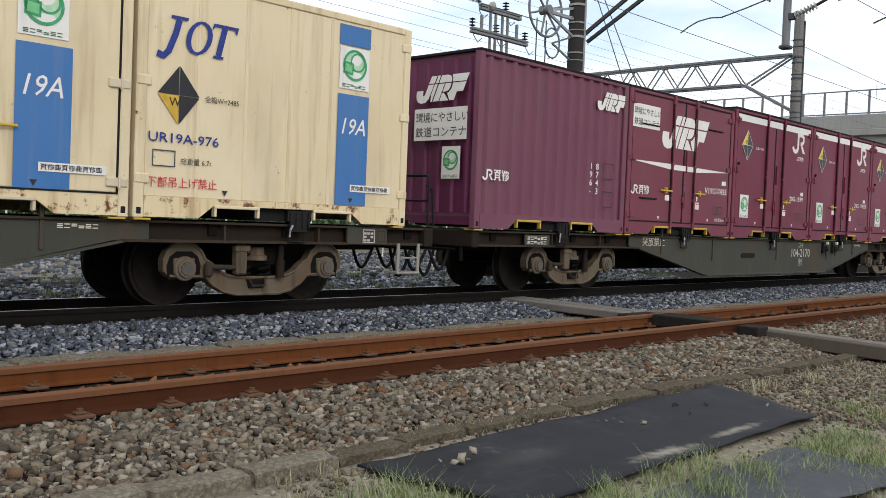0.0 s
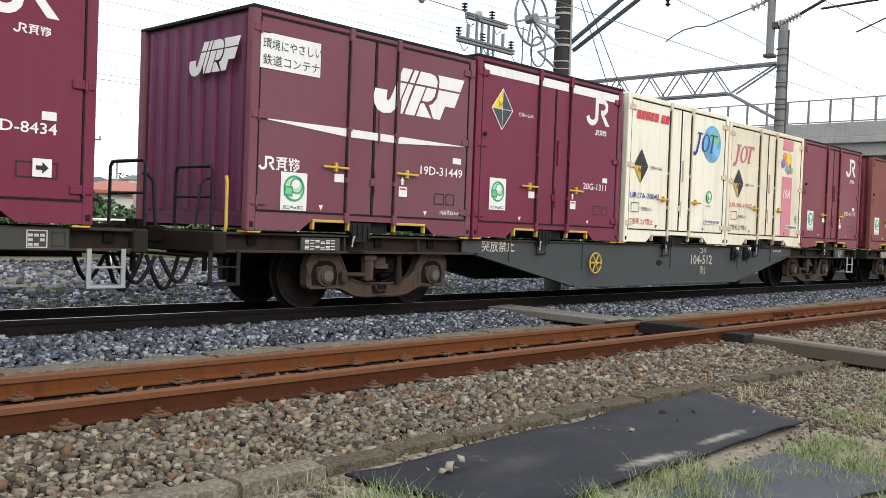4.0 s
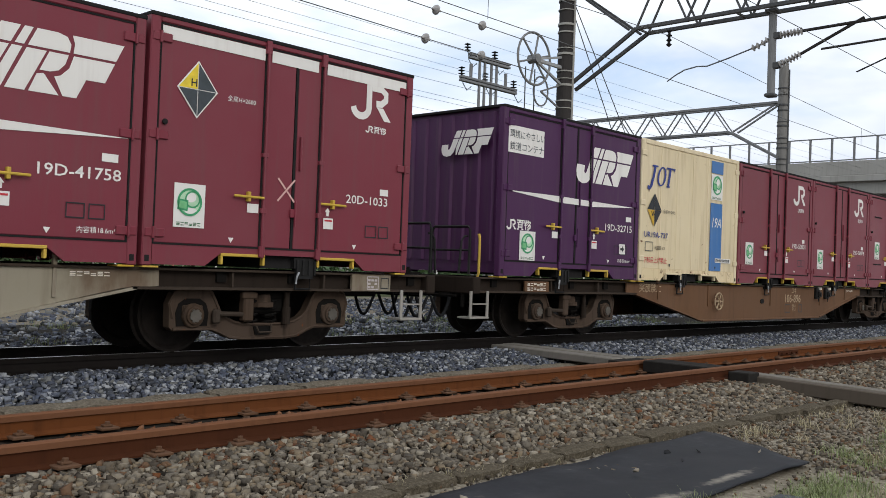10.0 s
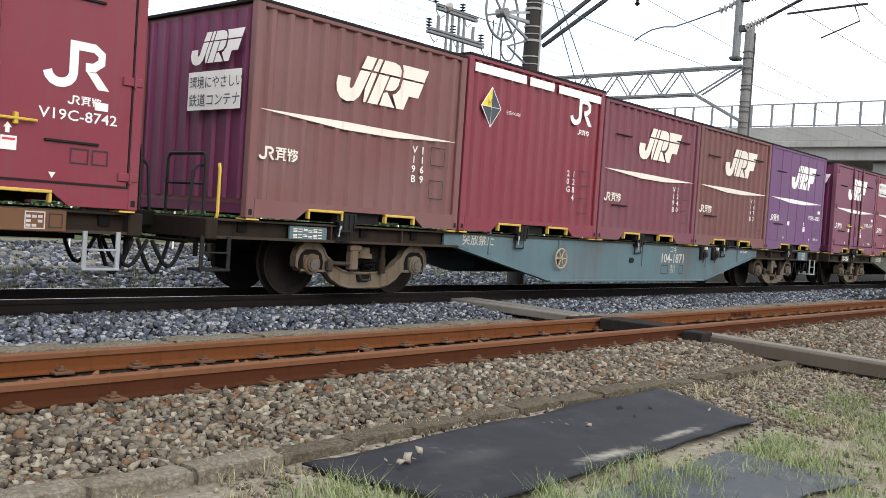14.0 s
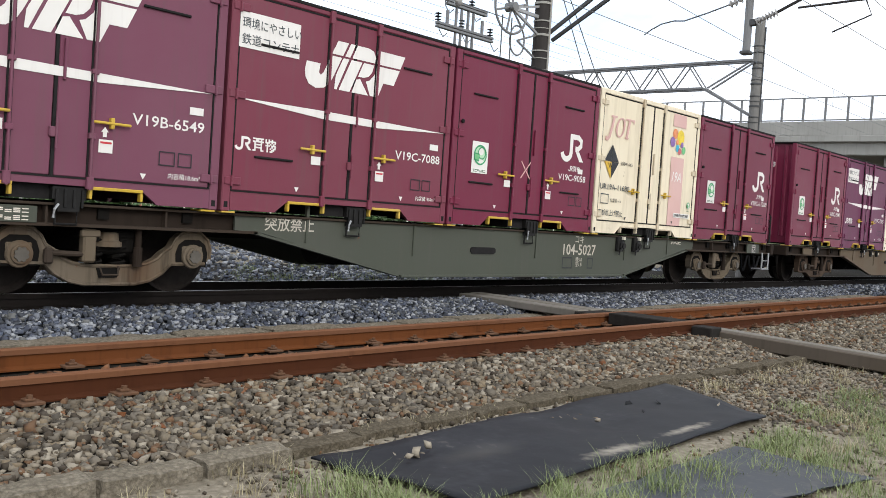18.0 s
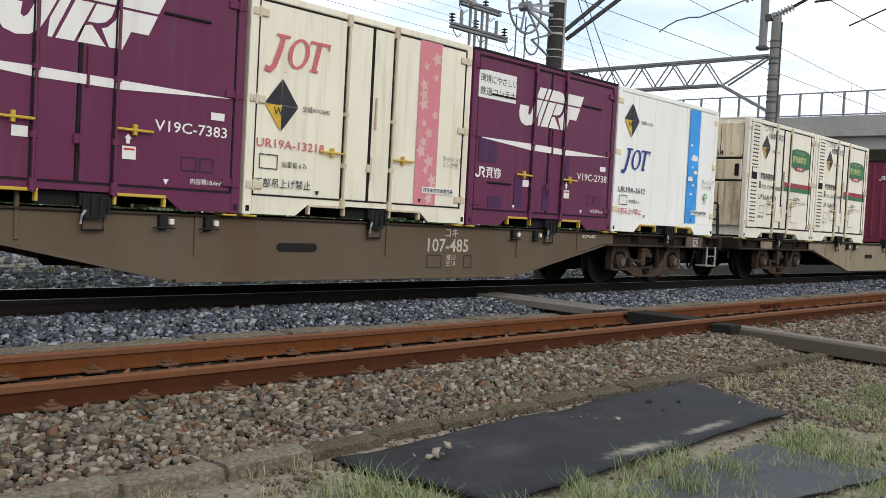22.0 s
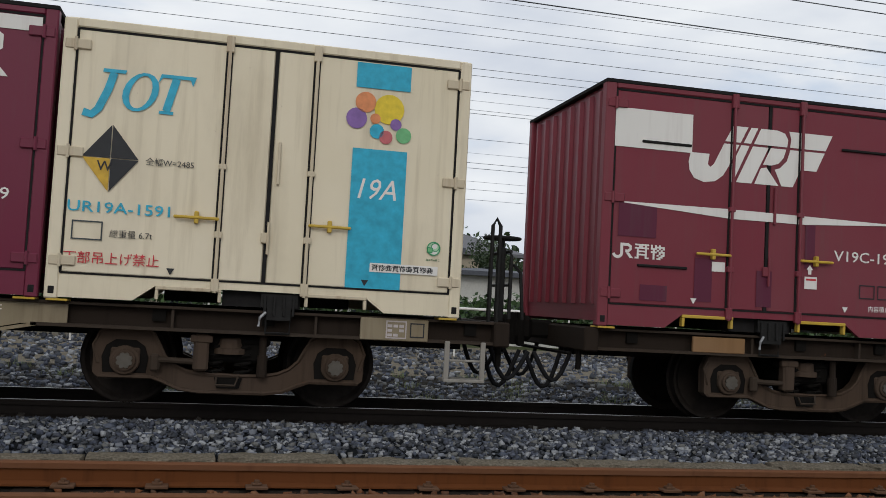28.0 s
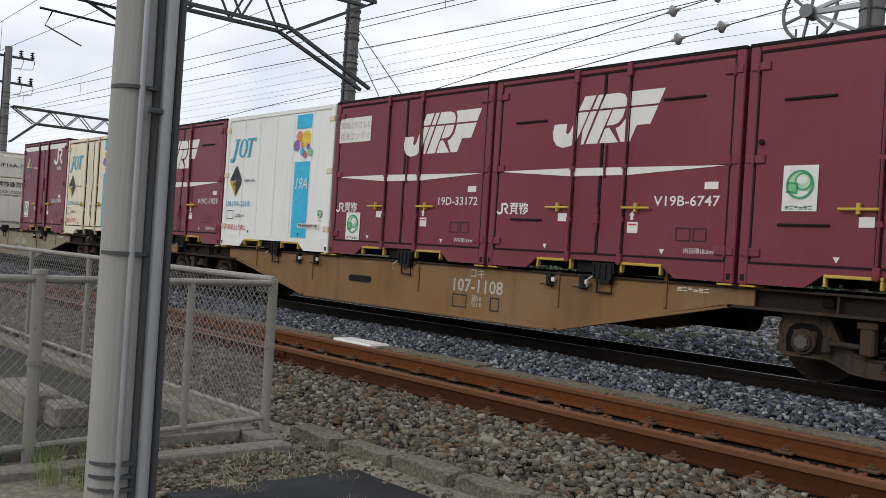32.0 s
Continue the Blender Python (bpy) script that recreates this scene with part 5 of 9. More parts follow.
part("bottom_rail", Shape().tube((GX, GY, -0.30), (GX + 0.55, GY - 3.0, -0.30), 0.022, 8), M["fencepipe"], fence)
part("mesh", chain_link(FX, FY, GX, GY, -0.30, FT - 0.04), M["meshwire"], fence, "galvanised chain-link wire mesh")
part("mesh", chain_link(GX, GY, GX + 0.55, GY - 3.0, -0.30, FT - 0.04), M["meshwire"], fence, "galvanised chain-link wire mesh")
part("collar", Shape().tube((GX, GY, 0.22), (GX, GY, 0.255), 0.050, 12), M["fencepipe"], fence)
frame_k = thing("concrete_border", "low pale concrete border at the foot of the fence", "kerb", kind="structure")
part("kerb_bar", Shape().box(-13.5, -6.25, 3.48, 3.60, -0.5, -0.33, 0.012), M["concrete"], frame_k)
part("kerb_bar", Shape().box(-5.92, -5.74, 1.0, 3.62, -0.5, -0.36, 0.012), M["concrete"], frame_k)
part("kerb_bar", Shape().box(-6.35, -6.23, 1.0, 3.46, -0.5, -0.33, 0.012), M["concrete"], frame_k)
part("kerb_bar", Shape().box(-6.23, -5.94, 3.46, 3.60, -0.5, -0.345, 0.012), M["concrete"], frame_k)
rub = thing("gutter_block", "broken concrete gutter block lying behind the fence", "block")
part("block", Shape().box(-8.1, -7.3, 2.2, 2.5, -0.42, -0.16, 0.03), M["concrete"], rub)
rub = thing("gutter_block", "broken concrete gutter block lying behind the fence", "block")
part("block", Shape().box(-7.25, -6.75, 2.5, 2.75, -0.42, -0.22, 0.03), M["concrete"], rub)
rub.matrix_basis = pose(-0.2, 0.1, 0.0, 0, 0, 2)

# ---- far side: white guard rail, hedge, houses on a slope, hill and trees ----
rail_f = thing("guard_rail", "white pipe guard rail along the far side of the line", "fence")
for i in range(14):
    part("post", cached("gpost", lambda: Shape().tube((0, 0, -0.45), (0, 0, 1.02), 0.03, 8).mesh("post", M["d_white"])), None, rail_f).matrix_basis = pose(-4.0 + i * 3.6, 27.0, 0)
for z in (1.0, 0.45):
    part("rail_pipe", Shape().tube((-4, 27.0, z), (46, 27.0, z), 0.04, 8), M["d_white"], rail_f)


def leaf_mass(name, label, material, blobs, count, size, seed, kind="stuff", category="hedge", parent=None):
    """Many small leaf quads on the skins of uneven blobs (x, y, z, rx, ry, rz)."""
    rng = np.random.default_rng(seed)
    c = np.array(blobs)
    wgt = c[:, 3] * c[:, 5]
    pick = rng.choice(len(c), count, p=wgt / wgt.sum())
    d = rng.normal(size=(count, 3))
    d /= np.linalg.norm(d, axis=1)[:, None]
    rad = rng.uniform(0.55, 1.08, (count, 1))
    p = c[pick, :3] + d * c[pick, 3:] * rad
    a = rng.normal(size=(count, 3))
    b = np.cross(a, d + rng.normal(size=(count, 3)) * 0.7)
    a /= np.linalg.norm(a, axis=1)[:, None]
    b /= np.linalg.norm(b, axis=1)[:, None]
    s = size * rng.uniform(0.5, 1.3, (count, 1))
    q = np.stack([p - a * s, p + b * s * 0.55, p + a * s, p - b * s * 0.55], 1).reshape(-1, 3)
    me = bpy.data.meshes.new(name)
    me.from_pydata(q.tolist(), [], np.arange(count * 4).reshape(-1, 4).tolist())
    me.materials.append(material)
    ob = new(name, me)
    if parent:
        ob.parent = parent
        return ob
    return tagged(ob, label, category, kind=kind)


rng_h = random.Random(21)
hb = []
for i in range(150):
    x = -34 + i * 0.60
    hb.append((x + rng_h.uniform(-0.2, 0.2), 28.6 + rng_h.uniform(-0.6, 1.2), 0.80 + rng_h.uniform(-0.30, 0.22), rng_h.uniform(0.5, 0.9), rng_h.uniform(0.4, 0.8), rng_h.uniform(0.45, 0.8)))
leaf_mass("hedge", "dense dark green hedge behind the guard rail", M["hedge"], hb, 42000, 0.11, 31)


def tree(x, y, h, r, seed):
    t = thing("tree", "dark green broadleaf tree among the houses", "tree", "trees behind the line")
    rnd = random.Random(seed)
    s = Shape().tube((x, y, -0.6), (x + rnd.uniform(-0.3, 0.3), y, h * 0.55), 0.05 * h * 0.5, 8, 0.03 * h * 0.5)
    for k in range(5):
        a = rnd.uniform(0, 6.28)
        s.tube((x, y, h * rnd.uniform(0.3, 0.5)), (x + r * 0.6 * math.cos(a), y + r * 0.6 * math.sin(a), h * rnd.uniform(0.55, 0.8)), 0.05, 5, 0.02)
    part("trunk", s, M["bogie"], t)
    bl = [(x + rnd.uniform(-r, r) * 0.75, y + rnd.uniform(-r, r) * 0.6, h * rnd.uniform(0.42, 0.92), r * rnd.uniform(0.25, 0.5), r * rnd.uniform(0.25, 0.45), r * rnd.uniform(0.2, 0.4)) for _ in range(13)]
    leaf_mass("crown", "", M["tree"], bl, 4200, 0.11, seed, parent=t)
    return t


ROOFS = {"slate": plain("slate_roof", (0.075, 0.080, 0.095), 0.7), "red": plain("red_tile_roof", (0.33, 0.11, 0.075), 0.7), "blue": plain("blue_tile_roof", (0.05, 0.085, 0.20), 0.5), "grey": plain("grey_tile_roof", (0.13, 0.13, 0.14), 0.7)}
WALLS = {"white": plain("white_house_wall", (0.58, 0.57, 0.53), 0.85, var=0.08), "beige": plain("beige_house_wall", (0.46, 0.40, 0.31), 0.85, var=0.08), "tan": plain("tan_house_wall", (0.36, 0.30, 0.24), 0.85, var=0.08), "pale": plain("pale_house_wall", (0.50, 0.49, 0.46), 0.85, var=0.08)}
PANE = plain("window_pane", (0.03, 0.035, 0.045), 0.12)


def house(x, y, z, w, d, h, roof, wall, rise=1.6, storeys=2):
    t = thing("house", f"{wall} walled house with a {roof} roof behind the railway", "house", "houses behind the line")
    part("wall", Shape().box(x - w / 2, x + w / 2, y, y + d, z - 6.0, z + h, 0.03), WALLS[wall], t)
    o = 0.45
    s = Shape()
    a, b, c, e = (x - w / 2 - o, y - o), (x + w / 2 + o, y - o), (x + w / 2 + o, y + d + o), (x - w / 2 - o, y + d + o)
    k = min(w, d) * 0.42
    r1, r2 = (x - w / 2 + k, y + d / 2, z + h + rise), (x + w / 2 - k, y + d / 2, z + h + rise)
    s.add([(*a, z + h), (*b, z + h), (*c, z + h), (*e, z + h), r1, r2, (*a, z + h - 0.18), (*b, z + h - 0.18), (*c, z + h - 0.18), (*e, z + h - 0.18)], [(0, 1, 5, 4), (1, 2, 5), (2, 3, 4, 5), (3, 0, 4), (6, 9, 8, 7), (0, 6, 7, 1), (1, 7, 8, 2), (2, 8, 9, 3), (3, 9, 6, 0)])
    part("roof", s, ROOFS[roof], t)
    n = max(2, int(w / 2.6))
    for f in range(storeys):
        zz = z + h * (f + 0.38) / storeys
        for i in range(n):
            cx = x - w / 2 + w * (i + 0.5) / n
            wd = part("window", Shape().box(cx - 0.75, cx + 0.75, y - 0.06, y + 0.02, zz - 0.55, zz + 0.60, 0.02), M["d_white"], t)
            part("pane", Shape().box(cx - 0.68, cx - 0.03, y - 0.075, y - 0.055, zz - 0.48, zz + 0.53), PANE, wd)
            part("pane", Shape().box(cx + 0.03, cx + 0.68, y - 0.075, y - 0.055, zz - 0.48, zz + 0.53), PANE, wd)
    return t


def at(az, y):
    return y * math.tan(radians(az))


HOUSES = [(17.0, 36, -0.4, 5.0, 6, 2.9, "slate", "pale", 0.25, 1), (29.2, 52, -0.5, 7.0, 7, 3.2, "red", "white", 0.75, 1),
          (-4.6, 45, -0.5, 7.5, 6, 3.6, "blue", "pale", 1.1, 2), (-1.0, 52, -0.5, 4, 5, 2.7, "blue", "beige", 0.9, 1), (2.0, 50, -0.5, 5.0, 7, 3.0, "grey", "white", 0.9, 2),
          (8.5, 46, -0.5, 9, 8, 4.5, "slate", "pale", 1.6, 2), (13.5, 50, -0.5, 8, 8, 4.6, "grey", "beige", 1.6, 2), (-9.0, 44, -0.5, 9, 8, 4.8, "slate", "beige", 1.6, 2), (-24, 46, -0.5, 9, 8, 4.8, "grey", "tan", 1.6, 2), (-32, 50, -0.5, 9, 8, 4.8, "slate", "white", 1.6, 2), (33, 60, -0.5, 8, 7, 2.6, "slate", "beige", 1.5, 1)]
# houses on the slope: bearing, distance, rise of the ridge in degrees, width, roof, wall
SLOPE = [(19.9, 250, 3.7, 8, "slate", "tan"), (20.6, 246, 3.5, 8, "grey", "beige"), (21.5, 244, 3.25, 8, "slate", "white"), (22.3, 238, 2.75, 8, "slate", "beige"), (23.2, 246, 3.2, 9, "slate", "tan"), (23.7, 232, 2.35, 9, "slate", "pale"), (24.2, 222, 1.95, 8, "grey", "white"), (24.7, 246, 2.8, 8, "slate", "white"), (25.5, 240, 2.65, 9, "slate", "white"),
         (26.1, 236, 2.3, 7, "grey", "pale"), (26.9, 246, 2.4, 8, "slate", "beige"), (22.9, 224, 2.1, 8, "slate", "tan"), (21.2, 232, 2.7, 8, "grey", "beige"), (20.2, 230, 2.9, 8, "slate", "pale"), (27.8, 250, 2.35, 8, "slate", "white"), (28.9, 260, 2.6, 9, "grey", "white"), (29.8, 258, 2.75, 9, "grey", "white"), (30.6, 262, 3.0, 9, "slate", "pale"), (31.3, 262, 3.55, 10, "slate", "pale"), (32.2, 262, 3.2, 10, "slate", "tan"), (33.2, 262, 2.8, 10, "slate", "beige"), (25.0, 218, 1.75, 7, "slate", "beige"), (19.3, 236, 3.0, 8, "slate", "white")]
for az, y, el, w, roof, wall in SLOPE:
    top = 1.04 + y / math.cos(radians(az)) * math.tan(radians(el))
    HOUSES.append((az, y, top - 4.9, w * 0.8, 6, 3.4, roof, wall, 1.5, 1))
for az, y, z, w, d, h, roof, wall, rise, st in HOUSES:
    house(at(az, y), y, z, w, d, h, roof, wall, rise, st)
block = thing("apartment_block", "white five-storey apartment block far behind the hedge", "building")
bx = at(-17.2, 95)
part("wall", Shape().box(bx - 6.5, bx + 6.5, 95, 105, -0.6, 10.2, 0.05), WALLS["white"], block)
part("roof_tank", Shape().tube((bx - 0.5, 99, 10.2), (bx - 0.5, 99, 11.6), 1.4, 18).box(bx + 1.5, bx + 4.5, 97, 101, 10.2, 11.9, 0.05), WALLS["white"], block)
for f in range(5):
    for i in range(5):
        bal = part("balcony", Shape().box(bx - 6.2 + i * 2.5, bx - 3.95 + i * 2.5, 94.1, 95.0, 0.4 + f * 2.05, 1.2 + f * 2.05, 0.02), WALLS["pale"], block)
        part("pane", Shape().box(bx - 6.0 + i * 2.5, bx - 4.1 + i * 2.5, 94.94, 94.99, 1.2 + f * 2.05, 2.15 + f * 2.05), PANE, bal)
rng_t = random.Random(3)
for k, (az, y, h, r) in enumerate(((17.4, 62, 5.6, 1.9), (20.4, 52, 3.0, 1.4), (21.4, 50, 2.6, 1.4), (22.4, 54, 2.4, 1.4), (23.4, 50, 2.2, 1.4), (24.4, 48, 2.2, 1.4), (25.3, 48, 2.3, 1.4), (26.2, 48, 2.0, 1.2), (27.6, 66, 2.2, 1.2), (31.0, 70, 5.0, 3.0), (-6.5, 40, 3.4, 2.0), (5.9, 42, 3.2, 1.8), (11.0, 44, 3.6, 2.4), (-14, 40, 4.6, 2.6), (-20, 42, 4.0, 2.4), (-28, 44, 4.6, 2.8), (16, 46, 4.4, 2.6))):
    tree(at(az, y), y, h, r, 60 + k)


def hill(name, label, x, y, rx, ry, h, seed, mat="tree", leaves=9000, size=0.6):
    rng = random.Random(seed)
    hl = thing(name, label, "hill", kind="structure")
    nx, ny = 34, 16
    s = Shape()
    for j in range(ny + 1):
        for i in range(nx + 1):
            u, v = i / nx * 2 - 1, j / ny * 2 - 1
            f = max(0.0, 1 - u * u) ** 0.9 * max(0.0, 1 - v * v)
            s.v.append((x + u * rx, y + v * ry, -0.8 + h * f * (0.85 + 0.35 * noise.noise((u * 2.2 + seed, v * 2.0, seed)))))
    n = nx + 1
    s.f = [(j * n + i, j * n + i + 1, (j + 1) * n + i + 1, (j + 1) * n + i) for j in range(ny) for i in range(nx)]
    pts = [s.v[k] for k in range(len(s.v)) if s.v[k][2] > 0.2]
    part("slope", s, M["weeds"], hl, smooth=True)
    bl = [(p[0] + rng.uniform(-2, 2), p[1], p[2] + rng.uniform(0, 0.8), rx * 0.045, ry * 0.06, 1.3) for p in pts]
    leaf_mass("woods", "", M[mat], bl, leaves, size, seed, parent=hl)


hill("wooded_hill", "low wooded hill with houses on its slope", at(22.0, 262), 268, 42, 46, 13.5, 2, leaves=16000, size=0.7)
hill("wooded_knoll", "round wooded knoll above the houses", at(24.7, 300), 305, 8, 10, 23.5, 5, leaves=4500, size=0.7)
hill("wooded_knoll", "dark wooded rise at the edge of town", at(16.6, 60), 66, 4, 7, 6.0, 6, leaves=3000, size=0.35)
hill("wooded_knoll", "small wooded knoll among the houses", at(28.4, 300), 305, 8, 10, 18.0, 11, leaves=3000, size=0.7)
hill("wooded_hill", "low built-up rise beside the viaduct", at(31.4, 275), 280, 26, 24, 14.0, 12, leaves=5000, size=0.7)
hill("far_hill", "distant wooded hill beyond the town", at(38, 300), 320, 60, 30, 12.0, 7, leaves=5000, size=0.9)
hill("far_hill", "distant wooded hill beyond the town", at(1.5, 200), 220, 26, 30, 14.0, 8, leaves=5000, size=0.8)
hill("far_hill", "distant wooded hill beyond the town", at(-25, 260), 280, 80, 30, 13.0, 9, leaves=5000, size=1.0)


def street_pole(az, y, h):
    p = thing("utility_pole", "slim concrete utility pole with a short crossarm", "pole", "utility poles")
    x = at(az, y)
    part("shaft", Shape().tube((x, y, -0.5), (x, y, h), 0.0014 * y, 10, 0.0010 * y), M["pole"], p)
    part("crossarm", Shape().box(x - 0.45, x + 0.45, y - 0.04, y + 0.04, h - 0.72, h - 0.66), M["darkgalv"], p)
    part("insulators", Shape().tube((x - 0.4, y, h - 0.66), (x - 0.4, y, h - 0.5), 0.05, 6).tube((x + 0.4, y, h - 0.66), (x + 0.4, y, h - 0.5), 0.05, 6), M["porcelain"], p)
    return p


for az, y, h in ((26.2, 44, 5.6), (19.1, 34, 4.7), (27.6, 110, 8.5), (-1.2, 60, 7), (1.9, 75, 8), (24.0, 130, 10.5)):
    street_pole(az, y, h)
pyl = thing("power_pylon", "small lattice power pylon on the distant hill", "pylon")
px, py = at(1.5, 190), 190
part("lattice", bar(bar(bar(bar(Shape(), (px - 1.4, py, 8), (px - 0.2, py, 20), 0.12), (px + 1.4, py, 8), (px + 0.2, py, 20), 0.12), (px - 1.0, py, 12), (px + 0.8, py, 14.5), 0.07), (px + 1.0, py, 12), (px - 0.8, py, 14.5), 0.07), M["darkgalv"], pyl)
for z in (15, 17, 19):
    part("crossarm", Shape().box(px - 1.8, px + 1.8, py - 0.1, py + 0.1, z - 0.08, z + 0.08), M["darkgalv"], pyl)


# ---- the bridge's ramps beyond the houses ----
def along(pts, w, prof):
    """Extrudes boxes (side0, side1, z0, z1), measured from a bent centre line of (x, y, z)."""
    s = Shape()
    for a0, a1, z0, z1 in prof:
        ring = []
        for i, (x, y, z) in enumerate(pts):
            p, q = pts[max(i - 1, 0)], pts[min(i + 1, len(pts) - 1)]
            d = Vector((q[0] - p[0], q[1] - p[1])).normalized()
            nx, ny = d.y, -d.x
            ring.append([(x + nx * a, y + ny * a, z + h) for a, h in ((a0, z0), (a1, z0), (a1, z1), (a0, z1))])
        n = len(ring)
        s.add([v for k in ring for v in k], [(4 * i + k, 4 * i + (k + 1) % 4, 4 * i + 4 + (k + 1) % 4, 4 * i + 4 + k) for i in range(n - 1) for k in range(4)] + [(0, 1, 2, 3), (4 * n - 1, 4 * n - 2, 4 * n - 3, 4 * n - 4)])
    return s


for top, line in ((7.0, [(56, 46, 0.0), (57, 58, -0.3), (59.5, 72, -0.8), (64, 86, -1.2), (70, 100, -1.6), (78, 114, -2.2), (88, 128, -3.0)]), (4.6, [(52, 60, 0.0), (54.5, 72, -0.1), (59, 86, -0.3), (65, 100, -0.5), (73, 114, -0.9), (83, 128, -1.5)])):
    ramp_v = thing("viaduct_ramp", "pale grey curved concrete viaduct ramp with a fenced parapet", "viaduct", "viaduct ramps")
    line = [(x, y, z + top) for x, y, z in line]
    part("girder", along(line, 8, [(-3.4, 3.4, -1.1, 0.0)]), M["pole"], ramp_v)
    part("parapet", along(line, 8, [(-4.0, -3.75, -0.25, 0.75)]), M["pole"], ramp_v)
    part("parapet", along(line, 8, [(3.75, 4.0, -0.25, 0.75)]), M["pole"], ramp_v)
    part("deck_edge", along(line, 8, [(-4.1, 4.1, -0.35, -0.05)]), M["pole"], ramp_v)
    part("fence_rail", along(line, 8, [(-3.92, -3.84, 1.5, 1.58)]), M["galv"], ramp_v)
    for i in range(len(line) - 1):
        (xa, ya, za), (xb, yb, zb) = line[i], line[i + 1]
        d = Vector((xb - xa, yb - ya)).normalized()
        for k in range(9):
            f = k / 9
            part("fence_post", cached("vpost", lambda: Shape().box(-0.05, 0.05, -0.05, 0.05, 0, 0.85, 0.01).mesh("fence_post", M["galv"])), None, ramp_v).matrix_basis = pose(xa + (xb - xa) * f - d.y * 3.88, ya + (yb - ya) * f + d.x * 3.88, za + (zb - za) * f + 0.73)
        part("pier", Shape().tube((xa, ya, -0.6), (xa, ya, za - 1.1), 0.8, 14).box(xa - 2.6, xa + 2.6, ya - 0.8, ya + 0.8, za - 1.9, za - 1.1, 0.05), M["pole"], ramp_v)
shed = thing("storage_shed", "plain beige block shed with dark red corner posts", "shed")
sx = at(32.3, 46)
part("wall", Shape().box(sx - 1.9, sx + 1.9, 46, 50, -0.6, 2.55, 0.03), WALLS["beige"], shed)
for dx in (-2.0, 2.0):
    part("corner_post", Shape().box(sx + dx - 0.15, sx + dx + 0.15, 45.88, 46.2, -0.6, 2.65, 0.02), ROOFS["red"], shed)
part("vent", Shape().box(sx - 0.7, sx + 0.7, 45.95, 46.02, 1.55, 1.9, 0.01), ROOFS["grey"], shed)
tank = thing("water_tank", "small bright blue water tank on the shed roof", "tank")
part("tank", Shape().box(sx + 0.1, sx + 0.85, 46.6, 47.4, 2.55, 3.10, 0.06), ROOFS["blue"], tank)
for az, y, h in ((35.0, 150, 17.0),):
    mx = at(az, y)
    tw = thing("radio_mast", "slim lattice radio mast far behind the viaduct", "mast")
    part("lattice", bar(bar(bar(Shape(), (mx - 1.0, y, 0), (mx - 0.2, y, h + 2), 0.13), (mx + 1.0, y, 0), (mx + 0.2, y, h + 2), 0.13), (mx, y, h), (mx, y, h + 4), 0.08), M["galv"], tw)
    for i in range(7):
        z = h * (0.4 + 0.085 * i)
        part("cross_bar", bar(bar(Shape(), (mx - 0.7 + 0.06 * i, y, z), (mx + 0.6 - 0.06 * i, y, z + 1.2), 0.06), (mx + 0.7 - 0.06 * i, y, z), (mx - 0.6 + 0.06 * i, y, z + 1.2), 0.06), M["galv"], tw)
for az, y, h in ((36.9, 52, 6.6), (33.4, 50, 4.6)):
    street_pole(az, y, h)
# ---- the train: decals ----
CL, CW = 3.755, 2.45
SPACING = 3.804


def ribbon(pts, w):
    """The outline of a bent stroke of width w along pts."""
    left, right = [], []
    n = len(pts)
    for i in range(n):
        ax, az = pts[max(i - 1, 0)]
        bx, bz = pts[min(i + 1, n - 1)]
        dx, dz = bx - ax, bz - az
        k = math.hypot(dx, dz) or 1
        nx, nz = -dz / k * w / 2, dx / k * w / 2
        left.append((pts[i][0] + nx, pts[i][1] + nz))
        right.append((pts[i][0] - nx, pts[i][1] - nz))
    return [[left[i], right[i], right[i + 1], left[i + 1]] for i in range(n - 1)]


def disc(cx, cz, rx, rz, n=20):
    return [(cx + rx * math.cos(2 * math.pi * i / n), cz + rz * math.sin(2 * math.pi * i / n)) for i in range(n)]


def flat(polys, material, name="decal"):
    s = Shape()
    for p in polys:
        s.add([(x, 0, z) for x, z in p], [tuple(range(len(p)))])
    me = bpy.data.meshes.new(name)
    me.from_pydata(s.v, [], s.f)
    me.materials.append(material)
    return me


def lettering(text, height, material, bold=0.0, wide=1.0, slant=0.0, spacing=1.0):
    """Writing as a flat mesh that stands upright and faces -y, its lower left corner at the origin."""
    def make():
        c = bpy.data.curves.new("lettering", "FONT")
        c.body, c.size, c.offset, c.resolution_u, c.shear, c.space_line = text, height * 1.38, bold * height, 2, slant, spacing
        c.fill_mode = "FRONT"
        o = bpy.data.objects.new("lettering", c)
        me = bpy.data.meshes.new_from_object(o)
        bpy.data.objects.remove(o)
        for p in me.vertices:
            p.co = (p.co.x * wide, 0, p.co.y)
        me.materials.clear()
        me.materials.append(material)
        return me
    return cached(("text", text, height, material.name, bold, wide, slant), make)


def put(name, me, parent, u=0.0, v=0.0, face="s", off=0.0, label=""):
    """Lays a flat mesh on a container's side (s), its left end (l) or its right end (r)."""
    ob = part(name, me, None, parent, label)
    if face == "s":
        ob.matrix_basis = pose(u, 0.006 - off, v)
    elif face == "l":
        ob.matrix_basis = pose(-0.006 - off, CW - u, v, 0, 0, -90)
    else:
        ob.matrix_basis = pose(CL + 0.006 + off, u, v, 0, 0, 90)
    return ob


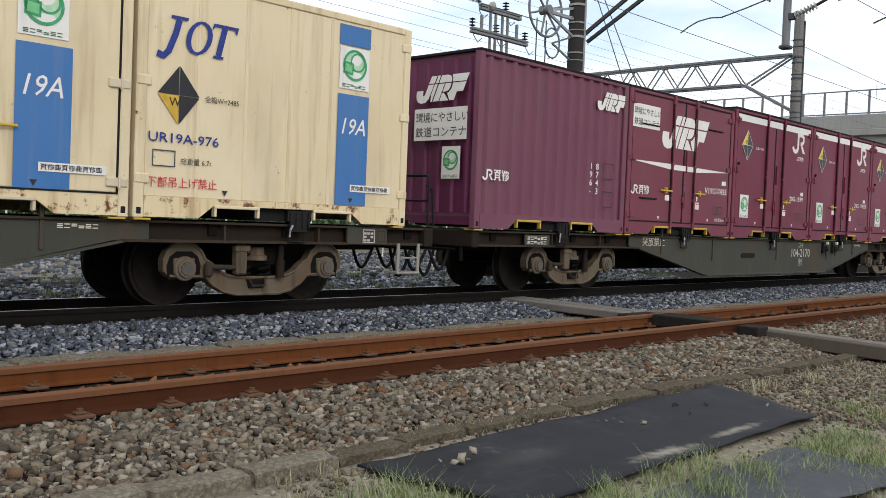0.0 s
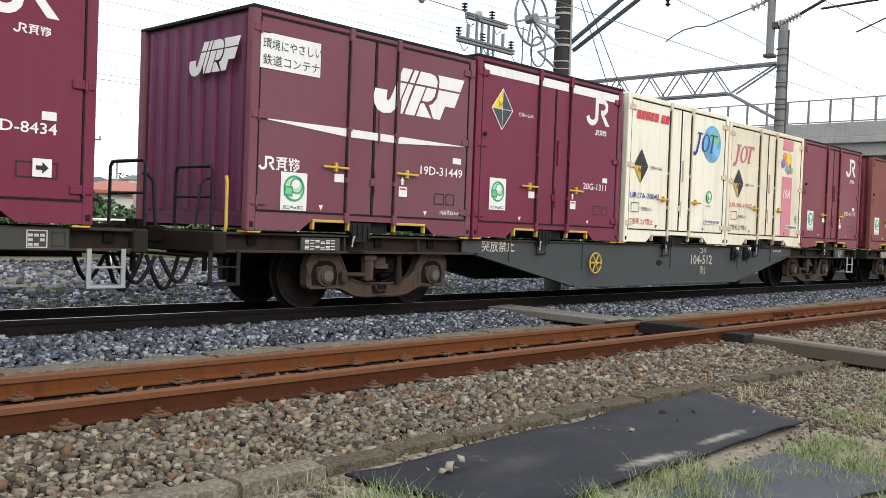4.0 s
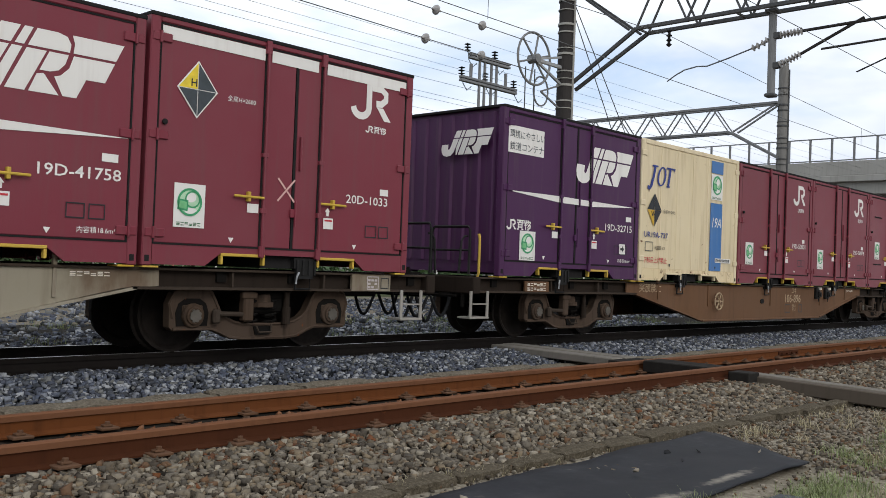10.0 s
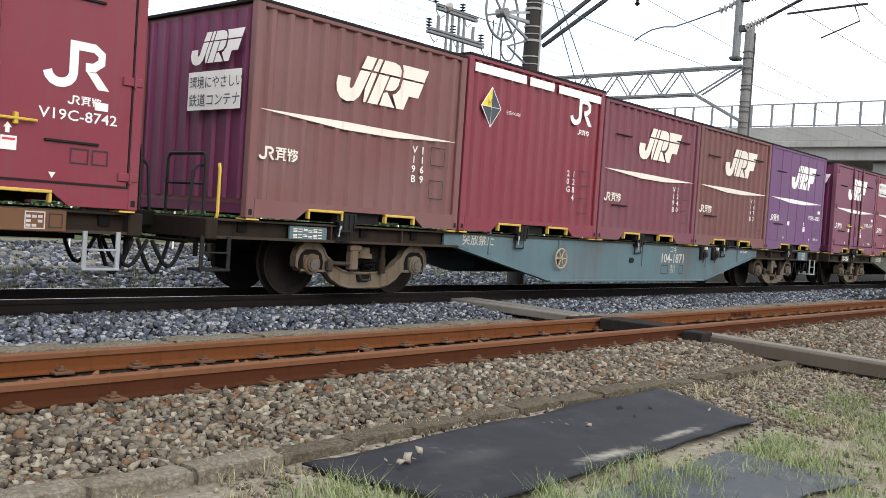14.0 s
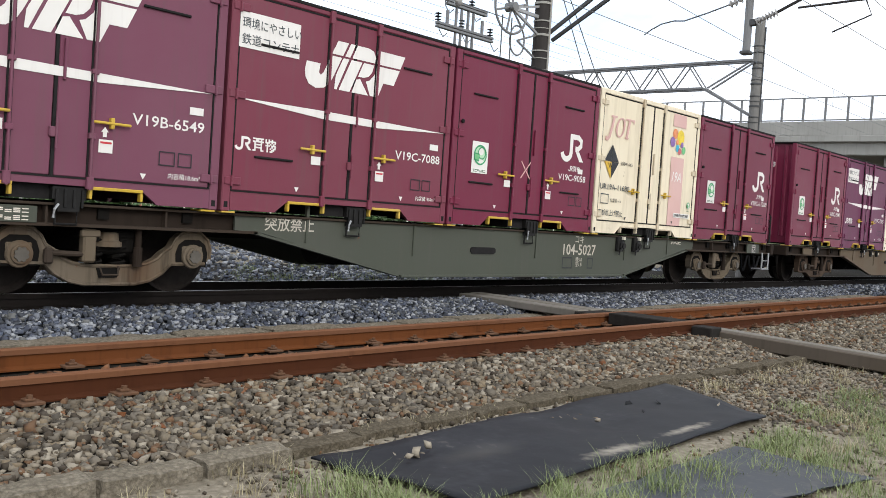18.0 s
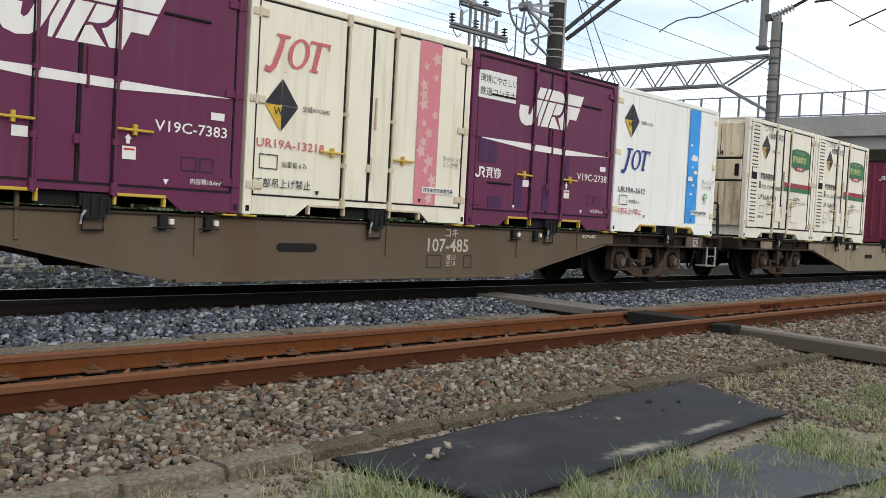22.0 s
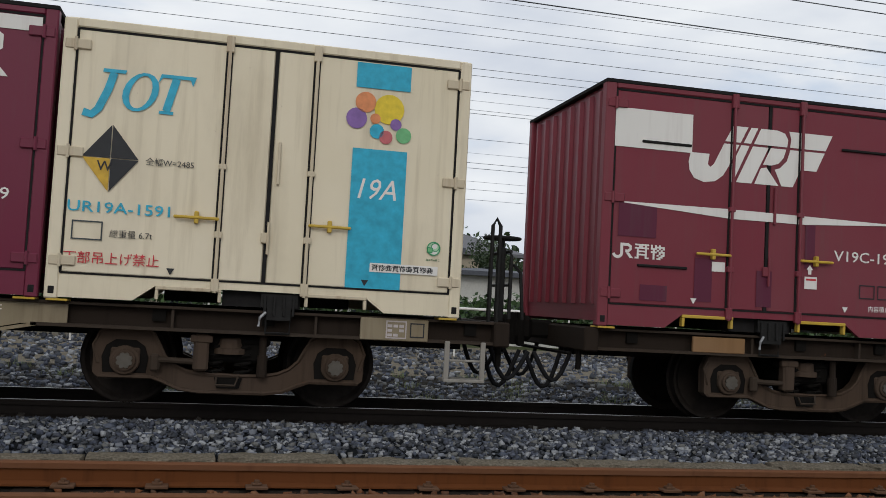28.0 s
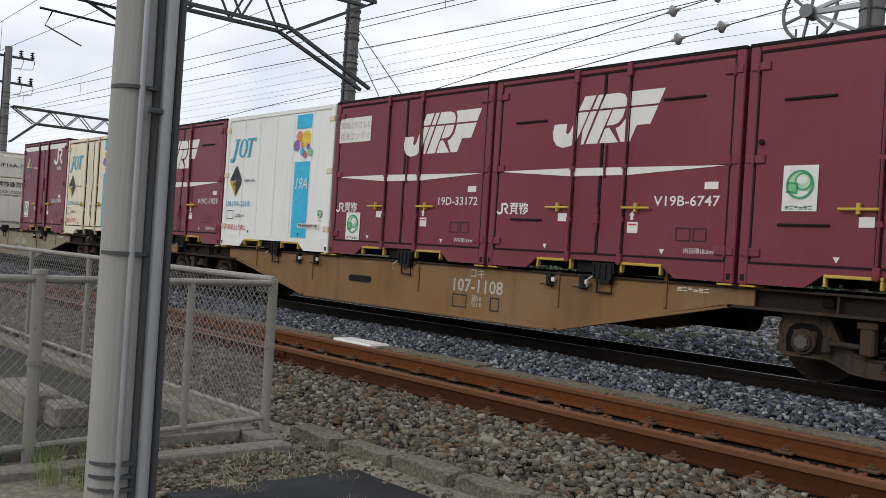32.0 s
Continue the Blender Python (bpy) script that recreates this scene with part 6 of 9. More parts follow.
def hook_mark(mat, k=1.0):
    """Emblem of a hook and a looped block."""
    def make():
        arc = [(0.21 + 0.15 * math.cos(math.radians(a)), 0.15 + 0.13 * math.sin(math.radians(a))) for a in range(185, 361, 25)]
        polys = ribbon(arc + [(0.36, 0.15), (0.36, 0.51)], 0.105)
        polys += ribbon([(0.4135, 0.46), (0.60, 0.46), (0.69, 0.40), (0.69, 0.31), (0.60, 0.24), (0.50, 0.235)], 0.10)
        polys.append([(0.515, 0.1845), (0.64, 0.1845), (0.80, 0.0), (0.665, 0.0)])
        return flat([[(x * k, z * k) for x, z in p] for p in polys], M[mat])
    return cached(("hook", mat, k), make)


def slant_mark(mat, k=1.0):
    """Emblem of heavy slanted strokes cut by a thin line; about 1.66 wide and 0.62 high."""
    def make():
        polys = [
            [(0.0, 0.20), (0.015, 0.11), (0.07, 0.035), (0.18, 0.0), (0.31, 0.02), (0.40, 0.09), (0.46, 0.19), (0.575, 0.425), (0.40, 0.425), (0.29, 0.20), (0.25, 0.165), (0.22, 0.19), (0.235, 0.30), (0.02, 0.30)],
            [(0.41, 0.45), (0.59, 0.45), (0.675, 0.62), (0.50, 0.62)],
            [(0.475, 0.03), (0.515, 0.03), (0.695, 0.425), (0.60, 0.425), (0.49, 0.20)],
            [(0.625, 0.45), (0.71, 0.45), (0.79, 0.62), (0.71, 0.62)],
            [(0.55, 0.03), (0.73, 0.03), (0.92, 0.425), (0.735, 0.425)],
            [(0.745, 0.45), (1.14, 0.45), (1.15, 0.53), (1.11, 0.595), (1.02, 0.62), (0.825, 0.62)],
            [(0.945, 0.425), (1.13, 0.425), (1.10, 0.33), (1.04, 0.265), (0.96, 0.24), (0.86, 0.24)],
            [(0.835, 0.20), (0.90, 0.215), (1.05, 0.03), (0.765, 0.03)],
            [(1.085, 0.03), (1.22, 0.03), (1.31, 0.22), (1.50, 0.22), (1.595, 0.425), (1.18, 0.425), (1.14, 0.30), (1.06, 0.22), (1.00, 0.20)],
            [(1.175, 0.45), (1.605, 0.45), (1.685, 0.62), (1.16, 0.62), (1.185, 0.54)],
        ]
        return flat([[(x * k, z * k) for x, z in p] for p in polys], M[mat])
    return cached(("slant", mat, k), make)


def trio_mark(mat, k=1.0):
    """Emblem of a hook, a ring and a crossbar; about 0.95 wide and 0.46 high."""
    def make():
        polys = ribbon([(-0.02, 0.02), (0.06, 0.0), (0.12, 0.06), (0.20, 0.26), (0.244, 0.4245)], 0.075)
        polys.append([(0.14, 0.425), (0.145, 0.46), (0.36, 0.46), (0.35, 0.425)])
        out, inn = disc(0.50, 0.26, 0.165, 0.195, 18), disc(0.50, 0.26, 0.10, 0.165, 18)
        sk = lambda p: (p[0] + (p[1] - 0.26) * 0.22, p[1])
        polys += [[sk(out[i]), sk(out[(i + 1) % 18]), sk(inn[(i + 1) % 18]), sk(inn[i])] for i in range(18)]
        polys += ribbon([(0.749, 0.096), (0.831, 0.4245)], 0.075)
        polys += [[(0.655, 0.36), (0.685, 0.46), (1.02, 0.46), (0.99, 0.36), (0.965, 0.425), (0.70, 0.425)], [(0.68, 0.065), (0.685, 0.095), (0.82, 0.095), (0.815, 0.065)]]
        return flat([[(x * k, z * k) for x, z in p] for p in polys], M[mat])
    return cached(("trio", mat, k), make)


GLYPHS = ("1111111 0011010 1111111 0100010 0111110 0100010 0111110 0100010 1100011", "1010100 1011111 1110101 0101010 1110111 0100101 0101011 0100110 0101100", "0011100 1111111 0010100 1111111 1010101 1111111 0010100 1111111 0100010")


def glyph(mat, k, w, h):
    """A plain dense block of bars, its cells joined into one sheet."""
    def make():
        rows = GLYPHS[k % 3].split()
        vs, idx, fs = [], {}, []
        at_ = lambda i, j: idx.setdefault((i, j), len(idx))
        for j, row in enumerate(rows):
            for i, c in enumerate(row):
                if c == "1":
                    fs.append((at_(i, j + 1), at_(i + 1, j + 1), at_(i + 1, j), at_(i, j)))
        vs = [(i * w / 7, 0, h - j * h / 9) for (i, j) in idx]
        me = bpy.data.meshes.new("bars")
        me.from_pydata(vs, [], fs)
        me.materials.append(M[mat])
        return me
    return cached(("glyph", mat, k % 3, w, h), make)


def bars(name, mat, n, w, h, parent, u, v, face="s", off=0.0, mark=False):
    """A word as a row of plain blocks; with mark, the first two are a small emblem."""
    if mark:
        put(name, hook_mark(mat, h * 1.95), parent, u, v, face, off)
        n, w, u = n - 2, w - h * 1.66, u + h * 1.66
    s = w / n
    for i in range(n):
        put(name, glyph(mat, i, s * 0.88, h), parent, u + i * s, v, face, off)


def blocks(mat, n, w, h):
    """A row of plain bars that stands for small writing."""
    s = w / n

    def make():
        rows = [[0, 1, 2], [0, 2], [1, 2], [0, 1]]
        polys = []
        for i in range(n):
            for r in rows[i % 4]:
                polys.append([(i * s, h * r / 3), (i * s + s * 0.8, h * r / 3), (i * s + s * 0.8, h * (r + 0.62) / 3), (i * s, h * (r + 0.62) / 3)])
        return flat(polys, M[mat])
    return cached(("blocks", mat, n, w, h), make)


def cloud_mesh(r):
    """A small flat-bottomed cloud of rounded puffs."""
    top = []
    n = 28
    for i in range(n + 1):
        a = math.pi * i / n
        k = 0.80 + 0.20 * abs(math.sin(2.5 * a + r * 20))
        top.append((r * k * math.cos(a), r * 0.72 * k * math.sin(a) ** 0.8))
    return flat([top + [(-r * 0.7, -r * 0.14), (0.0, -r * 0.18), (r * 0.7, -r * 0.12)]], M["d_white"])


def rect(mat, w, h):
    return cached(("rect", mat, w, h), lambda: flat([[(0, 0), (w, 0), (w, h), (0, h)]], M[mat]))


def outline(mat, w, h, t=0.012):
    return cached(("outline", mat, w, h), lambda: flat([[(0, 0), (w, 0), (w - t, t), (t, t)], [(w, 0), (w, h), (w - t, h - t), (w - t, t)], [(w, h), (0, h), (t, h - t), (w - t, h - t)], [(0, h), (0, 0), (t, t), (t, h - t)]], M[mat]))


def warning_diamond(parent, u, v, letter, r=0.30, up=True, rim=None):
    """Four-part diamond; one quarter is yellow and holds a letter. (u, v) is its middle."""
    w = r * 0.80
    if rim:
        put("diamond_rim", cached(("rim", rim, r), lambda: flat([[(-w - 0.022, 0), (0, -r - 0.026), (w + 0.022, 0), (0, r + 0.026)]], M[rim])), parent, u, v, off=0.003)
    q = [[(-w, 0.004), (-0.004, 0.004), (-0.004, r)], [(0.004, 0.004), (w, 0.004), (0.004, r)], [(-w, -0.004), (-0.004, -r), (-0.004, -0.004)], [(0.004, -0.004), (0.004, -r), (w, -0.004)]]
    k = 0 if up else 2
    dark = "d_grey" if rim else "d_black"
    put("warning_diamond", cached(("dia", dark, r, k), lambda: flat([p for i, p in enumerate(q) if i != k], M[dark])), parent, u, v, off=0.006, label="dark four-part warning diamond with one yellow quarter")
    gold = "d_lemon" if rim else "d_gold"
    put("yellow_quarter", cached(("diaq", gold, r, k), lambda: flat([q[k]], M[gold])), parent, u, v, off=0.006)
    put("letter", lettering(letter, r * 0.30, M["d_black"], 0.012), parent, u - w * (0.46 if letter == "W" else 0.40), v + (r * 0.10 if up else -r * 0.38), off=0.009)


def eco_card(parent, u, v, w=0.29, h=0.42, card=True, face="s"):
    if card:
        put("sticker", rect("d_white", w, h), parent, u, v, face, 0.003, "white sticker with a green round emblem")
    cx, cz, r = w * 0.5, h * 0.58, w * 0.40

    def ring(cx, cz, ro, ri, n=22):
        o, i = disc(cx, cz, ro, ro, n), disc(cx, cz, ri, ri, n)
        return [[o[k], o[(k + 1) % n], i[(k + 1) % n], i[k]] for k in range(n)]
    put("emblem_fill", cached(("eco0", w, h), lambda: flat([disc(cx, cz, r, r)], M["d_mint"])), parent, u, v, face, 0.005)
    put("emblem_cloud", cached(("eco3", w, h), lambda: flat([disc(cx + r * 0.1, cz + r * 0.35, r * 0.42, r * 0.36), disc(cx + r * 0.12, cz - r * 0.62, r * 0.5, r * 0.22)], M["d_white"])), parent, u, v, face, 0.007)
    put("green_emblem", cached(("eco1", w, h), lambda: flat(ring(cx, cz, r, r * 0.84) + ring(cx + r * 0.22, cz + r * 0.2, r * 0.62, r * 0.5) + [[(cx - r * 0.98, cz - r * 0.55), (cx - r * 0.15, cz - r * 0.65), (cx - r * 0.12, cz + r * 0.12), (cx - r * 0.9, cz + r * 0.2)]], M["d_green"])), parent, u, v, face, 0.009)
    put("emblem_patch", cached(("eco2", w, h), lambda: flat([[(cx - r * 0.86, cz - r * 0.43), (cx - r * 0.26, cz - r * 0.5), (cx - r * 0.24, cz), (cx - r * 0.8, cz + r * 0.07)]], M["d_leaf"])), parent, u, v, face, 0.011)
    put("caption_bars", blocks("d_dkgreen", 6, w * 0.80, h * 0.09), parent, u + w * 0.10, v + h * 0.04, face, 0.006)


# ---- the train: containers ----
def groove_wall(width, depth, pitch, flat_share=0.62):
    """Corrugation as (along, depth) points."""
    n = max(2, round(width / pitch))
    p = width / n
    pts = [(0.0, 0.0)]
    for i in range(n):
        a = i * p
        pts += [(a + p * flat_share * 0.5, 0.0), (a + p * (0.5 - (1 - flat_share) * 0.22), depth), (a + p * (0.5 + (1 - flat_share) * 0.22), depth), (a + p * (1 - flat_share * 0.5), 0.0)]
    return pts + [(width, 0.0)]


def frame_parts(box, mat, H, kind, end_mat=None):
    """Corner posts, rails, end walls, floor shell and near side of a container, each a part."""
    key = mat.name
    end_mat = end_mat or mat
    part("shell", cached(("shell", key, H), lambda: Shape().box(0.06, CL - 0.06, 0.055, CW - 0.02, 0.17, H - 0.03).mesh("shell", mat)), mat, box)
    for x in (0.0, CL - 0.115):
        for y in (0.0, CW - 0.11):
            part("corner_post", cached(("cpost", key, H), lambda: Shape().box(0, 0.115, 0, 0.11, 0.0, H - 0.005, 0.012).mesh("corner_post", mat)), mat, box).matrix_basis = pose(x, y, 0)
    for y in (0.0, CW - 0.09):
        part("top_rail", cached(("trail", key, H), lambda: Shape().box(0.115, CL - 0.115, 0, 0.09, H - 0.085, H, 0.01).mesh("top_rail", mat)), mat, box).matrix_basis = pose(0, y, 0)
    low = [(0.115, 0.015), (0.74, 0.015), (0.93, 0.155), (CL - 0.93, 0.155), (CL - 0.74, 0.015), (CL - 0.115, 0.015), (CL - 0.115, 0.225), (0.115, 0.225)]
    for y in (0.0, CW - 0.05):
        rail_m = M["cream_edge"] if mat.name == "rusty_cream_paint" else mat
        part("bottom_rail", cached(("brail", key), lambda: Shape().slab(low, 0.004, 0.05).mesh("bottom_rail", rail_m)), rail_m, box).matrix_basis = pose(0, y, 0)
    ribs = groove_wall(CW - 0.22, 0.035, 0.27)

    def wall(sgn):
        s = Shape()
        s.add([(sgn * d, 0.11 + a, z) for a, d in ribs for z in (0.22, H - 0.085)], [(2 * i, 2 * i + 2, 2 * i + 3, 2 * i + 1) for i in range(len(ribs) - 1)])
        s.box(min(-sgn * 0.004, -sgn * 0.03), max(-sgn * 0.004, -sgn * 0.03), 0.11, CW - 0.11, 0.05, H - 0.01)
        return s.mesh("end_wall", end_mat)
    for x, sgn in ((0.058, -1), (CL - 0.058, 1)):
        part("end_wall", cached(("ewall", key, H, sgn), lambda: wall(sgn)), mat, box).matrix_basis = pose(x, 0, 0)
    if kind == "corr":
        def side():
            rb = groove_wall(CL - 0.23, 0.04, 0.262, 0.5)
            s = Shape()
            s.add([(0.115 + a, 0.052 - d, z) for a, d in rb for z in (0.225, H - 0.085)], [(2 * i, 2 * i + 2, 2 * i + 3, 2 * i + 1) for i in range(len(rb) - 1)])
            return s.mesh("corrugated_side", mat)
        part("corrugated_side", cached(("cside", key, H), side), mat, box)
    if kind == "panel":
        part("side_panel", cached(("spanel", key, H), lambda: Shape().box(0.115, CL - 0.115, 0.014, 0.06, 0.225, H - 0.085, 0.006).mesh("side_panel", mat)), mat, box)
        for i in range(1, 6):
            part("side_rib", cached(("srib", key, H), lambda: Shape().box(-0.022, 0.022, 0.004, 0.02, 0.225, H - 0.085, 0.006).mesh("side_rib", mat)), mat, box).matrix_basis = pose(0.115 + i * (CL - 0.23) / 6, 0, 0)


def door_mesh(mat, H, side):
    def make():
        x0, x1 = (0.125, CL / 2 - 0.018) if side == 0 else (CL / 2 + 0.018, CL - 0.125)
        return Shape().box(x0, x1, 0.012, 0.05, 0.235, H - 0.10, 0.012).mesh("door", mat)
    return cached(("door", mat.name, H, side), make)


ROD_U = (0.385 * CL, 0.60 * CL)


def rod_mesh(mat, H, side):
    def make():
        x = ROD_U[side]
        s = Shape().tube((x, -0.018, 0.12), (x, -0.018, H - 0.02), 0.016, 8)
        for z, hgt in ((0.13, 0.12), (0.62, 0.06), (1.25, 0.05), (H - 0.17, 0.15)):
            s.box(x - 0.036, x + 0.036, -0.032, 0.016, z, z + hgt, 0.006)
        return s.mesh("locking_rod", mat)
    return cached(("rod", mat.name, H, side), make)


def handle_mesh(side, mat):
    def make():
        x = ROD_U[side]
        d = -1 if side == 0 else 1
        s = Shape()
        s.box(min(x, x + d * 0.40), max(x, x + d * 0.40), -0.045, -0.022, 0.778, 0.806, 0.008)
        s.box(x + d * 0.20 - 0.02, x + d * 0.20 + 0.02, -0.04, 0.012, 0.74, 0.85, 0.006)
        return s.mesh("handle", mat)
    return cached(("handle", side, mat.name), make)


def hinge_mesh(mat, side):
    def make():
        x = 0.02 if side == 0 else CL - 0.24
        return Shape().box(x, x + 0.22, -0.012, 0.014, -0.045, 0.045, 0.008).tube((0.11 if side == 0 else CL - 0.11, -0.014, -0.06), (0.11 if side == 0 else CL - 0.11, -0.014, 0.06), 0.016, 6).mesh("hinge", mat)
    return cached(("hinge", mat.name, side), make)


def pocket_mesh(mat):
    def make():
        s = Shape()
        s.box(0, 0.58, -0.006, 0.06, 0.125, 0.158, 0.006)
        s.box(0.0, 0.03, -0.004, 0.06, 0.035, 0.125, 0.006)
        s.box(0.55, 0.58, -0.004, 0.06, 0.035, 0.125, 0.006)
        return s.mesh("fork_pocket", mat)
    return cached(("pocket", mat.name), make)


def slot_mesh(w):
    return cached(("slot", w), lambda: Shape().box(0, w, -0.012, 0.012, 0, 0.026, 0.005).mesh("vent_slot", M["grime_and_shade"]))


def small_marks(box, number, ink, H, right=True):
    """The little stickers, frames and arrows low on a door."""
    put("tag", rect("d_white", 0.15, 0.10), box, ROD_U[0] - 0.20, 0.62, off=0.003)
    put("tag", rect("d_white", 0.15, 0.13), box, ROD_U[1] + 0.08, 0.50, off=0.003)
    put("tag_line", rect("d_red", 0.12, 0.02), box, ROD_U[1] + 0.095, 0.59, off=0.006)
    put("arrow", cached(("arrow", ink), lambda: flat([[(0.02, 0), (0.06, 0), (0.06, 0.05), (0.08, 0.05), (0.04, 0.10), (0, 0.05), (0.02, 0.05)]], M[ink])), box, ROD_U[1] + 0.10, 0.655, off=0.003)
    for u in (0.27 * CL, 0.745 * CL):
        put("triangle_mark", cached(("tri", ink), lambda: flat([[(0, 0.06), (0.035, 0), (0.07, 0.06)]], M[ink])), box, u, 0.27, off=0.003)
    put("card_frame", outline("d_black", 0.19, 0.15), box, 0.80 * CL, 0.43, off=0.003)
    put("card_frame", outline("d_black", 0.17, 0.15), box, 0.86 * CL, 0.43, off=0.003)


def grille_shape(H):
    """A field of small black blocks, painted shade for openings in a container's end."""
    s = Shape()
    for j in range(10):
        for k in range(4):
            s.box(-0.018, 0.0, 1.12 + 0.066 * j, 1.168 + 0.066 * j, H - 0.37 + 0.058 * k, H - 0.33 + 0.058 * k)
    return s


def container(kind, paint_key, number="", H=2.51, **o):
    """One twelve-foot freight container; its origin is the lower left corner of the near side."""
    mat = M[paint_key]
    look_of = {"m1": "maroon", "mag": "wine-red", "m2": "faded maroon", "brown": "brownish maroon", "rosy": "faded rosy brown", "mauve": "faded mauve", "plum": "plum-coloured", "purple": "dark purple", "lilac": "faded lilac", "dusty": "dusty plum",
               "cream": "cream", "cream_rusty": "rust-streaked cream", "ivory": "ivory", "white": "clean white", "reefer": "aged white"}[paint_key]
    what = {"jr": "steel container with double side doors", "jrf": "steel container with slanted white emblem", "corr": "corrugated steel container with white emblem", "jotd": "container with coloured stripe and double doors",
            "jotp": "ribbed container with a coloured stripe", "reefer": "cooling container with louvred unit"}[kind]
    box = thing("freight_container", f"{look_of} {what} on a wagon", "container", "containers on the train")
    shell = "panel" if o.get("ribbed") else {"corr": "corr", "jotp": "panel"}.get(kind, "door")
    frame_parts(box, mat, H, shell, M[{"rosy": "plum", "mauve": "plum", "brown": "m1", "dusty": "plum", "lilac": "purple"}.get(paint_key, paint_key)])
    part("roof_sheet", cached(("roof", H, paint_key), lambda: (Shape().box(-0.004, CL + 0.004, -0.007, CW, H - 0.034, H + 0.006, 0.006) if kind in ("jr", "jrf", "corr") else Shape().box(0.03, CL - 0.03, 0.03, CW - 0.03, H - 0.03, H + 0.006, 0.01)).mesh("roof_sheet", M["grime_and_shade"] if kind in ("jr", "jrf", "corr") else mat)), mat, box)
    doors = kind in ("jr", "jrf", "jotd", "reefer") and not o.get("ribbed")
    marked = doors or o.get("ribbed")
    metal = M["rustrod"] if kind in ("jotd", "reefer") else mat
    if doors:
        for k in (0, 1):
            part("door", door_mesh(mat, H, k), mat, box)
            rod = part("locking_rod", rod_mesh(metal, H, k), metal, box)
            part("handle", handle_mesh(k, metal if kind == "reefer" else M["yellow"]), None, box, "pale door handle" if kind == "reefer" else "yellow door handle")
            for z in (0.34, H * 0.52, H - 0.24):
                h = part("hinge", hinge_mesh(metal, k), metal, box)
                h.matrix_basis = pose(0, 0, z)
        # Door seals, a painted shadow gap on top, four strips painting rod shade.
        for n, (xa, xb, ya, za, zb) in enumerate(((CL / 2 - 0.017, CL / 2 + 0.017, 0.010, 0.23, H - 0.095), (0.104, 0.130, 0.008, 0.23, H - 0.095), (CL - 0.130, CL - 0.104, 0.008, 0.23, H - 0.095), (0.13, CL - 0.13, 0.010, H - 0.106, H - 0.086), (0.118, CL - 0.118, -0.002, 0.222, 0.240), (ROD_U[0] - 0.034, ROD_U[0] - 0.016, 0.0, 0.24, H - 0.1), (ROD_U[0] + 0.016, ROD_U[0] + 0.028, 0.0, 0.24, H - 0.1), (ROD_U[1] - 0.034, ROD_U[1] - 0.016, 0.0, 0.24, H - 0.1), (ROD_U[1] + 0.016, ROD_U[1] + 0.028, 0.0, 0.24, H - 0.1))):
            part("door_seal", cached(("seal", n, H), lambda: Shape().box(xa, xb, ya, 0.06 if n < 5 else 0.03, za, zb).mesh("door_seal", M["grime_and_shade"])), None, box)
        part("centre_latch", cached(("latch", metal.name), lambda: Shape().box(CL / 2 - 0.05, CL / 2 + 0.03, -0.02, 0.012, 0.60, 0.70, 0.008).tube((CL / 2 + 0.015, -0.02, 0.50), (CL / 2 + 0.015, -0.02, 0.80), 0.012, 6).mesh("centre_latch", metal)), metal, box)
        part("door_grip", cached(("grip", metal.name), lambda: Shape().box(CL / 2 + 0.06, CL / 2 + 0.085, -0.02, 0.012, 1.15, 1.55, 0.006).mesh("door_grip", metal)), metal, box)
    pk = M["yellow"] if kind in ("jr", "jrf", "corr") or o.get("yellow_feet") else metal
    for x in (0.93, CL - 0.93 - 0.56):
        p = part("fork_pocket", pocket_mesh(pk), pk, box)
        p.matrix_basis = pose(x, 0, 0)
    # Black blocks fill the fork tunnels and paint the shade inside them.
    part("fork_tunnel", cached("tunnel", lambda: Shape().box(1.52, CL - 1.52, 0.10, CW - 0.10, 0.01, 0.165).box(0.96, 1.5, 0.9, CW - 0.3, 0.02, 0.165).box(CL - 1.5, CL - 0.96, 0.9, CW - 0.3, 0.02, 0.165).mesh("fork_tunnel", M["grime_and_shade"])), M["grime_and_shade"], box, "near-black block painted as shade in the fork tunnels")
    for x in (0.03, CL - 0.085):
        # Each corner hole is a black block, its inner shade put into colour.
        part("corner_hole", cached(("hole", x), lambda: Shape().box(x, x + 0.055, -0.004, 0.02, 0.04, 0.11, 0.006).mesh("corner_hole", M["grime_and_shade"])), M["grime_and_shade"], box)

    if kind == "jr" or (kind == "corr" and o.get("jr")):
        low = o.get("low", False)
        lz = H - (1.34 if low else 0.67)
        put("emblem", hook_mark("d_white", 0.86), box, 0.715 * CL, lz, label="white painted emblem")
        bars("operator_bar", "d_white", 4, 0.36, 0.085, box, 0.785 * CL, lz - 0.17, mark=True)
        if doors:
            put("number", lettering(number, 0.105, M["d_white"], 0.012, 1.2), box, 0.712 * CL, 0.84)
            part("knob", cached(("knob", mat.name), lambda: Shape().lathe([(0, 0.02), (-0.02, 0.032), (-0.035, 0.028), (-0.04, 0.01)], (0.19, 0.012, 1.48), (0, 1, 0), 10).mesh("knob", M["grime_and_shade"])), M["grime_and_shade"], box)
            put("tag", rect("d_white", 0.14, 0.08), box, 0.86 * CL, 0.97, off=0.003)
            eco_card(box, (0.12 if low else 0.09) * CL, 0.77 if low else 0.41, 0.37, 0.46)
            small_marks(box, number, "d_white", H)
    if o.get("band"):
        for u0, u1 in ((0.035, 0.375), (0.40, 0.58), (0.615, 0.965)):
            put("white_band", rect("d_white", (u1 - u0) * CL, 0.13), box, u0 * CL, H - 0.245, off=0.002)
        warning_diamond(box, 0.15 * CL, 1.87, "H", 0.28, True, "d_white")
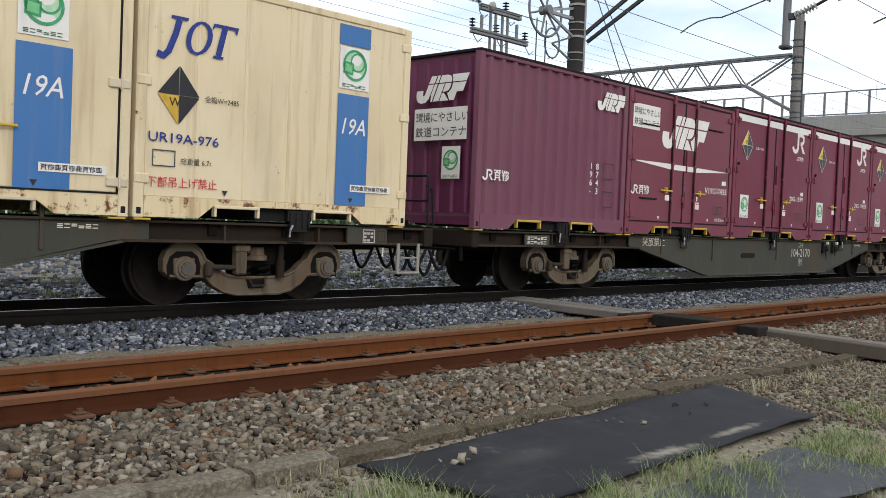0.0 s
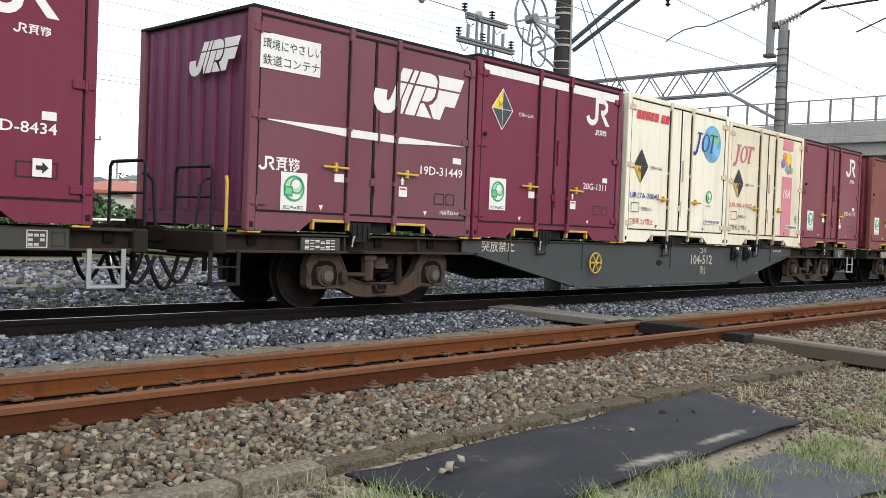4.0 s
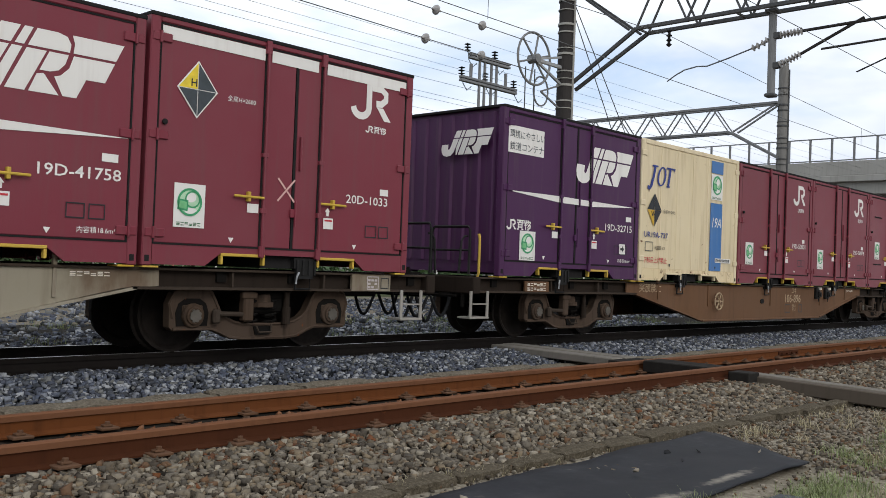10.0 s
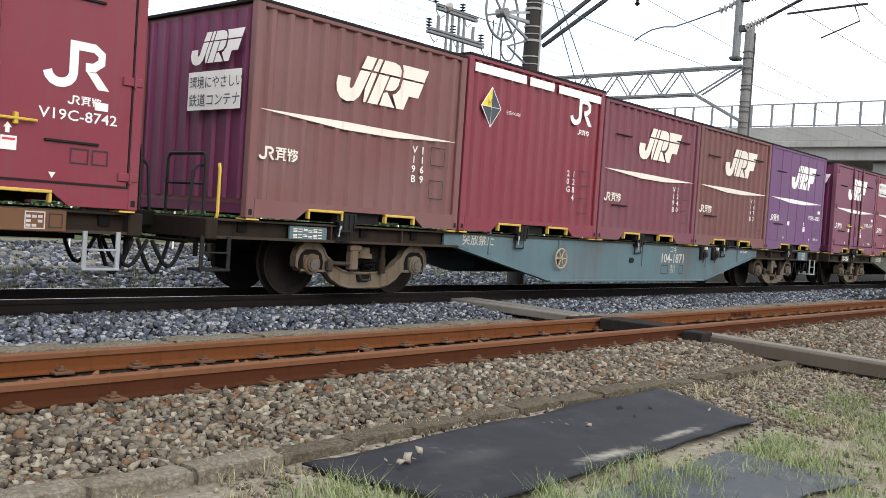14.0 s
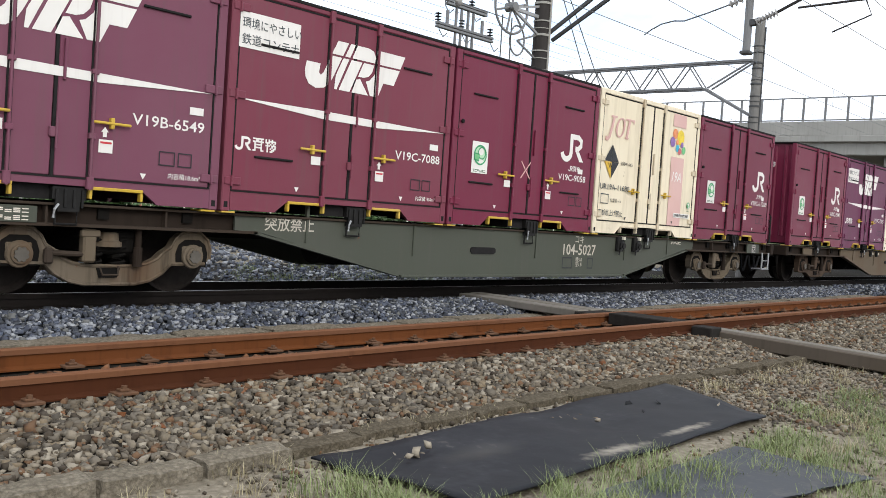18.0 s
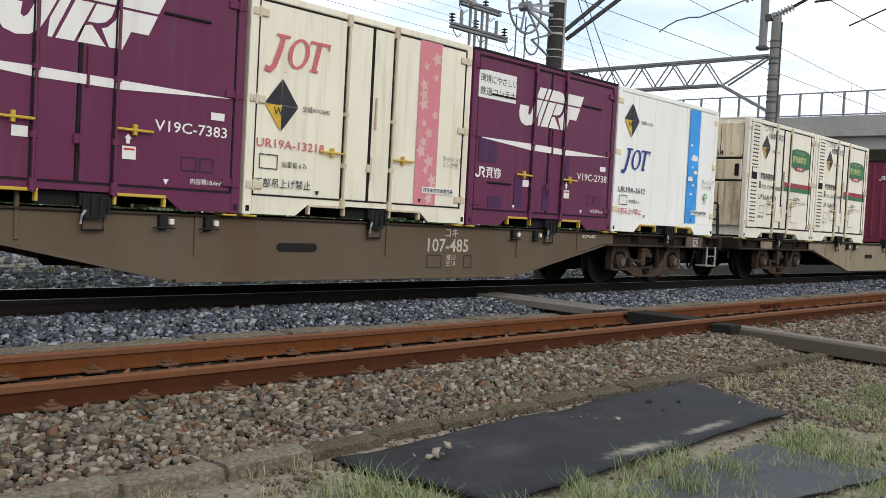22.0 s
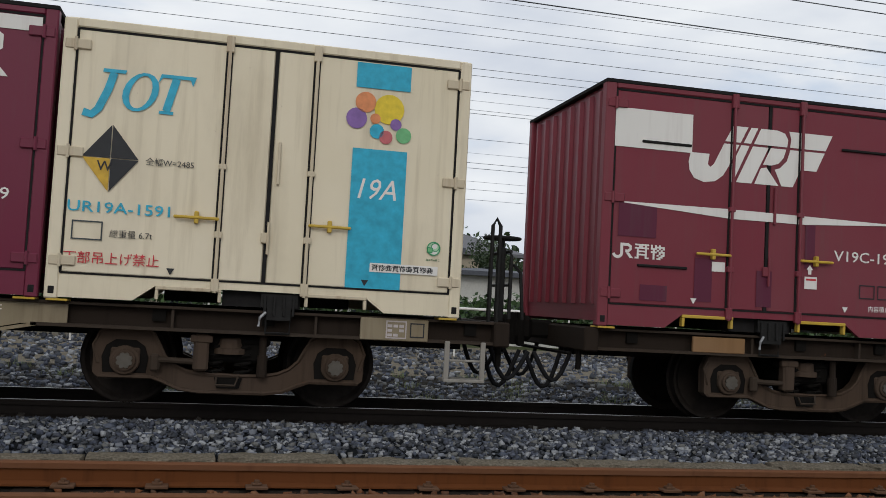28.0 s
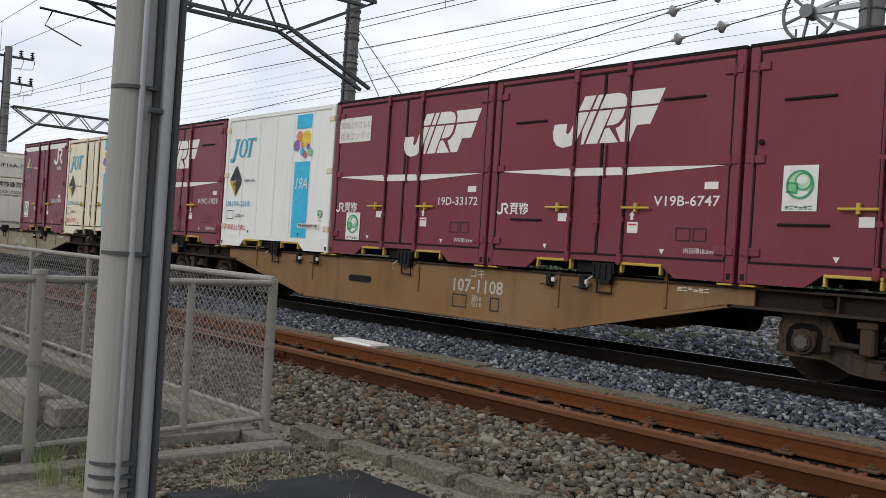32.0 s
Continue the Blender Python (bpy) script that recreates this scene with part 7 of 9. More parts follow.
        put("writing", lettering("全高H=2600", 0.05, M["d_white"]), box, 0.25 * CL, 1.82)
    if o.get("vents"):
        for u, z in ((0.11, H - 0.62), (0.73, H - 0.50), (0.11, 0.62)) + (((0.73, 0.62),) if kind == "jr" else ()):
            part("vent_slot", slot_mesh(0.55), M["grime_and_shade"], box).matrix_basis = pose(u * CL, 0, z)
    if kind == "jrf" or (kind == "corr" and not o.get("jr")):
        pale = o.get("pale", "d_white")
        lift = H - o.get("drop", 0.97)
        put("emblem", slant_mark(pale, o.get("mark", 1.0)), box, o.get("mark_u", 0.285 if doors else 0.335) * CL, lift, label="large slanted white emblem")
        if not o.get("no_stripe"):
            z = 1.24
            put("stripe", cached(("stripe", pale), lambda: flat([[(0.02 * CL, 0.03), (0.38 * CL, -0.06), (0.62 * CL, -0.06), (0.965 * CL, 0.015), (0.62 * CL, 0.03), (0.38 * CL, 0.04)]], M[pale])), box, 0, z, off=0.002, label="tapering white stripe")
        bars("operator_bar", pale, 4, 0.60, 0.15, box, 0.035 * CL, 0.70, mark=True)
        if o.get("panel"):
            put("slogan_panel", rect("d_white", 0.86, 0.40), box, 0.03 * CL, H - 0.68, off=0.002, label="white slogan panel")
            if o["panel"] in ("text", "faint"):
                word = M["d_grey" if o["panel"] == "text" else "d_faint"]
                put("writing", lettering("環境にやさしい", 0.095, word, 0.006, 0.93), box, 0.03 * CL + 0.03, H - 0.45, off=0.005)
                put("writing", lettering("鉄道コンテナ", 0.095, word, 0.006, 1.05), box, 0.03 * CL + 0.03, H - 0.63, off=0.005)
        if marked:
            put("number", lettering(number, 0.115, M[pale], 0.012, 1.2), box, 0.715 * CL, 0.82)
            put("tag", rect("d_white", 0.17, 0.08), box, 0.89 * CL, 1.0, off=0.003)
            small_marks(box, number, pale, H)
            put("writing", lettering("内容積18.6m³", 0.05, M[pale]), box, 0.83 * CL, 0.30)
            if o.get("eco"):
                eco_card(box, 0.12 * CL, 0.25, 0.38, 0.44)
            if o.get("patched"):
                for u, z, w, h in ((0.05, 0.92, 0.42, 0.34), (0.28, 0.3, 0.2, 0.45), (0.62, 0.72, 0.12, 0.5), (0.47, 0.28, 0.18, 0.38), (0.12, 0.28, 0.3, 0.16)):
                    put("repainted_patch", rect("patch" if paint_key != "plum" else "purple", w, h), box, u * CL, z, off=0.0015)
    if kind == "corr":
        if number:
            put("number", lettering("\n".join(number[:4]), 0.10, M["d_white"], 0.012, 1.2, spacing=0.95), box, 0.72 * CL, 1.02, off=0.008)
            put("number", lettering("\n".join(number[5:]), 0.10, M["d_white"], 0.012, 1.2, spacing=0.95), box, 0.765 * CL, 1.02, off=0.008)
        put("data_frame", outline("d_black", 0.3, 0.26), box, 0.82 * CL, 0.88, off=0.008)
        put("data_frame", outline("d_black", 0.3, 0.26), box, 0.82 * CL, 0.42, off=0.008)
    if o.get("cross"):
        put("cross_mark", cached("cross", lambda: flat(ribbon([(0, 0), (0.24, 0.26)], 0.022) + ribbon([(0, 0.26), (0.108, 0.143)], 0.022) + ribbon([(0.132, 0.117), (0.24, 0)], 0.022), M["d_pale"])), box, 0.44 * CL, 0.78, off=0.003)
    if o.get("arrow_card"):
        put("arrow_card", rect("d_white", 0.18, 0.17), box, 0.84 * CL, 0.44, off=0.009)
        put("arrow_card_arrow", cached("acard", lambda: flat([[(0.03, 0.065), (0.09, 0.065), (0.09, 0.03), (0.15, 0.085), (0.09, 0.14), (0.09, 0.105), (0.03, 0.105)]], M["d_black"])), box, 0.84 * CL, 0.44, off=0.012)

    if kind in ("jotd", "jotp"):
        acc, ink = o.get("acc", "d_teal"), o.get("ink", "d_navy")
        mark = o.get("markc", acc)
        su = 0.685 if kind == "jotp" else 0.70
        low_logo = o.get("sky", False)
        put("emblem", trio_mark(mark, 0.92), box, (0.06 if not o.get("globe") else 0.625) * CL, (1.05 if low_logo else H - 0.86), off=0.008, label="lettered company emblem drawn as plain coloured strokes")
        warning_diamond(box, 0.125 * CL, (H - 0.55 if low_logo else H - 1.24), "W", 0.30, False)
        put("writing", lettering("全幅W=2485", 0.055, M["d_black"]), box, 0.205 * CL, (H - 0.58 if low_logo else H - 1.27), off=0.008)
        put("number", lettering(number, 0.10, M[o.get("numc", ink)], 0.01, 1.25), box, 0.035 * CL, 0.78 if not low_logo else 0.70, off=0.008)
        put("data_frame", outline("d_grey", 0.26, 0.17), box, 0.05 * CL, 0.53 if not low_logo else 0.48, off=0.008)
        put("writing", lettering("総重量 6.7t", 0.055, M["d_black"]), box, 0.135 * CL, 0.57 if not low_logo else 0.52, off=0.008)
        put("writing", lettering("下部吊上げ禁止", 0.085, M[o.get("redc", "d_red")], 0.006), box, 0.035 * CL, 0.33, off=0.008)
        for u in (0.27, 0.74):
            put("triangle_mark", cached(("tri", "d_black"), lambda: flat([[(0, 0.06), (0.035, 0), (0.07, 0.06)]], M["d_black"])), box, u * CL, 0.26, off=0.008)
        put("operator_strip", rect("d_white", 0.66, 0.085), box, (su + 0.06) * CL, 0.40, off=0.011)
        bars("operator_bar", "d_black", 9, 0.60, 0.055, box, (su + 0.065) * CL, 0.415, off=0.013)
        if o.get("globe"):
            put("globe", cached("globe", lambda: flat([disc(0, 0, 0.36, 0.36, 32)], M["d_globe"])), box, 0.82 * CL, H - 0.62, off=0.004, label="blue-green globe emblem")
            put("globe_shine", cached("globe2", lambda: flat([disc(0.08, 0.12, 0.17, 0.14, 24)], M["d_leaf"])), box, 0.82 * CL, H - 0.62, off=0.006)
            put("title_bars", cached("suptitle", lambda: flat([[(i * 0.15 + (0.08 if i > 4 else 0), 0), (i * 0.15 + 0.125 + (0.08 if i > 4 else 0), 0), (i * 0.15 + 0.155 + (0.08 if i > 4 else 0), 0.15), (i * 0.15 + 0.03 + (0.08 if i > 4 else 0), 0.15)] for i in range(7)], M["d_red"])), box, 0.07 * CL, H - 0.42, off=0.008)
            eco_card(box, 0.765 * CL, 0.72, 0.30, 0.36, card=False)
        elif o.get("sky"):
            put("sky_stripe", rect("d_sky", 0.42, H - 0.33), box, 0.685 * CL, 0.235, off=0.008, label="blue stripe with white clouds")
            for ci, (u, z, r) in enumerate(((0.715, 1.72, 0.055), (0.752, 1.46, 0.14), (0.735, 1.30, 0.045), (0.765, 1.20, 0.085), (0.712, 1.06, 0.11), (0.745, 0.96, 0.05), (0.725, 0.78, 0.06))):
                put("cloud", cached(("cl", r), lambda: cloud_mesh(r)), box, u * CL, z, off=0.011 + 0.003 * ci)
            eco_card(box, 0.865 * CL, 0.62, 0.20, 0.24, card=False)
            put("writing", lettering("ラッシング\nリンク付", 0.075, M["d_black"]), box, 0.845 * CL, 1.02, off=0.008)
        elif o.get("flowers"):
            put("flower_stripe", rect("d_pink", 0.42, H - 0.33), box, 0.72 * CL, 0.235, off=0.004, label="pink stripe with pale blossoms")
            rnd = random.Random(5)
            for i in range(16):
                r = rnd.uniform(0.06, 0.11)
                ptsf = [(r * (1.0 if k % 2 else 0.5) * math.cos(k * math.pi / 5), r * (1.0 if k % 2 else 0.5) * math.sin(k * math.pi / 5)) for k in range(10)]
                put("blossom", flat([ptsf], M["d_pale"]), box, 0.72 * CL + rnd.uniform(0.06, 0.36), 0.33 + i * 0.125, off=0.006 + 0.0002 * i)
            put("writing", lettering("ラッシング\nリンク付", 0.06, M["d_black"]), box, 0.86 * CL, 0.86, off=0.006)
        else:
            sw = 0.14 * CL if kind == "jotd" else 0.13 * CL
            top = H - 0.12
            put("stripe", rect(acc, sw, 0.24), box, su * CL, top - 0.24, off=0.004, label="coloured stripe")
            put("stripe", rect(acc, sw, H - 1.18), box, su * CL, 0.235, off=0.004, label="coloured stripe")
            put("writing", lettering("19A", 0.20, M["d_white"], 0.004, 0.92, 0.25), box, su * CL + 0.02, H - 1.42, off=0.007)
            if o.get("eco"):
                eco_card(box, su * CL + 0.01, H - 0.88, 0.47, 0.50)
            else:
                for du, dz, r, c in ((0.10, 0.36, 0.10, "d_orange"), (0.33, 0.31, 0.145, "d_lemon"), (0.02, 0.20, 0.10, "d_violet"), (0.20, 0.21, 0.05, "d_orange"), (0.40, 0.17, 0.055, "d_violet"), (0.22, 0.09, 0.07, "d_teal"), (0.31, 0.04, 0.065, "d_rose"), (0.48, 0.07, 0.075, "d_leaf")):
                    put("ball_mark", cached(("ball", r, c), lambda: flat([disc(0, 0, r, r, 18)], M[c])), box, su * CL + du, H - 0.86 + dz, off=0.004 + 0.002 * (r < 0.08))
                eco_card(box, 0.90 * CL, 0.53, 0.17, 0.22, card=False)
    if kind == "reefer":
        part("cooling_unit", cached("cool", lambda: Shape().box(0.12, 0.60, -0.02, 0.012, 0.24, H - 0.10, 0.012).mesh("cooling_unit", M["reefer"])), M["reefer"], box)
        for k in range(2):
            for r in range(11):
                for c in range(3):
                    part("louvre", cached("louvre", lambda: Shape().box(0, 0.075, -0.026, -0.018, 0, 0.028, 0.003).mesh("louvre", M["grime_and_shade"])), M["grime_and_shade"], box).matrix_basis = pose(0.20 + 0.10 * c, 0, 0.36 + 0.082 * r + k * 1.22)
        part("control_box", cached("ctl", lambda: Shape().box(0.20, 0.46, -0.03, -0.015, 1.28, 1.54, 0.01).mesh("control_box", M["grime_and_shade"])), M["grime_and_shade"], box)
        part("dial", cached("dial", lambda: Shape().box(0.22, 0.44, -0.038, -0.028, 1.43, 1.52, 0.008).mesh("dial", M["d_white"])), M["d_white"], box)
        warning_diamond(box, 0.245 * CL, H - 0.58, "W", 0.27, False)
        put("writing", lettering("1コキ車", 0.11, M["d_grey"], 0.004), box, 0.20 * CL, H - 0.22)
        put("writing", lettering("3個積載限定", 0.11, M["d_grey"], 0.004), box, 0.27 * CL, H - 0.36)
        put("writing", lettering("全幅W=2490", 0.055, M["d_black"]), box, 0.33 * CL, H - 0.66)
        bars("operator_bar", "d_black", 6, 0.78, 0.14, box, 0.19 * CL, 1.30)
        put("writing", lettering("COOL CONTAINER", 0.095, M["d_black"], 0.002, 1.05, 0.25), box, 0.17 * CL, 1.10)
        put("number", lettering(number, 0.12, M["d_black"], 0.008, 1.25), box, 0.17 * CL, 0.86)
        put("data_frame", outline("d_grey", 0.26, 0.17), box, 0.20 * CL, 0.56)
        put("writing", lettering("総重量 6.8t", 0.055, M["d_black"]), box, 0.165 * CL, 0.46)
        wide = [(0, 0.10), (0.10, 0.03), (0.35, 0), (0.85, 0), (1.10, 0.03), (1.20, 0.10), (1.24, 0.22), (1.20, 0.34), (1.10, 0.42), (0.85, 0.46), (0.35, 0.46), (0.10, 0.42), (0, 0.34), (-0.04, 0.22)]
        put("green_plaque", cached("plaq", lambda: flat([wide], M["d_dkgreen"])), box, 0.60 * CL, 1.66, off=0.005, label="green plaque emblem")
        put("plaque_field", cached("plaqf", lambda: flat([[(0.6 + (x - 0.6) * 0.86, 0.23 + (z - 0.23) * 0.45) for x, z in wide]], M["d_field"])), box, 0.60 * CL, 1.66, off=0.007)
        bars("plaque_bar", "d_straw", 5, 0.78, 0.15, box, 0.64 * CL, 1.80, off=0.010)
        put("writing", lettering("クールコンテナ", 0.065, M["d_straw"], 0.002, 1.0), box, 0.67 * CL, 2.005, off=0.010)
        bars("ribbon_bar", "d_cream", 4, 0.36, 0.06, box, 0.71 * CL, 1.635, off=0.013)
        put("plaque_ribbon", cached("plaqr", lambda: flat([[(0, 0), (0.50, 0), (0.54, 0.09), (-0.04, 0.09)]], M["d_ribbon"])), box, 0.69 * CL, 1.62, off=0.010)
        put("red_stripe", rect("d_ribbon", 0.43 * CL, 0.10), box, 0.53 * CL, 1.215, off=0.004)
        put("green_stripe", rect("d_dkgreen", 0.43 * CL, 0.10), box, 0.53 * CL, 1.115, off=0.004)
        put("stripe_end", rect("d_dkgreen", 0.09, 0.14), box, 0.155 * CL, 1.11, off=0.035)
        put("operator_bar", blocks("d_grey", 4, 0.34, 0.07), box, 0.70 * CL, 0.93, off=0.004)
        put("writing", lettering("クールコンテナシステム", 0.075, M["d_grey"], 0.002, 0.95, 0.2), box, 0.60 * CL, 0.82, off=0.004)
        for u in (0.30, 0.60):
            put("hatch_line", outline("d_black", 0.46, 0.40, 0.012), box, u * CL, 0.54, off=0.010)
        part("panel_seam", cached("rseam", lambda: Shape().box(0.13, CL - 0.13, 0.0, 0.02, 0.225, 0.255).box(0.615, 0.635, 0.0, 0.02, 0.255, H - 0.10).box(CL - 0.30, CL - 0.275, 0.0, 0.02, 0.255, H - 0.10).box(CL / 2 - 0.022, CL / 2 + 0.022, 0.002, 0.02, 0.255, H - 0.10).mesh("panel_seam", M["grime_and_shade"])), M["grime_and_shade"], box, "dark rubber door seam")
        for u in (0.42, 0.66):
            part("hatch", cached("hatch", lambda: Shape().box(0, 0.34, -0.012, 0.012, 0, 0.34, 0.012).mesh("hatch", M["reefer"])), M["reefer"], box).matrix_basis = pose(u * CL, 0, 0.40)
        for z0, z1 in ((0.25, 1.20), (1.24, 1.68), (1.72, H - 0.12)):
            part("end_panel", cached(("endp", z0), lambda: Shape().box(-0.012, 0.06, 0.12, CW - 0.12, z0, z1, 0.015).mesh("end_panel", M["reefer_end"])), M["reefer_end"], box)
        for z in (1.22, 1.70):
            part("end_seam", cached("ends", lambda: Shape().box(-0.006, 0.05, 0.12, CW - 0.12, -0.019, 0.019).mesh("end_seam", M["grime_and_shade"])), None, box).matrix_basis = pose(0, 0, z)
        for y, z0, z1 in ((0.62, 0.28, 1.17), (0.95, 1.27, 1.65), (0.62, 1.75, H - 0.15), (1.78, 1.75, H - 0.15)):
            part("panel_joint", cached(("endj", z0), lambda: Shape().box(-0.016, 0.0, -0.008, 0.008, z0, z1).mesh("panel_joint", M["bogie"])), None, box).matrix_basis = pose(0, y, 0)
        part("end_latch", cached("endl", lambda: Shape().box(-0.035, 0.0, 0.17, 0.27, 1.32, 1.58, 0.012).mesh("end_latch", M["grime_and_shade"])), None, box, "dark latch box")
        part("end_flap", cached("endf", lambda: Shape().box(-0.024, 0.0, 0.70, 0.90, 1.46, 1.64, 0.008).mesh("end_flap", M["reefer_end"])), None, box)
        part("end_grille", cached("endg", lambda: grille_shape(H).mesh("end_grille", M["grime_and_shade"])), M["grime_and_shade"], box)
        put("number", lettering(number, 0.12, M["d_black"], 0.008, 1.25), box, 0.95, 1.76, "l", 0.012)
        for z0, z1 in ((0.25, 1.10), (1.14, 1.70), (1.74, H - 0.12)):
            part("end_panel", cached(("endpr", z0), lambda: Shape().box(CL - 0.06, CL + 0.012, 0.12, CW - 0.12, z0, z1, 0.015).mesh("end_panel", M["reefer"])), M["reefer"], box)
        put("number", lettering(number, 0.13, M["d_black"], 0.008, 1.25), box, 0.30, H - 0.50, "r", 0.012)
        bars("operator_bar", "d_black", 6, 1.15, 0.17, box, 0.35, 1.42, "r", 0.012)
        put("writing", lettering("COOL CONTAINER", 0.10, M["d_black"], 0.002, 1.05, 0.25), box, 0.30, 1.20, "r", 0.012)
        put("green_stripe", rect("d_dkgreen", 0.30, 0.14), box, 0.02, 1.11, "r", 0.012)
    if not doors and kind == "jotp":
        for x in (0.0, CL - 0.16):
            for z in (0.4, H * 0.55, H - 0.25):
                part("hinge", cached(("jh", x), lambda: Shape().box(x, x + 0.16, -0.01, 0.02, -0.05, 0.05, 0.01).mesh("hinge", mat)), mat, box).matrix_basis = pose(0, 0, z)
    # what is painted on the ends
    for item in o.get("end", ()):
        if item == "slant":
            put("emblem", slant_mark("d_white", 0.62), box, 1.25, H - 0.72, "l", 0.04)
        elif item == "panel":
            put("slogan_panel", rect("d_white", 1.05, 0.46), box, 1.23, H - 1.26, "l", 0.04, "white slogan panel")
            put("writing", lettering("環境にやさしい", 0.115, M["d_grey"], 0.006, 0.95), box, 1.26, H - 0.99, "l", 0.043)
            put("writing", lettering("鉄道コンテナ", 0.115, M["d_grey"], 0.006, 1.07), box, 1.26, H - 1.20, "l", 0.043)
        elif item == "eco":
            eco_card(box, 1.78, 0.70, 0.36, 0.46, True, "l")
        elif item == "bars":
            bars("operator_bar", "d_white", 4, 0.44, 0.13, box, 1.55, H - 0.62, "l", 0.04, mark=True)
        elif item == "number":
            put("number", lettering("\n".join(number), 0.10, M["d_white"], 0.012, 1.1, spacing=0.85), box, 0.42, H - 0.55, "l", 0.04)
        elif item == "right":
            put("number", lettering(number, 0.11, M["d_grey"], 0.008, 1.2), box, 0.20, H - 0.62, "r", 0.04)
            put("emblem", trio_mark("d_grey", 0.6), box, 1.45, 1.45, "r", 0.04)
            part("end_door_bar", Shape().tube((CL + 0.02, 1.1, 0.2), (CL + 0.02, 1.1, H - 0.1), 0.016).tube((CL + 0.02, 1.35, 0.2), (CL + 0.02, 1.35, H - 0.1), 0.016).box(CL - 0.01, CL + 0.03, 0.75, 1.0, 0.95, 1.25, 0.01), M["ivory"], box)
    return box


# ---- the train: flat wagons ----
DECK = 0.962
SIDE_Y = 0.10   # near face of the side sill behind the container's side
AXLES = (1.27, 3.19, 15.50, 17.42)
MIDY = CW / 2


def sill_outline():
    return [(3.64, 0.92), (15.0, 0.92), (15.0, 0.75), (14.62, 0.73), (12.35, 0.24), (12.0, 0.225), (6.65, 0.225), (6.3, 0.24), (4.02, 0.73), (3.64, 0.75)]


def wheelset_shape():
    s = Shape()
    for side in (-1, 1):
        y = side * 0.535
        d = side
        s.lathe([(0.0, 0.10), (0.0, 0.36), (0.03 * d, 0.40), (0.03 * d, 0.43), (-0.07 * d, 0.432), (-0.085 * d, 0.458), (-0.10 * d, 0.455), (-0.10 * d, 0.38), (-0.06 * d, 0.34), (-0.06 * d, 0.10)], (0, y, 0), (0, 1, 0), 28)
    s.tube((0, -0.95, 0), (0, 0.95, 0), 0.07, 12)
    for side in (-1, 1):
        for k in range(6):
            a = k * math.pi / 3
            s.tube((0.06 * math.cos(a), side * 0.95, 0.06 * math.sin(a)), (0.06 * math.cos(a), side * 0.975, 0.06 * math.sin(a)), 0.013, 6)
    return s


def side_frame_shape(y, old):
    """Cast bogie side: two arched pedestals joined by a deep belly; older ones are open below the axle."""
    s = Shape()
    if old:
        low = [(0.0, 0.12), (0.28, 0.12), (0.45, 0.155), (0.60, 0.235), (0.70, 0.33), (1.13, 0.34), (1.19, 0.40)]
        arch = [(1.20, 0.52), (1.16, 0.62), (1.07, 0.69), (0.95, 0.71), (0.83, 0.685), (0.75, 0.62), (0.70, 0.53)]
    else:
        low = [(0.0, 0.15), (0.30, 0.15), (0.47, 0.17), (0.62, 0.235), (0.72, 0.27), (1.19, 0.27), (1.235, 0.31)]
        arch = [(1.24, 0.56), (1.19, 0.68), (1.08, 0.745), (0.95, 0.76), (0.82, 0.74), (0.72, 0.68), (0.665, 0.58)]
    inner = [(0.61, 0.475), (0.53, 0.40), (0.42, 0.35), (0.28, 0.325), (0.0, 0.32)]
    half = low + arch + inner
    s.slab(half + [(-x, z) for x, z in reversed(half)][1:-1], y, y + 0.12)
    # raised rims of the casting
    face = y - 0.004 if y < 1 else y + 0.124
    for d in (-1, 1):
        s.pipe([(d * x, face, z) for x, z in [(1.195, 0.40)] + arch + inner], 0.017, 5)
        s.pipe([(d * x, face, z + 0.012) for x, z in low[:6]], 0.020, 5)
    return s


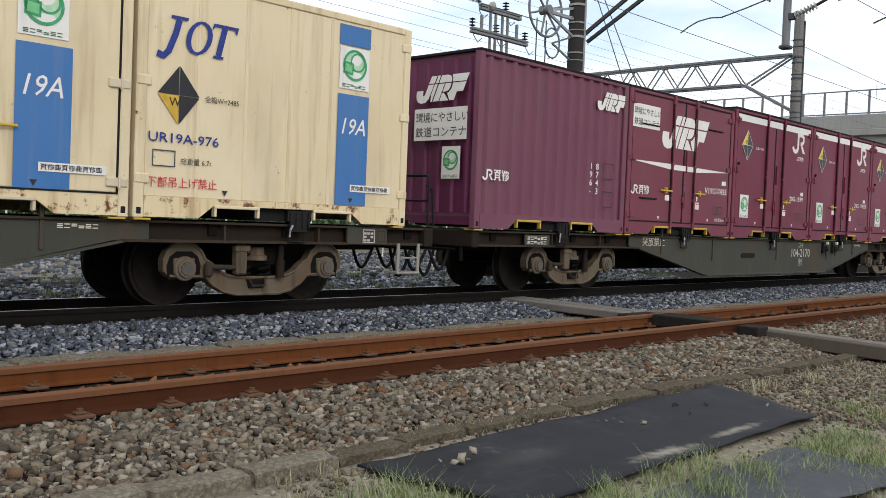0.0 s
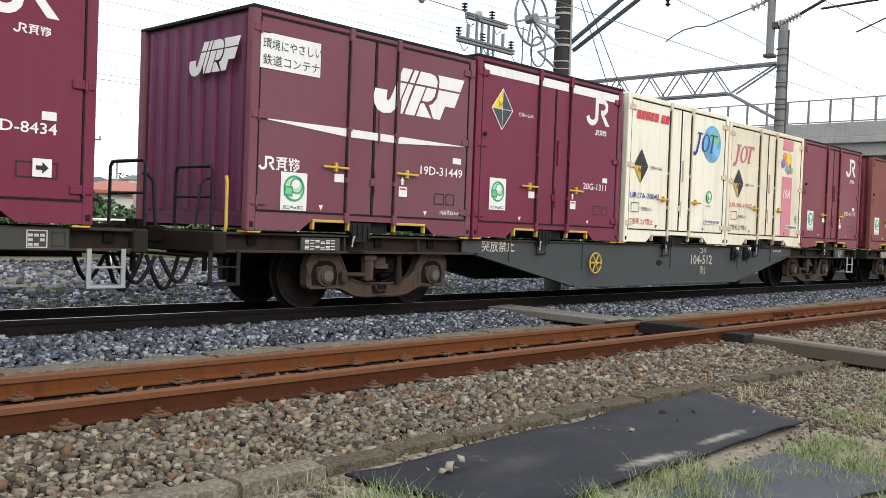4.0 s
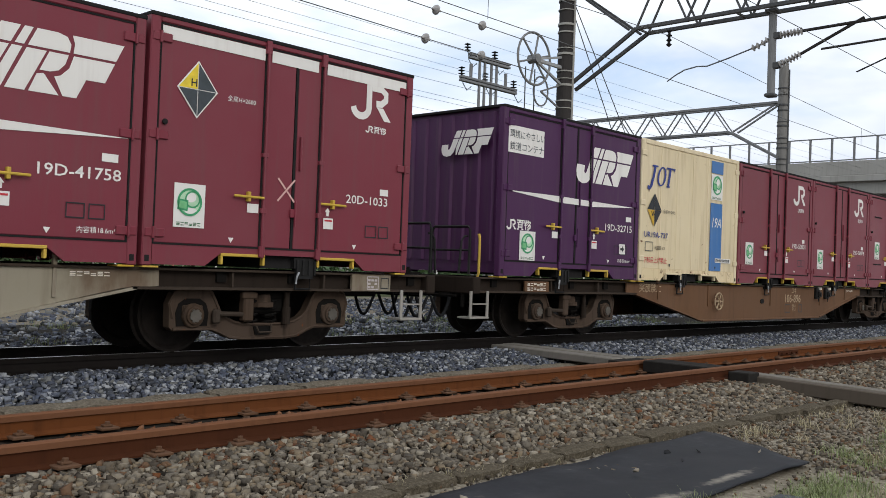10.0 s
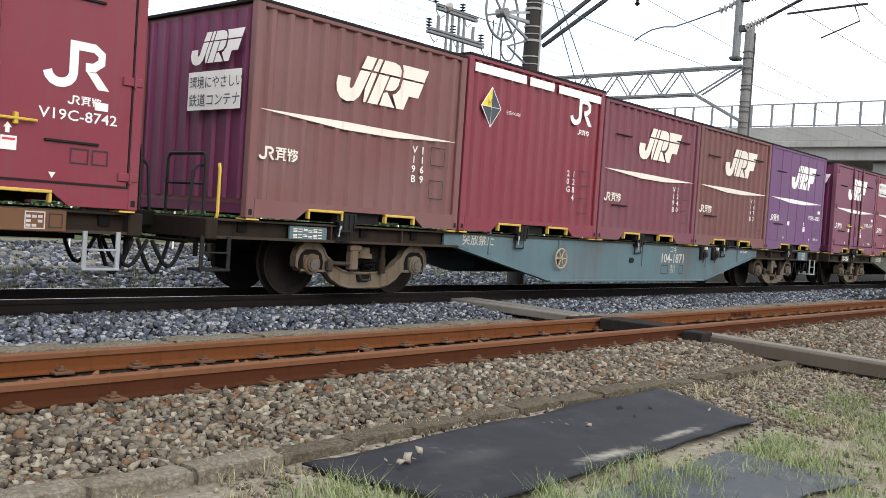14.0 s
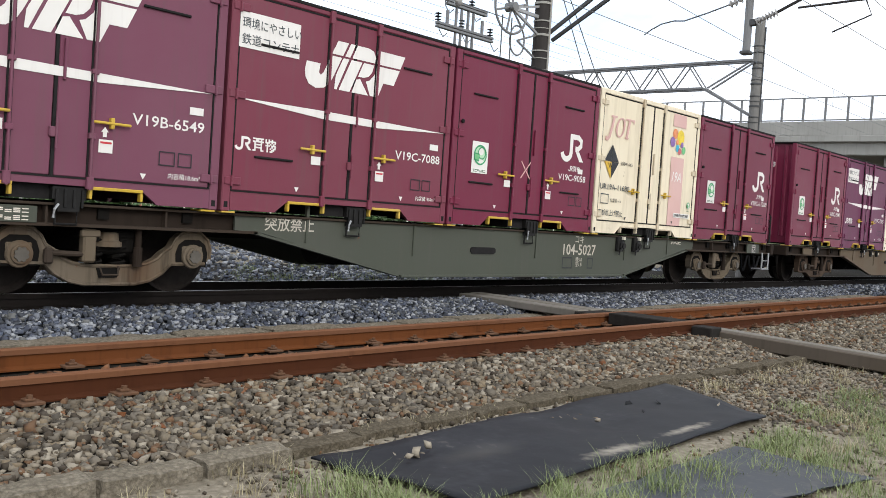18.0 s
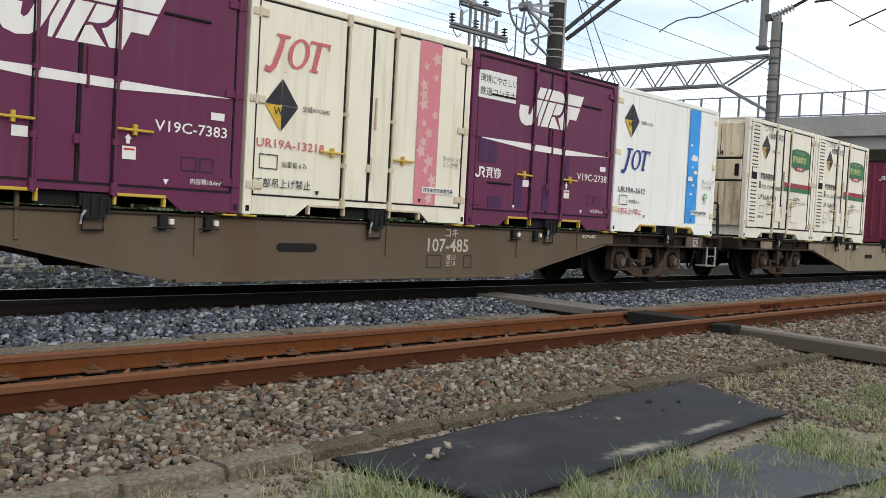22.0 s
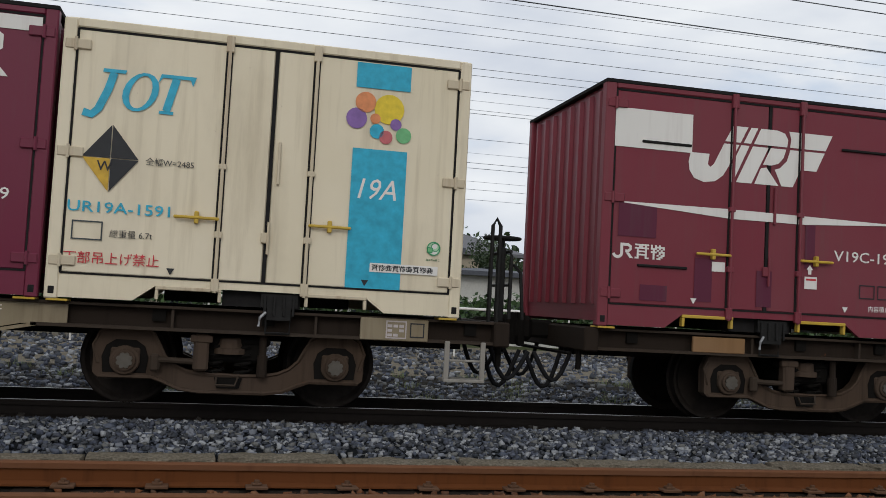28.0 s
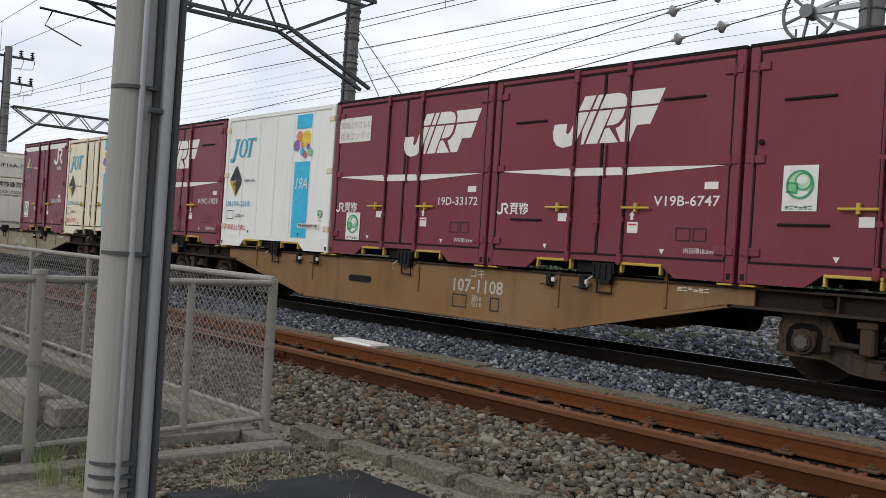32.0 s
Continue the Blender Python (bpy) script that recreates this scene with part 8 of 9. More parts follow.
def bogie(wagon, x, tone="bogie"):
    b = part("bogie", Shape().box(x - 0.28, x + 0.28, 0.28, CW - 0.28, 0.44, 0.68, 0.03).tube((x, MIDY, 0.6), (x, MIDY, 0.78), 0.22, 16), M["under"], wagon)
    for y in (0.27, CW - 0.39):
        f = part("side_frame", cached(("frame", tone, y), lambda: side_frame_shape(y, tone == "bogie_dusty").mesh("side_frame", M[tone])), M[tone], b, "dusty cast-steel bogie side frame")
        f.matrix_basis = pose(x, 0, 0)
        yy = y - 0.04 if y < 1 else y + 0.10
        face = y - 0.006 if y < 1 else y + 0.115
        for dx in (-0.96, 0.96):
            # Black sheet on the solid frame paints the shade round the axle box.
            part("pedestal_gap", cached(("gap", y), lambda: Shape().slab([(-0.19, 0.315), (0.19, 0.315), (0.205, 0.46), (0.17, 0.56), (0.09, 0.615), (-0.09, 0.615), (-0.17, 0.56), (-0.205, 0.46)], face, face + 0.012).mesh("pedestal_gap", M["under"])), M["under"], b, "dark sheet painted as shade round the axle box").matrix_basis = pose(x + dx, 0, 0)
            ab = part("axle_box", cached(("abox", tone, y), lambda: Shape().box(-0.145, 0.145, yy + 0.02, yy + 0.16, 0.36, 0.56, 0.03).lathe([(0.06, 0.13), (0.01, 0.135), (-0.005, 0.125), (-0.008, 0.10), (-0.03, 0.096), (-0.035, 0.085), (-0.028, 0.06), (-0.028, 0.02)], (0, yy, 0.43), (0, 1, 0), 20).mesh("axle_box", M[tone])), M[tone], b)
            ab.matrix_basis = pose(x + dx, 0, 0)
            if y < 1:
                part("cap_ring", cached("bolts", lambda: bolt_ring(yy).mesh("cap_ring", M["bolt"])), M["bolt"], b, "scuffed locking ring of the axle cap").matrix_basis = pose(x + dx, 0, 0)
        for dx in (-0.16, 0.10):
            part("spring", cached(("spring", y), lambda: spring_shape(y).mesh("spring", M["under"])), M["under"], b).matrix_basis = pose(x + dx, 0, 0)
        part("spring_seat", cached(("seat", y), lambda: Shape().box(-0.36, 0.34, y, y + 0.14, 0.60, 0.68, 0.02).mesh("spring_seat", M["under"])), M["under"], b).matrix_basis = pose(x, 0, 0)
    # Another black sheet, painting a shaded hollow on the frame's belly.
    part("belly_slot", cached("bslot", lambda: Shape().slab([(-0.13, 0.20), (0.07, 0.20), (0.10, 0.30), (-0.16, 0.30)], 0.255, 0.275).mesh("belly_slot", M["under"])), M["under"], b, "dark sheet painted as a shaded opening in the side frame").matrix_basis = pose(x, 0, 0)
    part("spring_cap", cached(("scap", tone), lambda: Shape().lathe([(0.0, 0.15), (0.05, 0.15), (0.06, 0.12), (0.14, 0.11), (0.15, 0.09)], (-0.03, 0.32, 0.52), (0, 0, 1), 14).mesh("spring_cap", M[tone])), M[tone], b).matrix_basis = pose(x, 0, 0)
    part("damper", cached("damper", lambda: Shape().tube((0.27, 0.22, 0.32), (0.27, 0.22, 0.52), 0.05, 12).tube((0.27, 0.22, 0.52), (0.27, 0.22, 0.70), 0.036, 12).mesh("damper", M["endweb"])), M["endweb"], b).matrix_basis = pose(x, 0, 0)
    part("brake_bracket", cached(("bbracket", tone), lambda: Shape().box(-0.36, -0.22, 0.16, 0.28, 0.36, 0.70, 0.02).box(-0.39, -0.19, 0.15, 0.20, 0.62, 0.69, 0.01).mesh("brake_bracket", M[tone])), M[tone], b).matrix_basis = pose(x, 0, 0)
    part("brake_rod", cached("brod", lambda: Shape().tube((-0.68, 0.20, 0.45), (-0.30, 0.20, 0.44), 0.028, 8).box(-0.74, -0.65, 0.17, 0.24, 0.34, 0.50, 0.02).mesh("brake_rod", M["flange"])), M["flange"], b, "dusty brake rod").matrix_basis = pose(x, 0, 0)
    part("step_hook", cached("shook", lambda: Shape().pipe([(-0.14, 0.22, 0.30), (-0.14, 0.17, 0.235), (0.03, 0.17, 0.235), (0.06, 0.22, 0.32)], 0.012, 5).mesh("step_hook", M["flange"])), M["flange"], b).matrix_basis = pose(x, 0, 0)
    sets = []
    for dx in (-0.96, 0.96):
        w = part("wheelset", cached("wheelset", lambda: wheelset_shape().mesh("wheelset", M["wheel"])), M["wheel"], b, "worn steel wheels on an axle")
        w.matrix_basis = pose(x + dx, MIDY, 0.43)
        sets.append(w)
    return sets


def bolt_ring(yy):
    """Toothed locking ring on the axle cap."""
    out = []
    for k in range(24):
        a, r = k * math.pi / 12, 0.074 if k % 3 else 0.060
        out.append((r * math.cos(a), 0.43 + r * math.sin(a)))
    return Shape().slab(out, yy - 0.046, yy - 0.03)


def spring_shape(y):
    return Shape().pipe([(0.08 * math.cos(a * 0.9), y + 0.06 + 0.08 * math.sin(a * 0.9), 0.30 + a * 0.0108) for a in range(0, 28)], 0.016, 5)


def clamp_shape():
    """Latch of the container: a stepped block over the deck edge."""
    return Shape().slab([(-0.17, 1.10), (-0.17, 0.98), (-0.11, 0.97), (-0.11, 0.86), (0.11, 0.86), (0.11, 0.97), (0.17, 0.98), (0.17, 1.10)], 0.03, 0.15)


def clamp_yoke():
    """The bent strap that hangs below the latch."""
    return Shape().pipe([(-0.11, 0.08, 0.90), (-0.11, 0.08, 0.74), (0.11, 0.08, 0.74), (0.11, 0.08, 0.90)], 0.014, 6)


def lever_shape():
    return Shape().pipe([(-0.12, 0.0, 0.93), (-0.17, -0.03, 0.88), (-0.18, -0.03, 0.80)], 0.013, 6)


def wagon(number, paint_key, slots, lefty=None, wheel=None, note=False, shift=0.0):
    mat = WAGON_PAINT[paint_key]
    tone = {"greygreen": "grey-green", "darkgrey": "dark grey", "beige": "dusty beige", "rustbrown": "rust-brown", "blue": "faded blue", "sage": "sage-grey", "umber": "umber-brown", "tan": "tan", "ochre": "ochre-brown"}[paint_key]
    w = thing("flat_wagon", f"{tone} container flat wagon with fish-belly side sills on the track", "wagon", "wagons of the train")
    for y in (SIDE_Y, CW - SIDE_Y - 0.10):
        near = y < 1
        part("side_sill", cached(("sill", paint_key, y), lambda: Shape().slab(sill_outline(), y + 0.02, y + 0.05).box(6.4, 12.25, y - 0.005, y + 0.10, 0.20, 0.235, 0.005).mesh("side_sill", mat)), mat, w)
        part("top_flange", cached(("tflange", y), lambda: Shape().box(-0.30, 18.94, y - 0.012, y + 0.12, 0.915, 0.942, 0.005).mesh("top_flange", M["flange"])), M["flange"], w)
        inner = (y + 0.085, y + 0.115) if near else (y - 0.015, y + 0.015)
        for x0, x1 in ((-0.30, 3.66), (14.98, 18.94)):
            part("end_web", cached(("eweb", y, x0), lambda: Shape().box(x0, x1, *inner, 0.73, 0.915).mesh("end_web", M["endweb"])), M["endweb"], w, "dirty brown web darkened as shade between the end flanges")
        for n, (xa, za, xb, zb) in enumerate(((3.9, 0.715, 6.35, 0.215), (12.3, 0.215, 14.75, 0.715), (-0.3, 0.715, 3.95, 0.715), (14.7, 0.715, 18.94, 0.715))):
            fm = mat if n < 2 else M["flange"]
            part("lower_flange", cached(("flange", paint_key, y, n), lambda: slope_flange(y, xa, za, xb, zb).mesh("lower_flange", fm)), fm, w)
    for x in (1.45, 2.75, 15.9, 17.2):
        part("web_stiffener", cached("estiff", lambda: Shape().box(-0.012, 0.012, SIDE_Y + 0.01, SIDE_Y + 0.10, 0.745, 0.915).mesh("web_stiffener", M["flange"])), M["flange"], w).matrix_basis = pose(x, 0, 0)
    for i, spec in enumerate(slots):
        if spec:
            for dx in (0.02, CL - 0.20):
                part("seat_pad", cached("pad", lambda: Shape().box(0, 0.18, SIDE_Y - 0.09, SIDE_Y + 0.12, 0.942, 0.962, 0.004).mesh("seat_pad", M["yellow"])), M["yellow"], w, "worn yellow container seat").matrix_basis = pose(shift + i * SPACING + dx, 0, 0)
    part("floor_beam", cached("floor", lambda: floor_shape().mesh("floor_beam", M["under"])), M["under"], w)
    for x in (4.7, 6.62, 9.5, 12.28, 13.9):
        part("web_stiffener", cached(("stiff", paint_key), lambda: Shape().box(-0.02, 0.02, SIDE_Y, SIDE_Y + 0.05, 0.5, 0.95, 0.004).mesh("web_stiffener", mat)), mat, w).matrix_basis = pose(x, 0, 0) if 6.4 < x < 12.4 else pose(x, 0, 0.13)
    long = 0.60 if number.startswith("107") or paint_key in ("sage", "greygreen") else 0.17
    # The slot is a black slab that paints the shade of a hole.
    part("sill_slot", cached(("sslot", long), lambda: Shape().slab([(0.0, 0.58), (0.04, 0.55), (long - 0.04, 0.55), (long, 0.58), (long, 0.62), (long - 0.04, 0.65), (0.04, 0.65), (0.0, 0.62)], SIDE_Y + 0.006, SIDE_Y + 0.03).mesh("sill_slot", M["grime_and_shade"])), M["grime_and_shade"], w).matrix_basis = pose(7.85 if paint_key in ("sage", "greygreen") else 7.72 if long > 0.3 else 9.0, 0, 0)
    for i in range(5):
        c = part("container_clamp", cached("clamp", lambda: clamp_shape().mesh("container_clamp", M["steel"])), M["steel"], w)
        c.matrix_basis = pose(i * SPACING + CL / 2 - 0.25, 0, 0)
        for x in (-0.13, -0.045, 0.045, 0.13):
            part("clamp_rib", cached("crib", lambda: Shape().box(-0.012, 0.012, 0.012, 0.04, 0.90, 1.08, 0.004).mesh("clamp_rib", M["steel"])), None, c).matrix_basis = pose(x, 0, 0)
        part("clamp_yoke", cached("cyoke", lambda: clamp_yoke().mesh("clamp_yoke", M["steel"])), None, c)
        part("clamp_lever", cached("lever", lambda: lever_shape().mesh("clamp_lever", M["galv"])), None, w, "worn bare steel latch lever").matrix_basis = c.matrix_basis
    old = not number.startswith("107")
    for x in (12.05, 12.62) if old else (6.2, 6.75, 12.15, 12.7):
        if old:
            part("valve_box", cached("valve", lambda: valve_shape().mesh("valve_box", M["steel"])), M["steel"], w).matrix_basis = pose(x, 0, 0)
        else:
            part("latch_bracket", cached("bracket", lambda: Shape().box(-0.045, 0.045, SIDE_Y - 0.05, SIDE_Y + 0.03, 0.76, 0.93, 0.015).box(-0.13, 0.13, SIDE_Y - 0.06, SIDE_Y - 0.04, 0.775, 0.79, 0.004).mesh("latch_bracket", M["steel"])), M["steel"], w).matrix_basis = pose(x, 0, 0)
        part("bracket_tag", cached(("btag", old), lambda: Shape().box(0.0, 0.055, SIDE_Y - 0.10 if old else SIDE_Y - 0.06, SIDE_Y - 0.02, 0.82, 0.88, 0.006).mesh("bracket_tag", M["d_cream"])), M["d_cream"], w).matrix_basis = pose(x + (0.0 if old else 0.06), 0, 0.05 if old else 0.0)
    cast = "bogie_dusty" if paint_key in ("greygreen", "blue", "sage") else "bogie"
    wheels = bogie(w, 2.23, cast) + bogie(w, 16.46, cast)
    for x, d in ((-0.30, -1), (18.94, 1)):
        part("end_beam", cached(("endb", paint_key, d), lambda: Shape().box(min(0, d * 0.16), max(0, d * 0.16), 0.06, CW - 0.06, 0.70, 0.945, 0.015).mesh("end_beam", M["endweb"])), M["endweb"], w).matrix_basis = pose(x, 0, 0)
        part("coupler", cached(("coup", d), lambda: coupler_shape(d).mesh("coupler", M["under"])), M["under"], w).matrix_basis = pose(x, 0, 0)
        for y, sag in ((0.55, 0.38), (0.85, 0.50), (1.65, 0.42)):
            part("air_hose", cached(("hose", d, y), lambda: Shape().pipe([(d * (0.10 + 0.42 * k / 8), y, 0.70 - sag * math.sin(math.pi * k / 8) * (1.0 - 0.35 * k / 8) - 0.05 * k / 8) for k in range(9)], 0.024, 6).mesh("air_hose", M["hose"], True)), M["hose"], w).matrix_basis = pose(x, 0, 0)
    bright = number.startswith(("107", "106"))
    right_m = "fencepipe" if number.startswith("107") or number == "104-1043" else "galv"
    step_l, step_m = ("white-painted foot step", "fencepipe") if bright else ("dark steel foot step", "steel")
    part("foot_step", cached(("step", right_m), lambda: step_shape().mesh("foot_step", M[right_m])), M[right_m], w, "white-painted foot step" if right_m == "fencepipe" else "dark steel foot step").matrix_basis = pose(18.45, 0, 0)
    part("hand_rail", cached("hoop", lambda: hoop_shape(1).mesh("hand_rail", M["steel"])), M["steel"], w).matrix_basis = pose(19.12, 0, 0)
    part("label_plate", cached(("plate_r", paint_key), lambda: Shape().box(17.62, 18.28, SIDE_Y - 0.02, SIDE_Y + 0.02, 0.72, 0.93, 0.006).mesh("label_plate", mat)), mat, w)
    put_w("writing", blocks("d_faint", 3, 0.17, 0.13), w, 17.88, 0.76, -0.024)
    put_w("card_frame", outline("d_faint", 0.20, 0.17), w, 17.865, 0.74, -0.024)
    put_w("card_frame", outline("d_black", 0.14, 0.14), w, 18.10, 0.755, -0.024)
    if lefty:
        part("foot_step", cached(("step", step_m), lambda: step_shape().mesh("foot_step", M[step_m])), M[step_m], w, step_l).matrix_basis = pose(-0.52, 0, 0)
        part("hand_rail", cached("hoopl", lambda: hoop_shape(-1).mesh("hand_rail", M["steel"])), M["steel"], w).matrix_basis = pose(-0.42, 0, 0)
    if lefty:
        part("grab_rod", cached("grab", lambda: Shape().pipe([(0, 0.17, 0.94), (0, 0.15, 1.0), (0, 0.15, 1.5), (0, 0.17, 1.56)], 0.02, 6).mesh("grab_rod", M["yellow"])), M["yellow"], w, "yellow grab rod").matrix_basis = pose(-0.26, 0, 0)
    part("plate_left", cached(("platel", paint_key), lambda: Shape().box(0.75, 1.35, SIDE_Y - 0.015, SIDE_Y + 0.02, 0.74, 0.90, 0.006).mesh("plate_left", mat)), mat, w)
    if old:
        put_w("writing", blocks("d_cream", 6, 0.48, 0.05), w, 0.80, 0.83, -0.02)
        put_w("writing", blocks("d_cream", 6, 0.48, 0.05), w, 0.80, 0.76, -0.02)
    ink = M["d_dust" if paint_key == "rustbrown" else "d_dull"]
    if number:
        put_w("class_mark", lettering("コキ", 0.11, ink, 0.010), w, 10.62, 0.785)
        put_w("number", lettering(number, 0.185, ink, 0.016, 1.08), w, 10.24, 0.575)
        put_w("data_frame", outline("d_black", 0.30, 0.19, 0.02), w, 10.28, 0.34)
        put_w("data_frame", outline("d_black", 0.18, 0.19, 0.02), w, 11.05, 0.34)
        put_w("writing", lettering("積5.0\n空1.8", 0.065, ink, 0.006, spacing=0.9), w, 10.68, 0.46)
    if note:
        put_w("writing", lettering("突放禁止", 0.14, ink, 0.010), w, 4.05, 0.775)
    put_w("writing", blocks("d_cream", 6, 0.42, 0.05), w, 14.05, 0.84)
    if wheel is not None:
        s = Shape()
        s.pipe([(wheel + 0.165 * math.cos(k * math.pi / 12), SIDE_Y - 0.055, 0.60 + 0.165 * math.sin(k * math.pi / 12)) for k in range(25)], 0.014, 6)
        for k in range(6):
            a = k * math.pi / 3
            s.tube((wheel, SIDE_Y - 0.055, 0.60), (wheel + 0.165 * math.cos(a), SIDE_Y - 0.055, 0.60 + 0.165 * math.sin(a)), 0.012, 5)
        s.tube((wheel, SIDE_Y + 0.03, 0.60), (wheel, SIDE_Y - 0.08, 0.60), 0.03, 8)
        rusty = paint_key != "darkgrey"
        part("brake_wheel", s, M["d_dust" if rusty else "yellow"], w, "dusty tan hand-brake wheel" if rusty else "yellow hand-brake wheel")
    return w, wheels


def valve_shape():
    y = SIDE_Y
    s = Shape().box(-0.10, 0.10, y - 0.05, y + 0.03, 0.66, 0.93, 0.015).box(-0.06, 0.07, y - 0.10, y - 0.04, 0.70, 0.84, 0.02)
    s.tube((0.0, y - 0.12, 0.76), (0.0, y - 0.04, 0.76), 0.05, 12)
    s.pipe([(-0.04, y - 0.10, 0.72), (-0.14, y - 0.11, 0.66), (-0.16, y - 0.11, 0.60)], 0.014, 6)
    return s


def put_w(name, me, w, u, v, off=0.0):
    part(name, me, None, w).matrix_basis = pose(u, SIDE_Y + 0.016 + off if off == 0 else SIDE_Y + off, v)


def slope_flange(y, xa, za, xb, zb):
    return Shape().add([(xa, y - 0.005, za), (xa, y + 0.11, za), (xb, y + 0.11, zb), (xb, y - 0.005, zb), (xa, y - 0.005, za + 0.03), (xa, y + 0.11, za + 0.03), (xb, y + 0.11, zb + 0.03), (xb, y - 0.005, zb + 0.03)], [(0, 1, 2, 3), (7, 6, 5, 4), (0, 3, 7, 4), (1, 5, 6, 2), (0, 4, 5, 1), (3, 2, 6, 7)])


def floor_shape():
    s = Shape().box(-0.2, 18.84, MIDY - 0.25, MIDY + 0.25, 0.62, 0.95)
    s.box(6.0, 12.6, MIDY - 0.2, MIDY + 0.2, 0.3, 0.62)
    for i in range(20):
        x = 0.1 + i * 0.98
        s.box(x - 0.06, x + 0.06, SIDE_Y + 0.05, CW - SIDE_Y - 0.05, 0.80, 0.94)
    s.tube((5.2, 0.6, 0.55), (6.2, 0.6, 0.55), 0.2, 14)
    s.tube((13.2, 1.7, 0.55), (14.1, 1.7, 0.55), 0.18, 14)
    return s


def coupler_shape(d):
    s = Shape()
    x = lambda a, b: (min(d * a, d * b), max(d * a, d * b))
    s.box(*x(0.1, 0.42), MIDY - 0.09, MIDY + 0.09, 0.78, 0.98, 0.03)
    s.box(*x(0.36, 0.60), MIDY - 0.17, MIDY + 0.15, 0.74, 1.02, 0.05)
    s.tube((d * 0.5, MIDY - 0.14, 0.70), (d * 0.5, MIDY - 0.14, 1.05), 0.05, 8)
    s.tube((d * 0.2, 0.35, 0.66), (d * 0.2, CW - 0.35, 0.66), 0.02, 6)
    s.tube((d * 0.12, 0.3, 0.5), (d * 0.12, 0.3, 0.75), 0.03, 6)
    return s


def step_shape():
    s = Shape()
    s.box(0.0, 0.05, 0.06, 0.085, 0.36, 0.74, 0.006).box(0.36, 0.41, 0.06, 0.085, 0.36, 0.74, 0.006)
    s.box(0.0, 0.41, 0.05, 0.30, 0.345, 0.375, 0.006)
    s.box(0.05, 0.36, 0.05, 0.10, 0.545, 0.565, 0.004)
    return s


def hoop_shape(d):
    s = Shape().pipe([(0, 0.20, 0.98), (0, 0.20, 1.60), (0.0, 0.23, 1.66), (0.0, 0.9, 1.66), (0.0, 0.95, 1.60), (0, 0.95, 0.98)], 0.02, 6)
    s.pipe([(d * 0.16, 0.25, 0.98), (d * 0.12, 0.25, 1.45), (d * 0.05, 0.25, 1.52), (0, 0.25, 1.52)], 0.018, 6)
    s.tube((0, 0.20, 1.32), (0, 0.95, 1.32), 0.016, 6)
    return s


def brake_stand(w):
    s = Shape().box(19.02, 19.10, 0.32, 0.40, 0.95, 1.70, 0.01).tube((19.06, 0.36, 1.7), (19.06, 0.36, 1.80), 0.03, 8)
    s.pipe([(19.06 + 0.185 * math.cos(k * math.pi / 12), 0.36 + 0.185 * math.sin(k * math.pi / 12), 1.795) for k in range(25)], 0.016, 6)
    for k in range(4):
        a = k * math.pi / 2
        s.tube((19.06, 0.36, 1.795), (19.06 + 0.18 * math.cos(a), 0.36 + 0.18 * math.sin(a), 1.795), 0.014, 5)
    part("brake_stand", s, M["steel"], w, "upright hand-brake stand with a flat wheel")
    part("hand_rail", Shape().pipe([(18.90, 0.16, 0.94), (18.90, 0.16, 1.90), (18.94, 0.16, 1.97), (18.98, 0.16, 1.90), (18.98, 0.16, 0.94)], 0.02, 6), M["steel"], w)


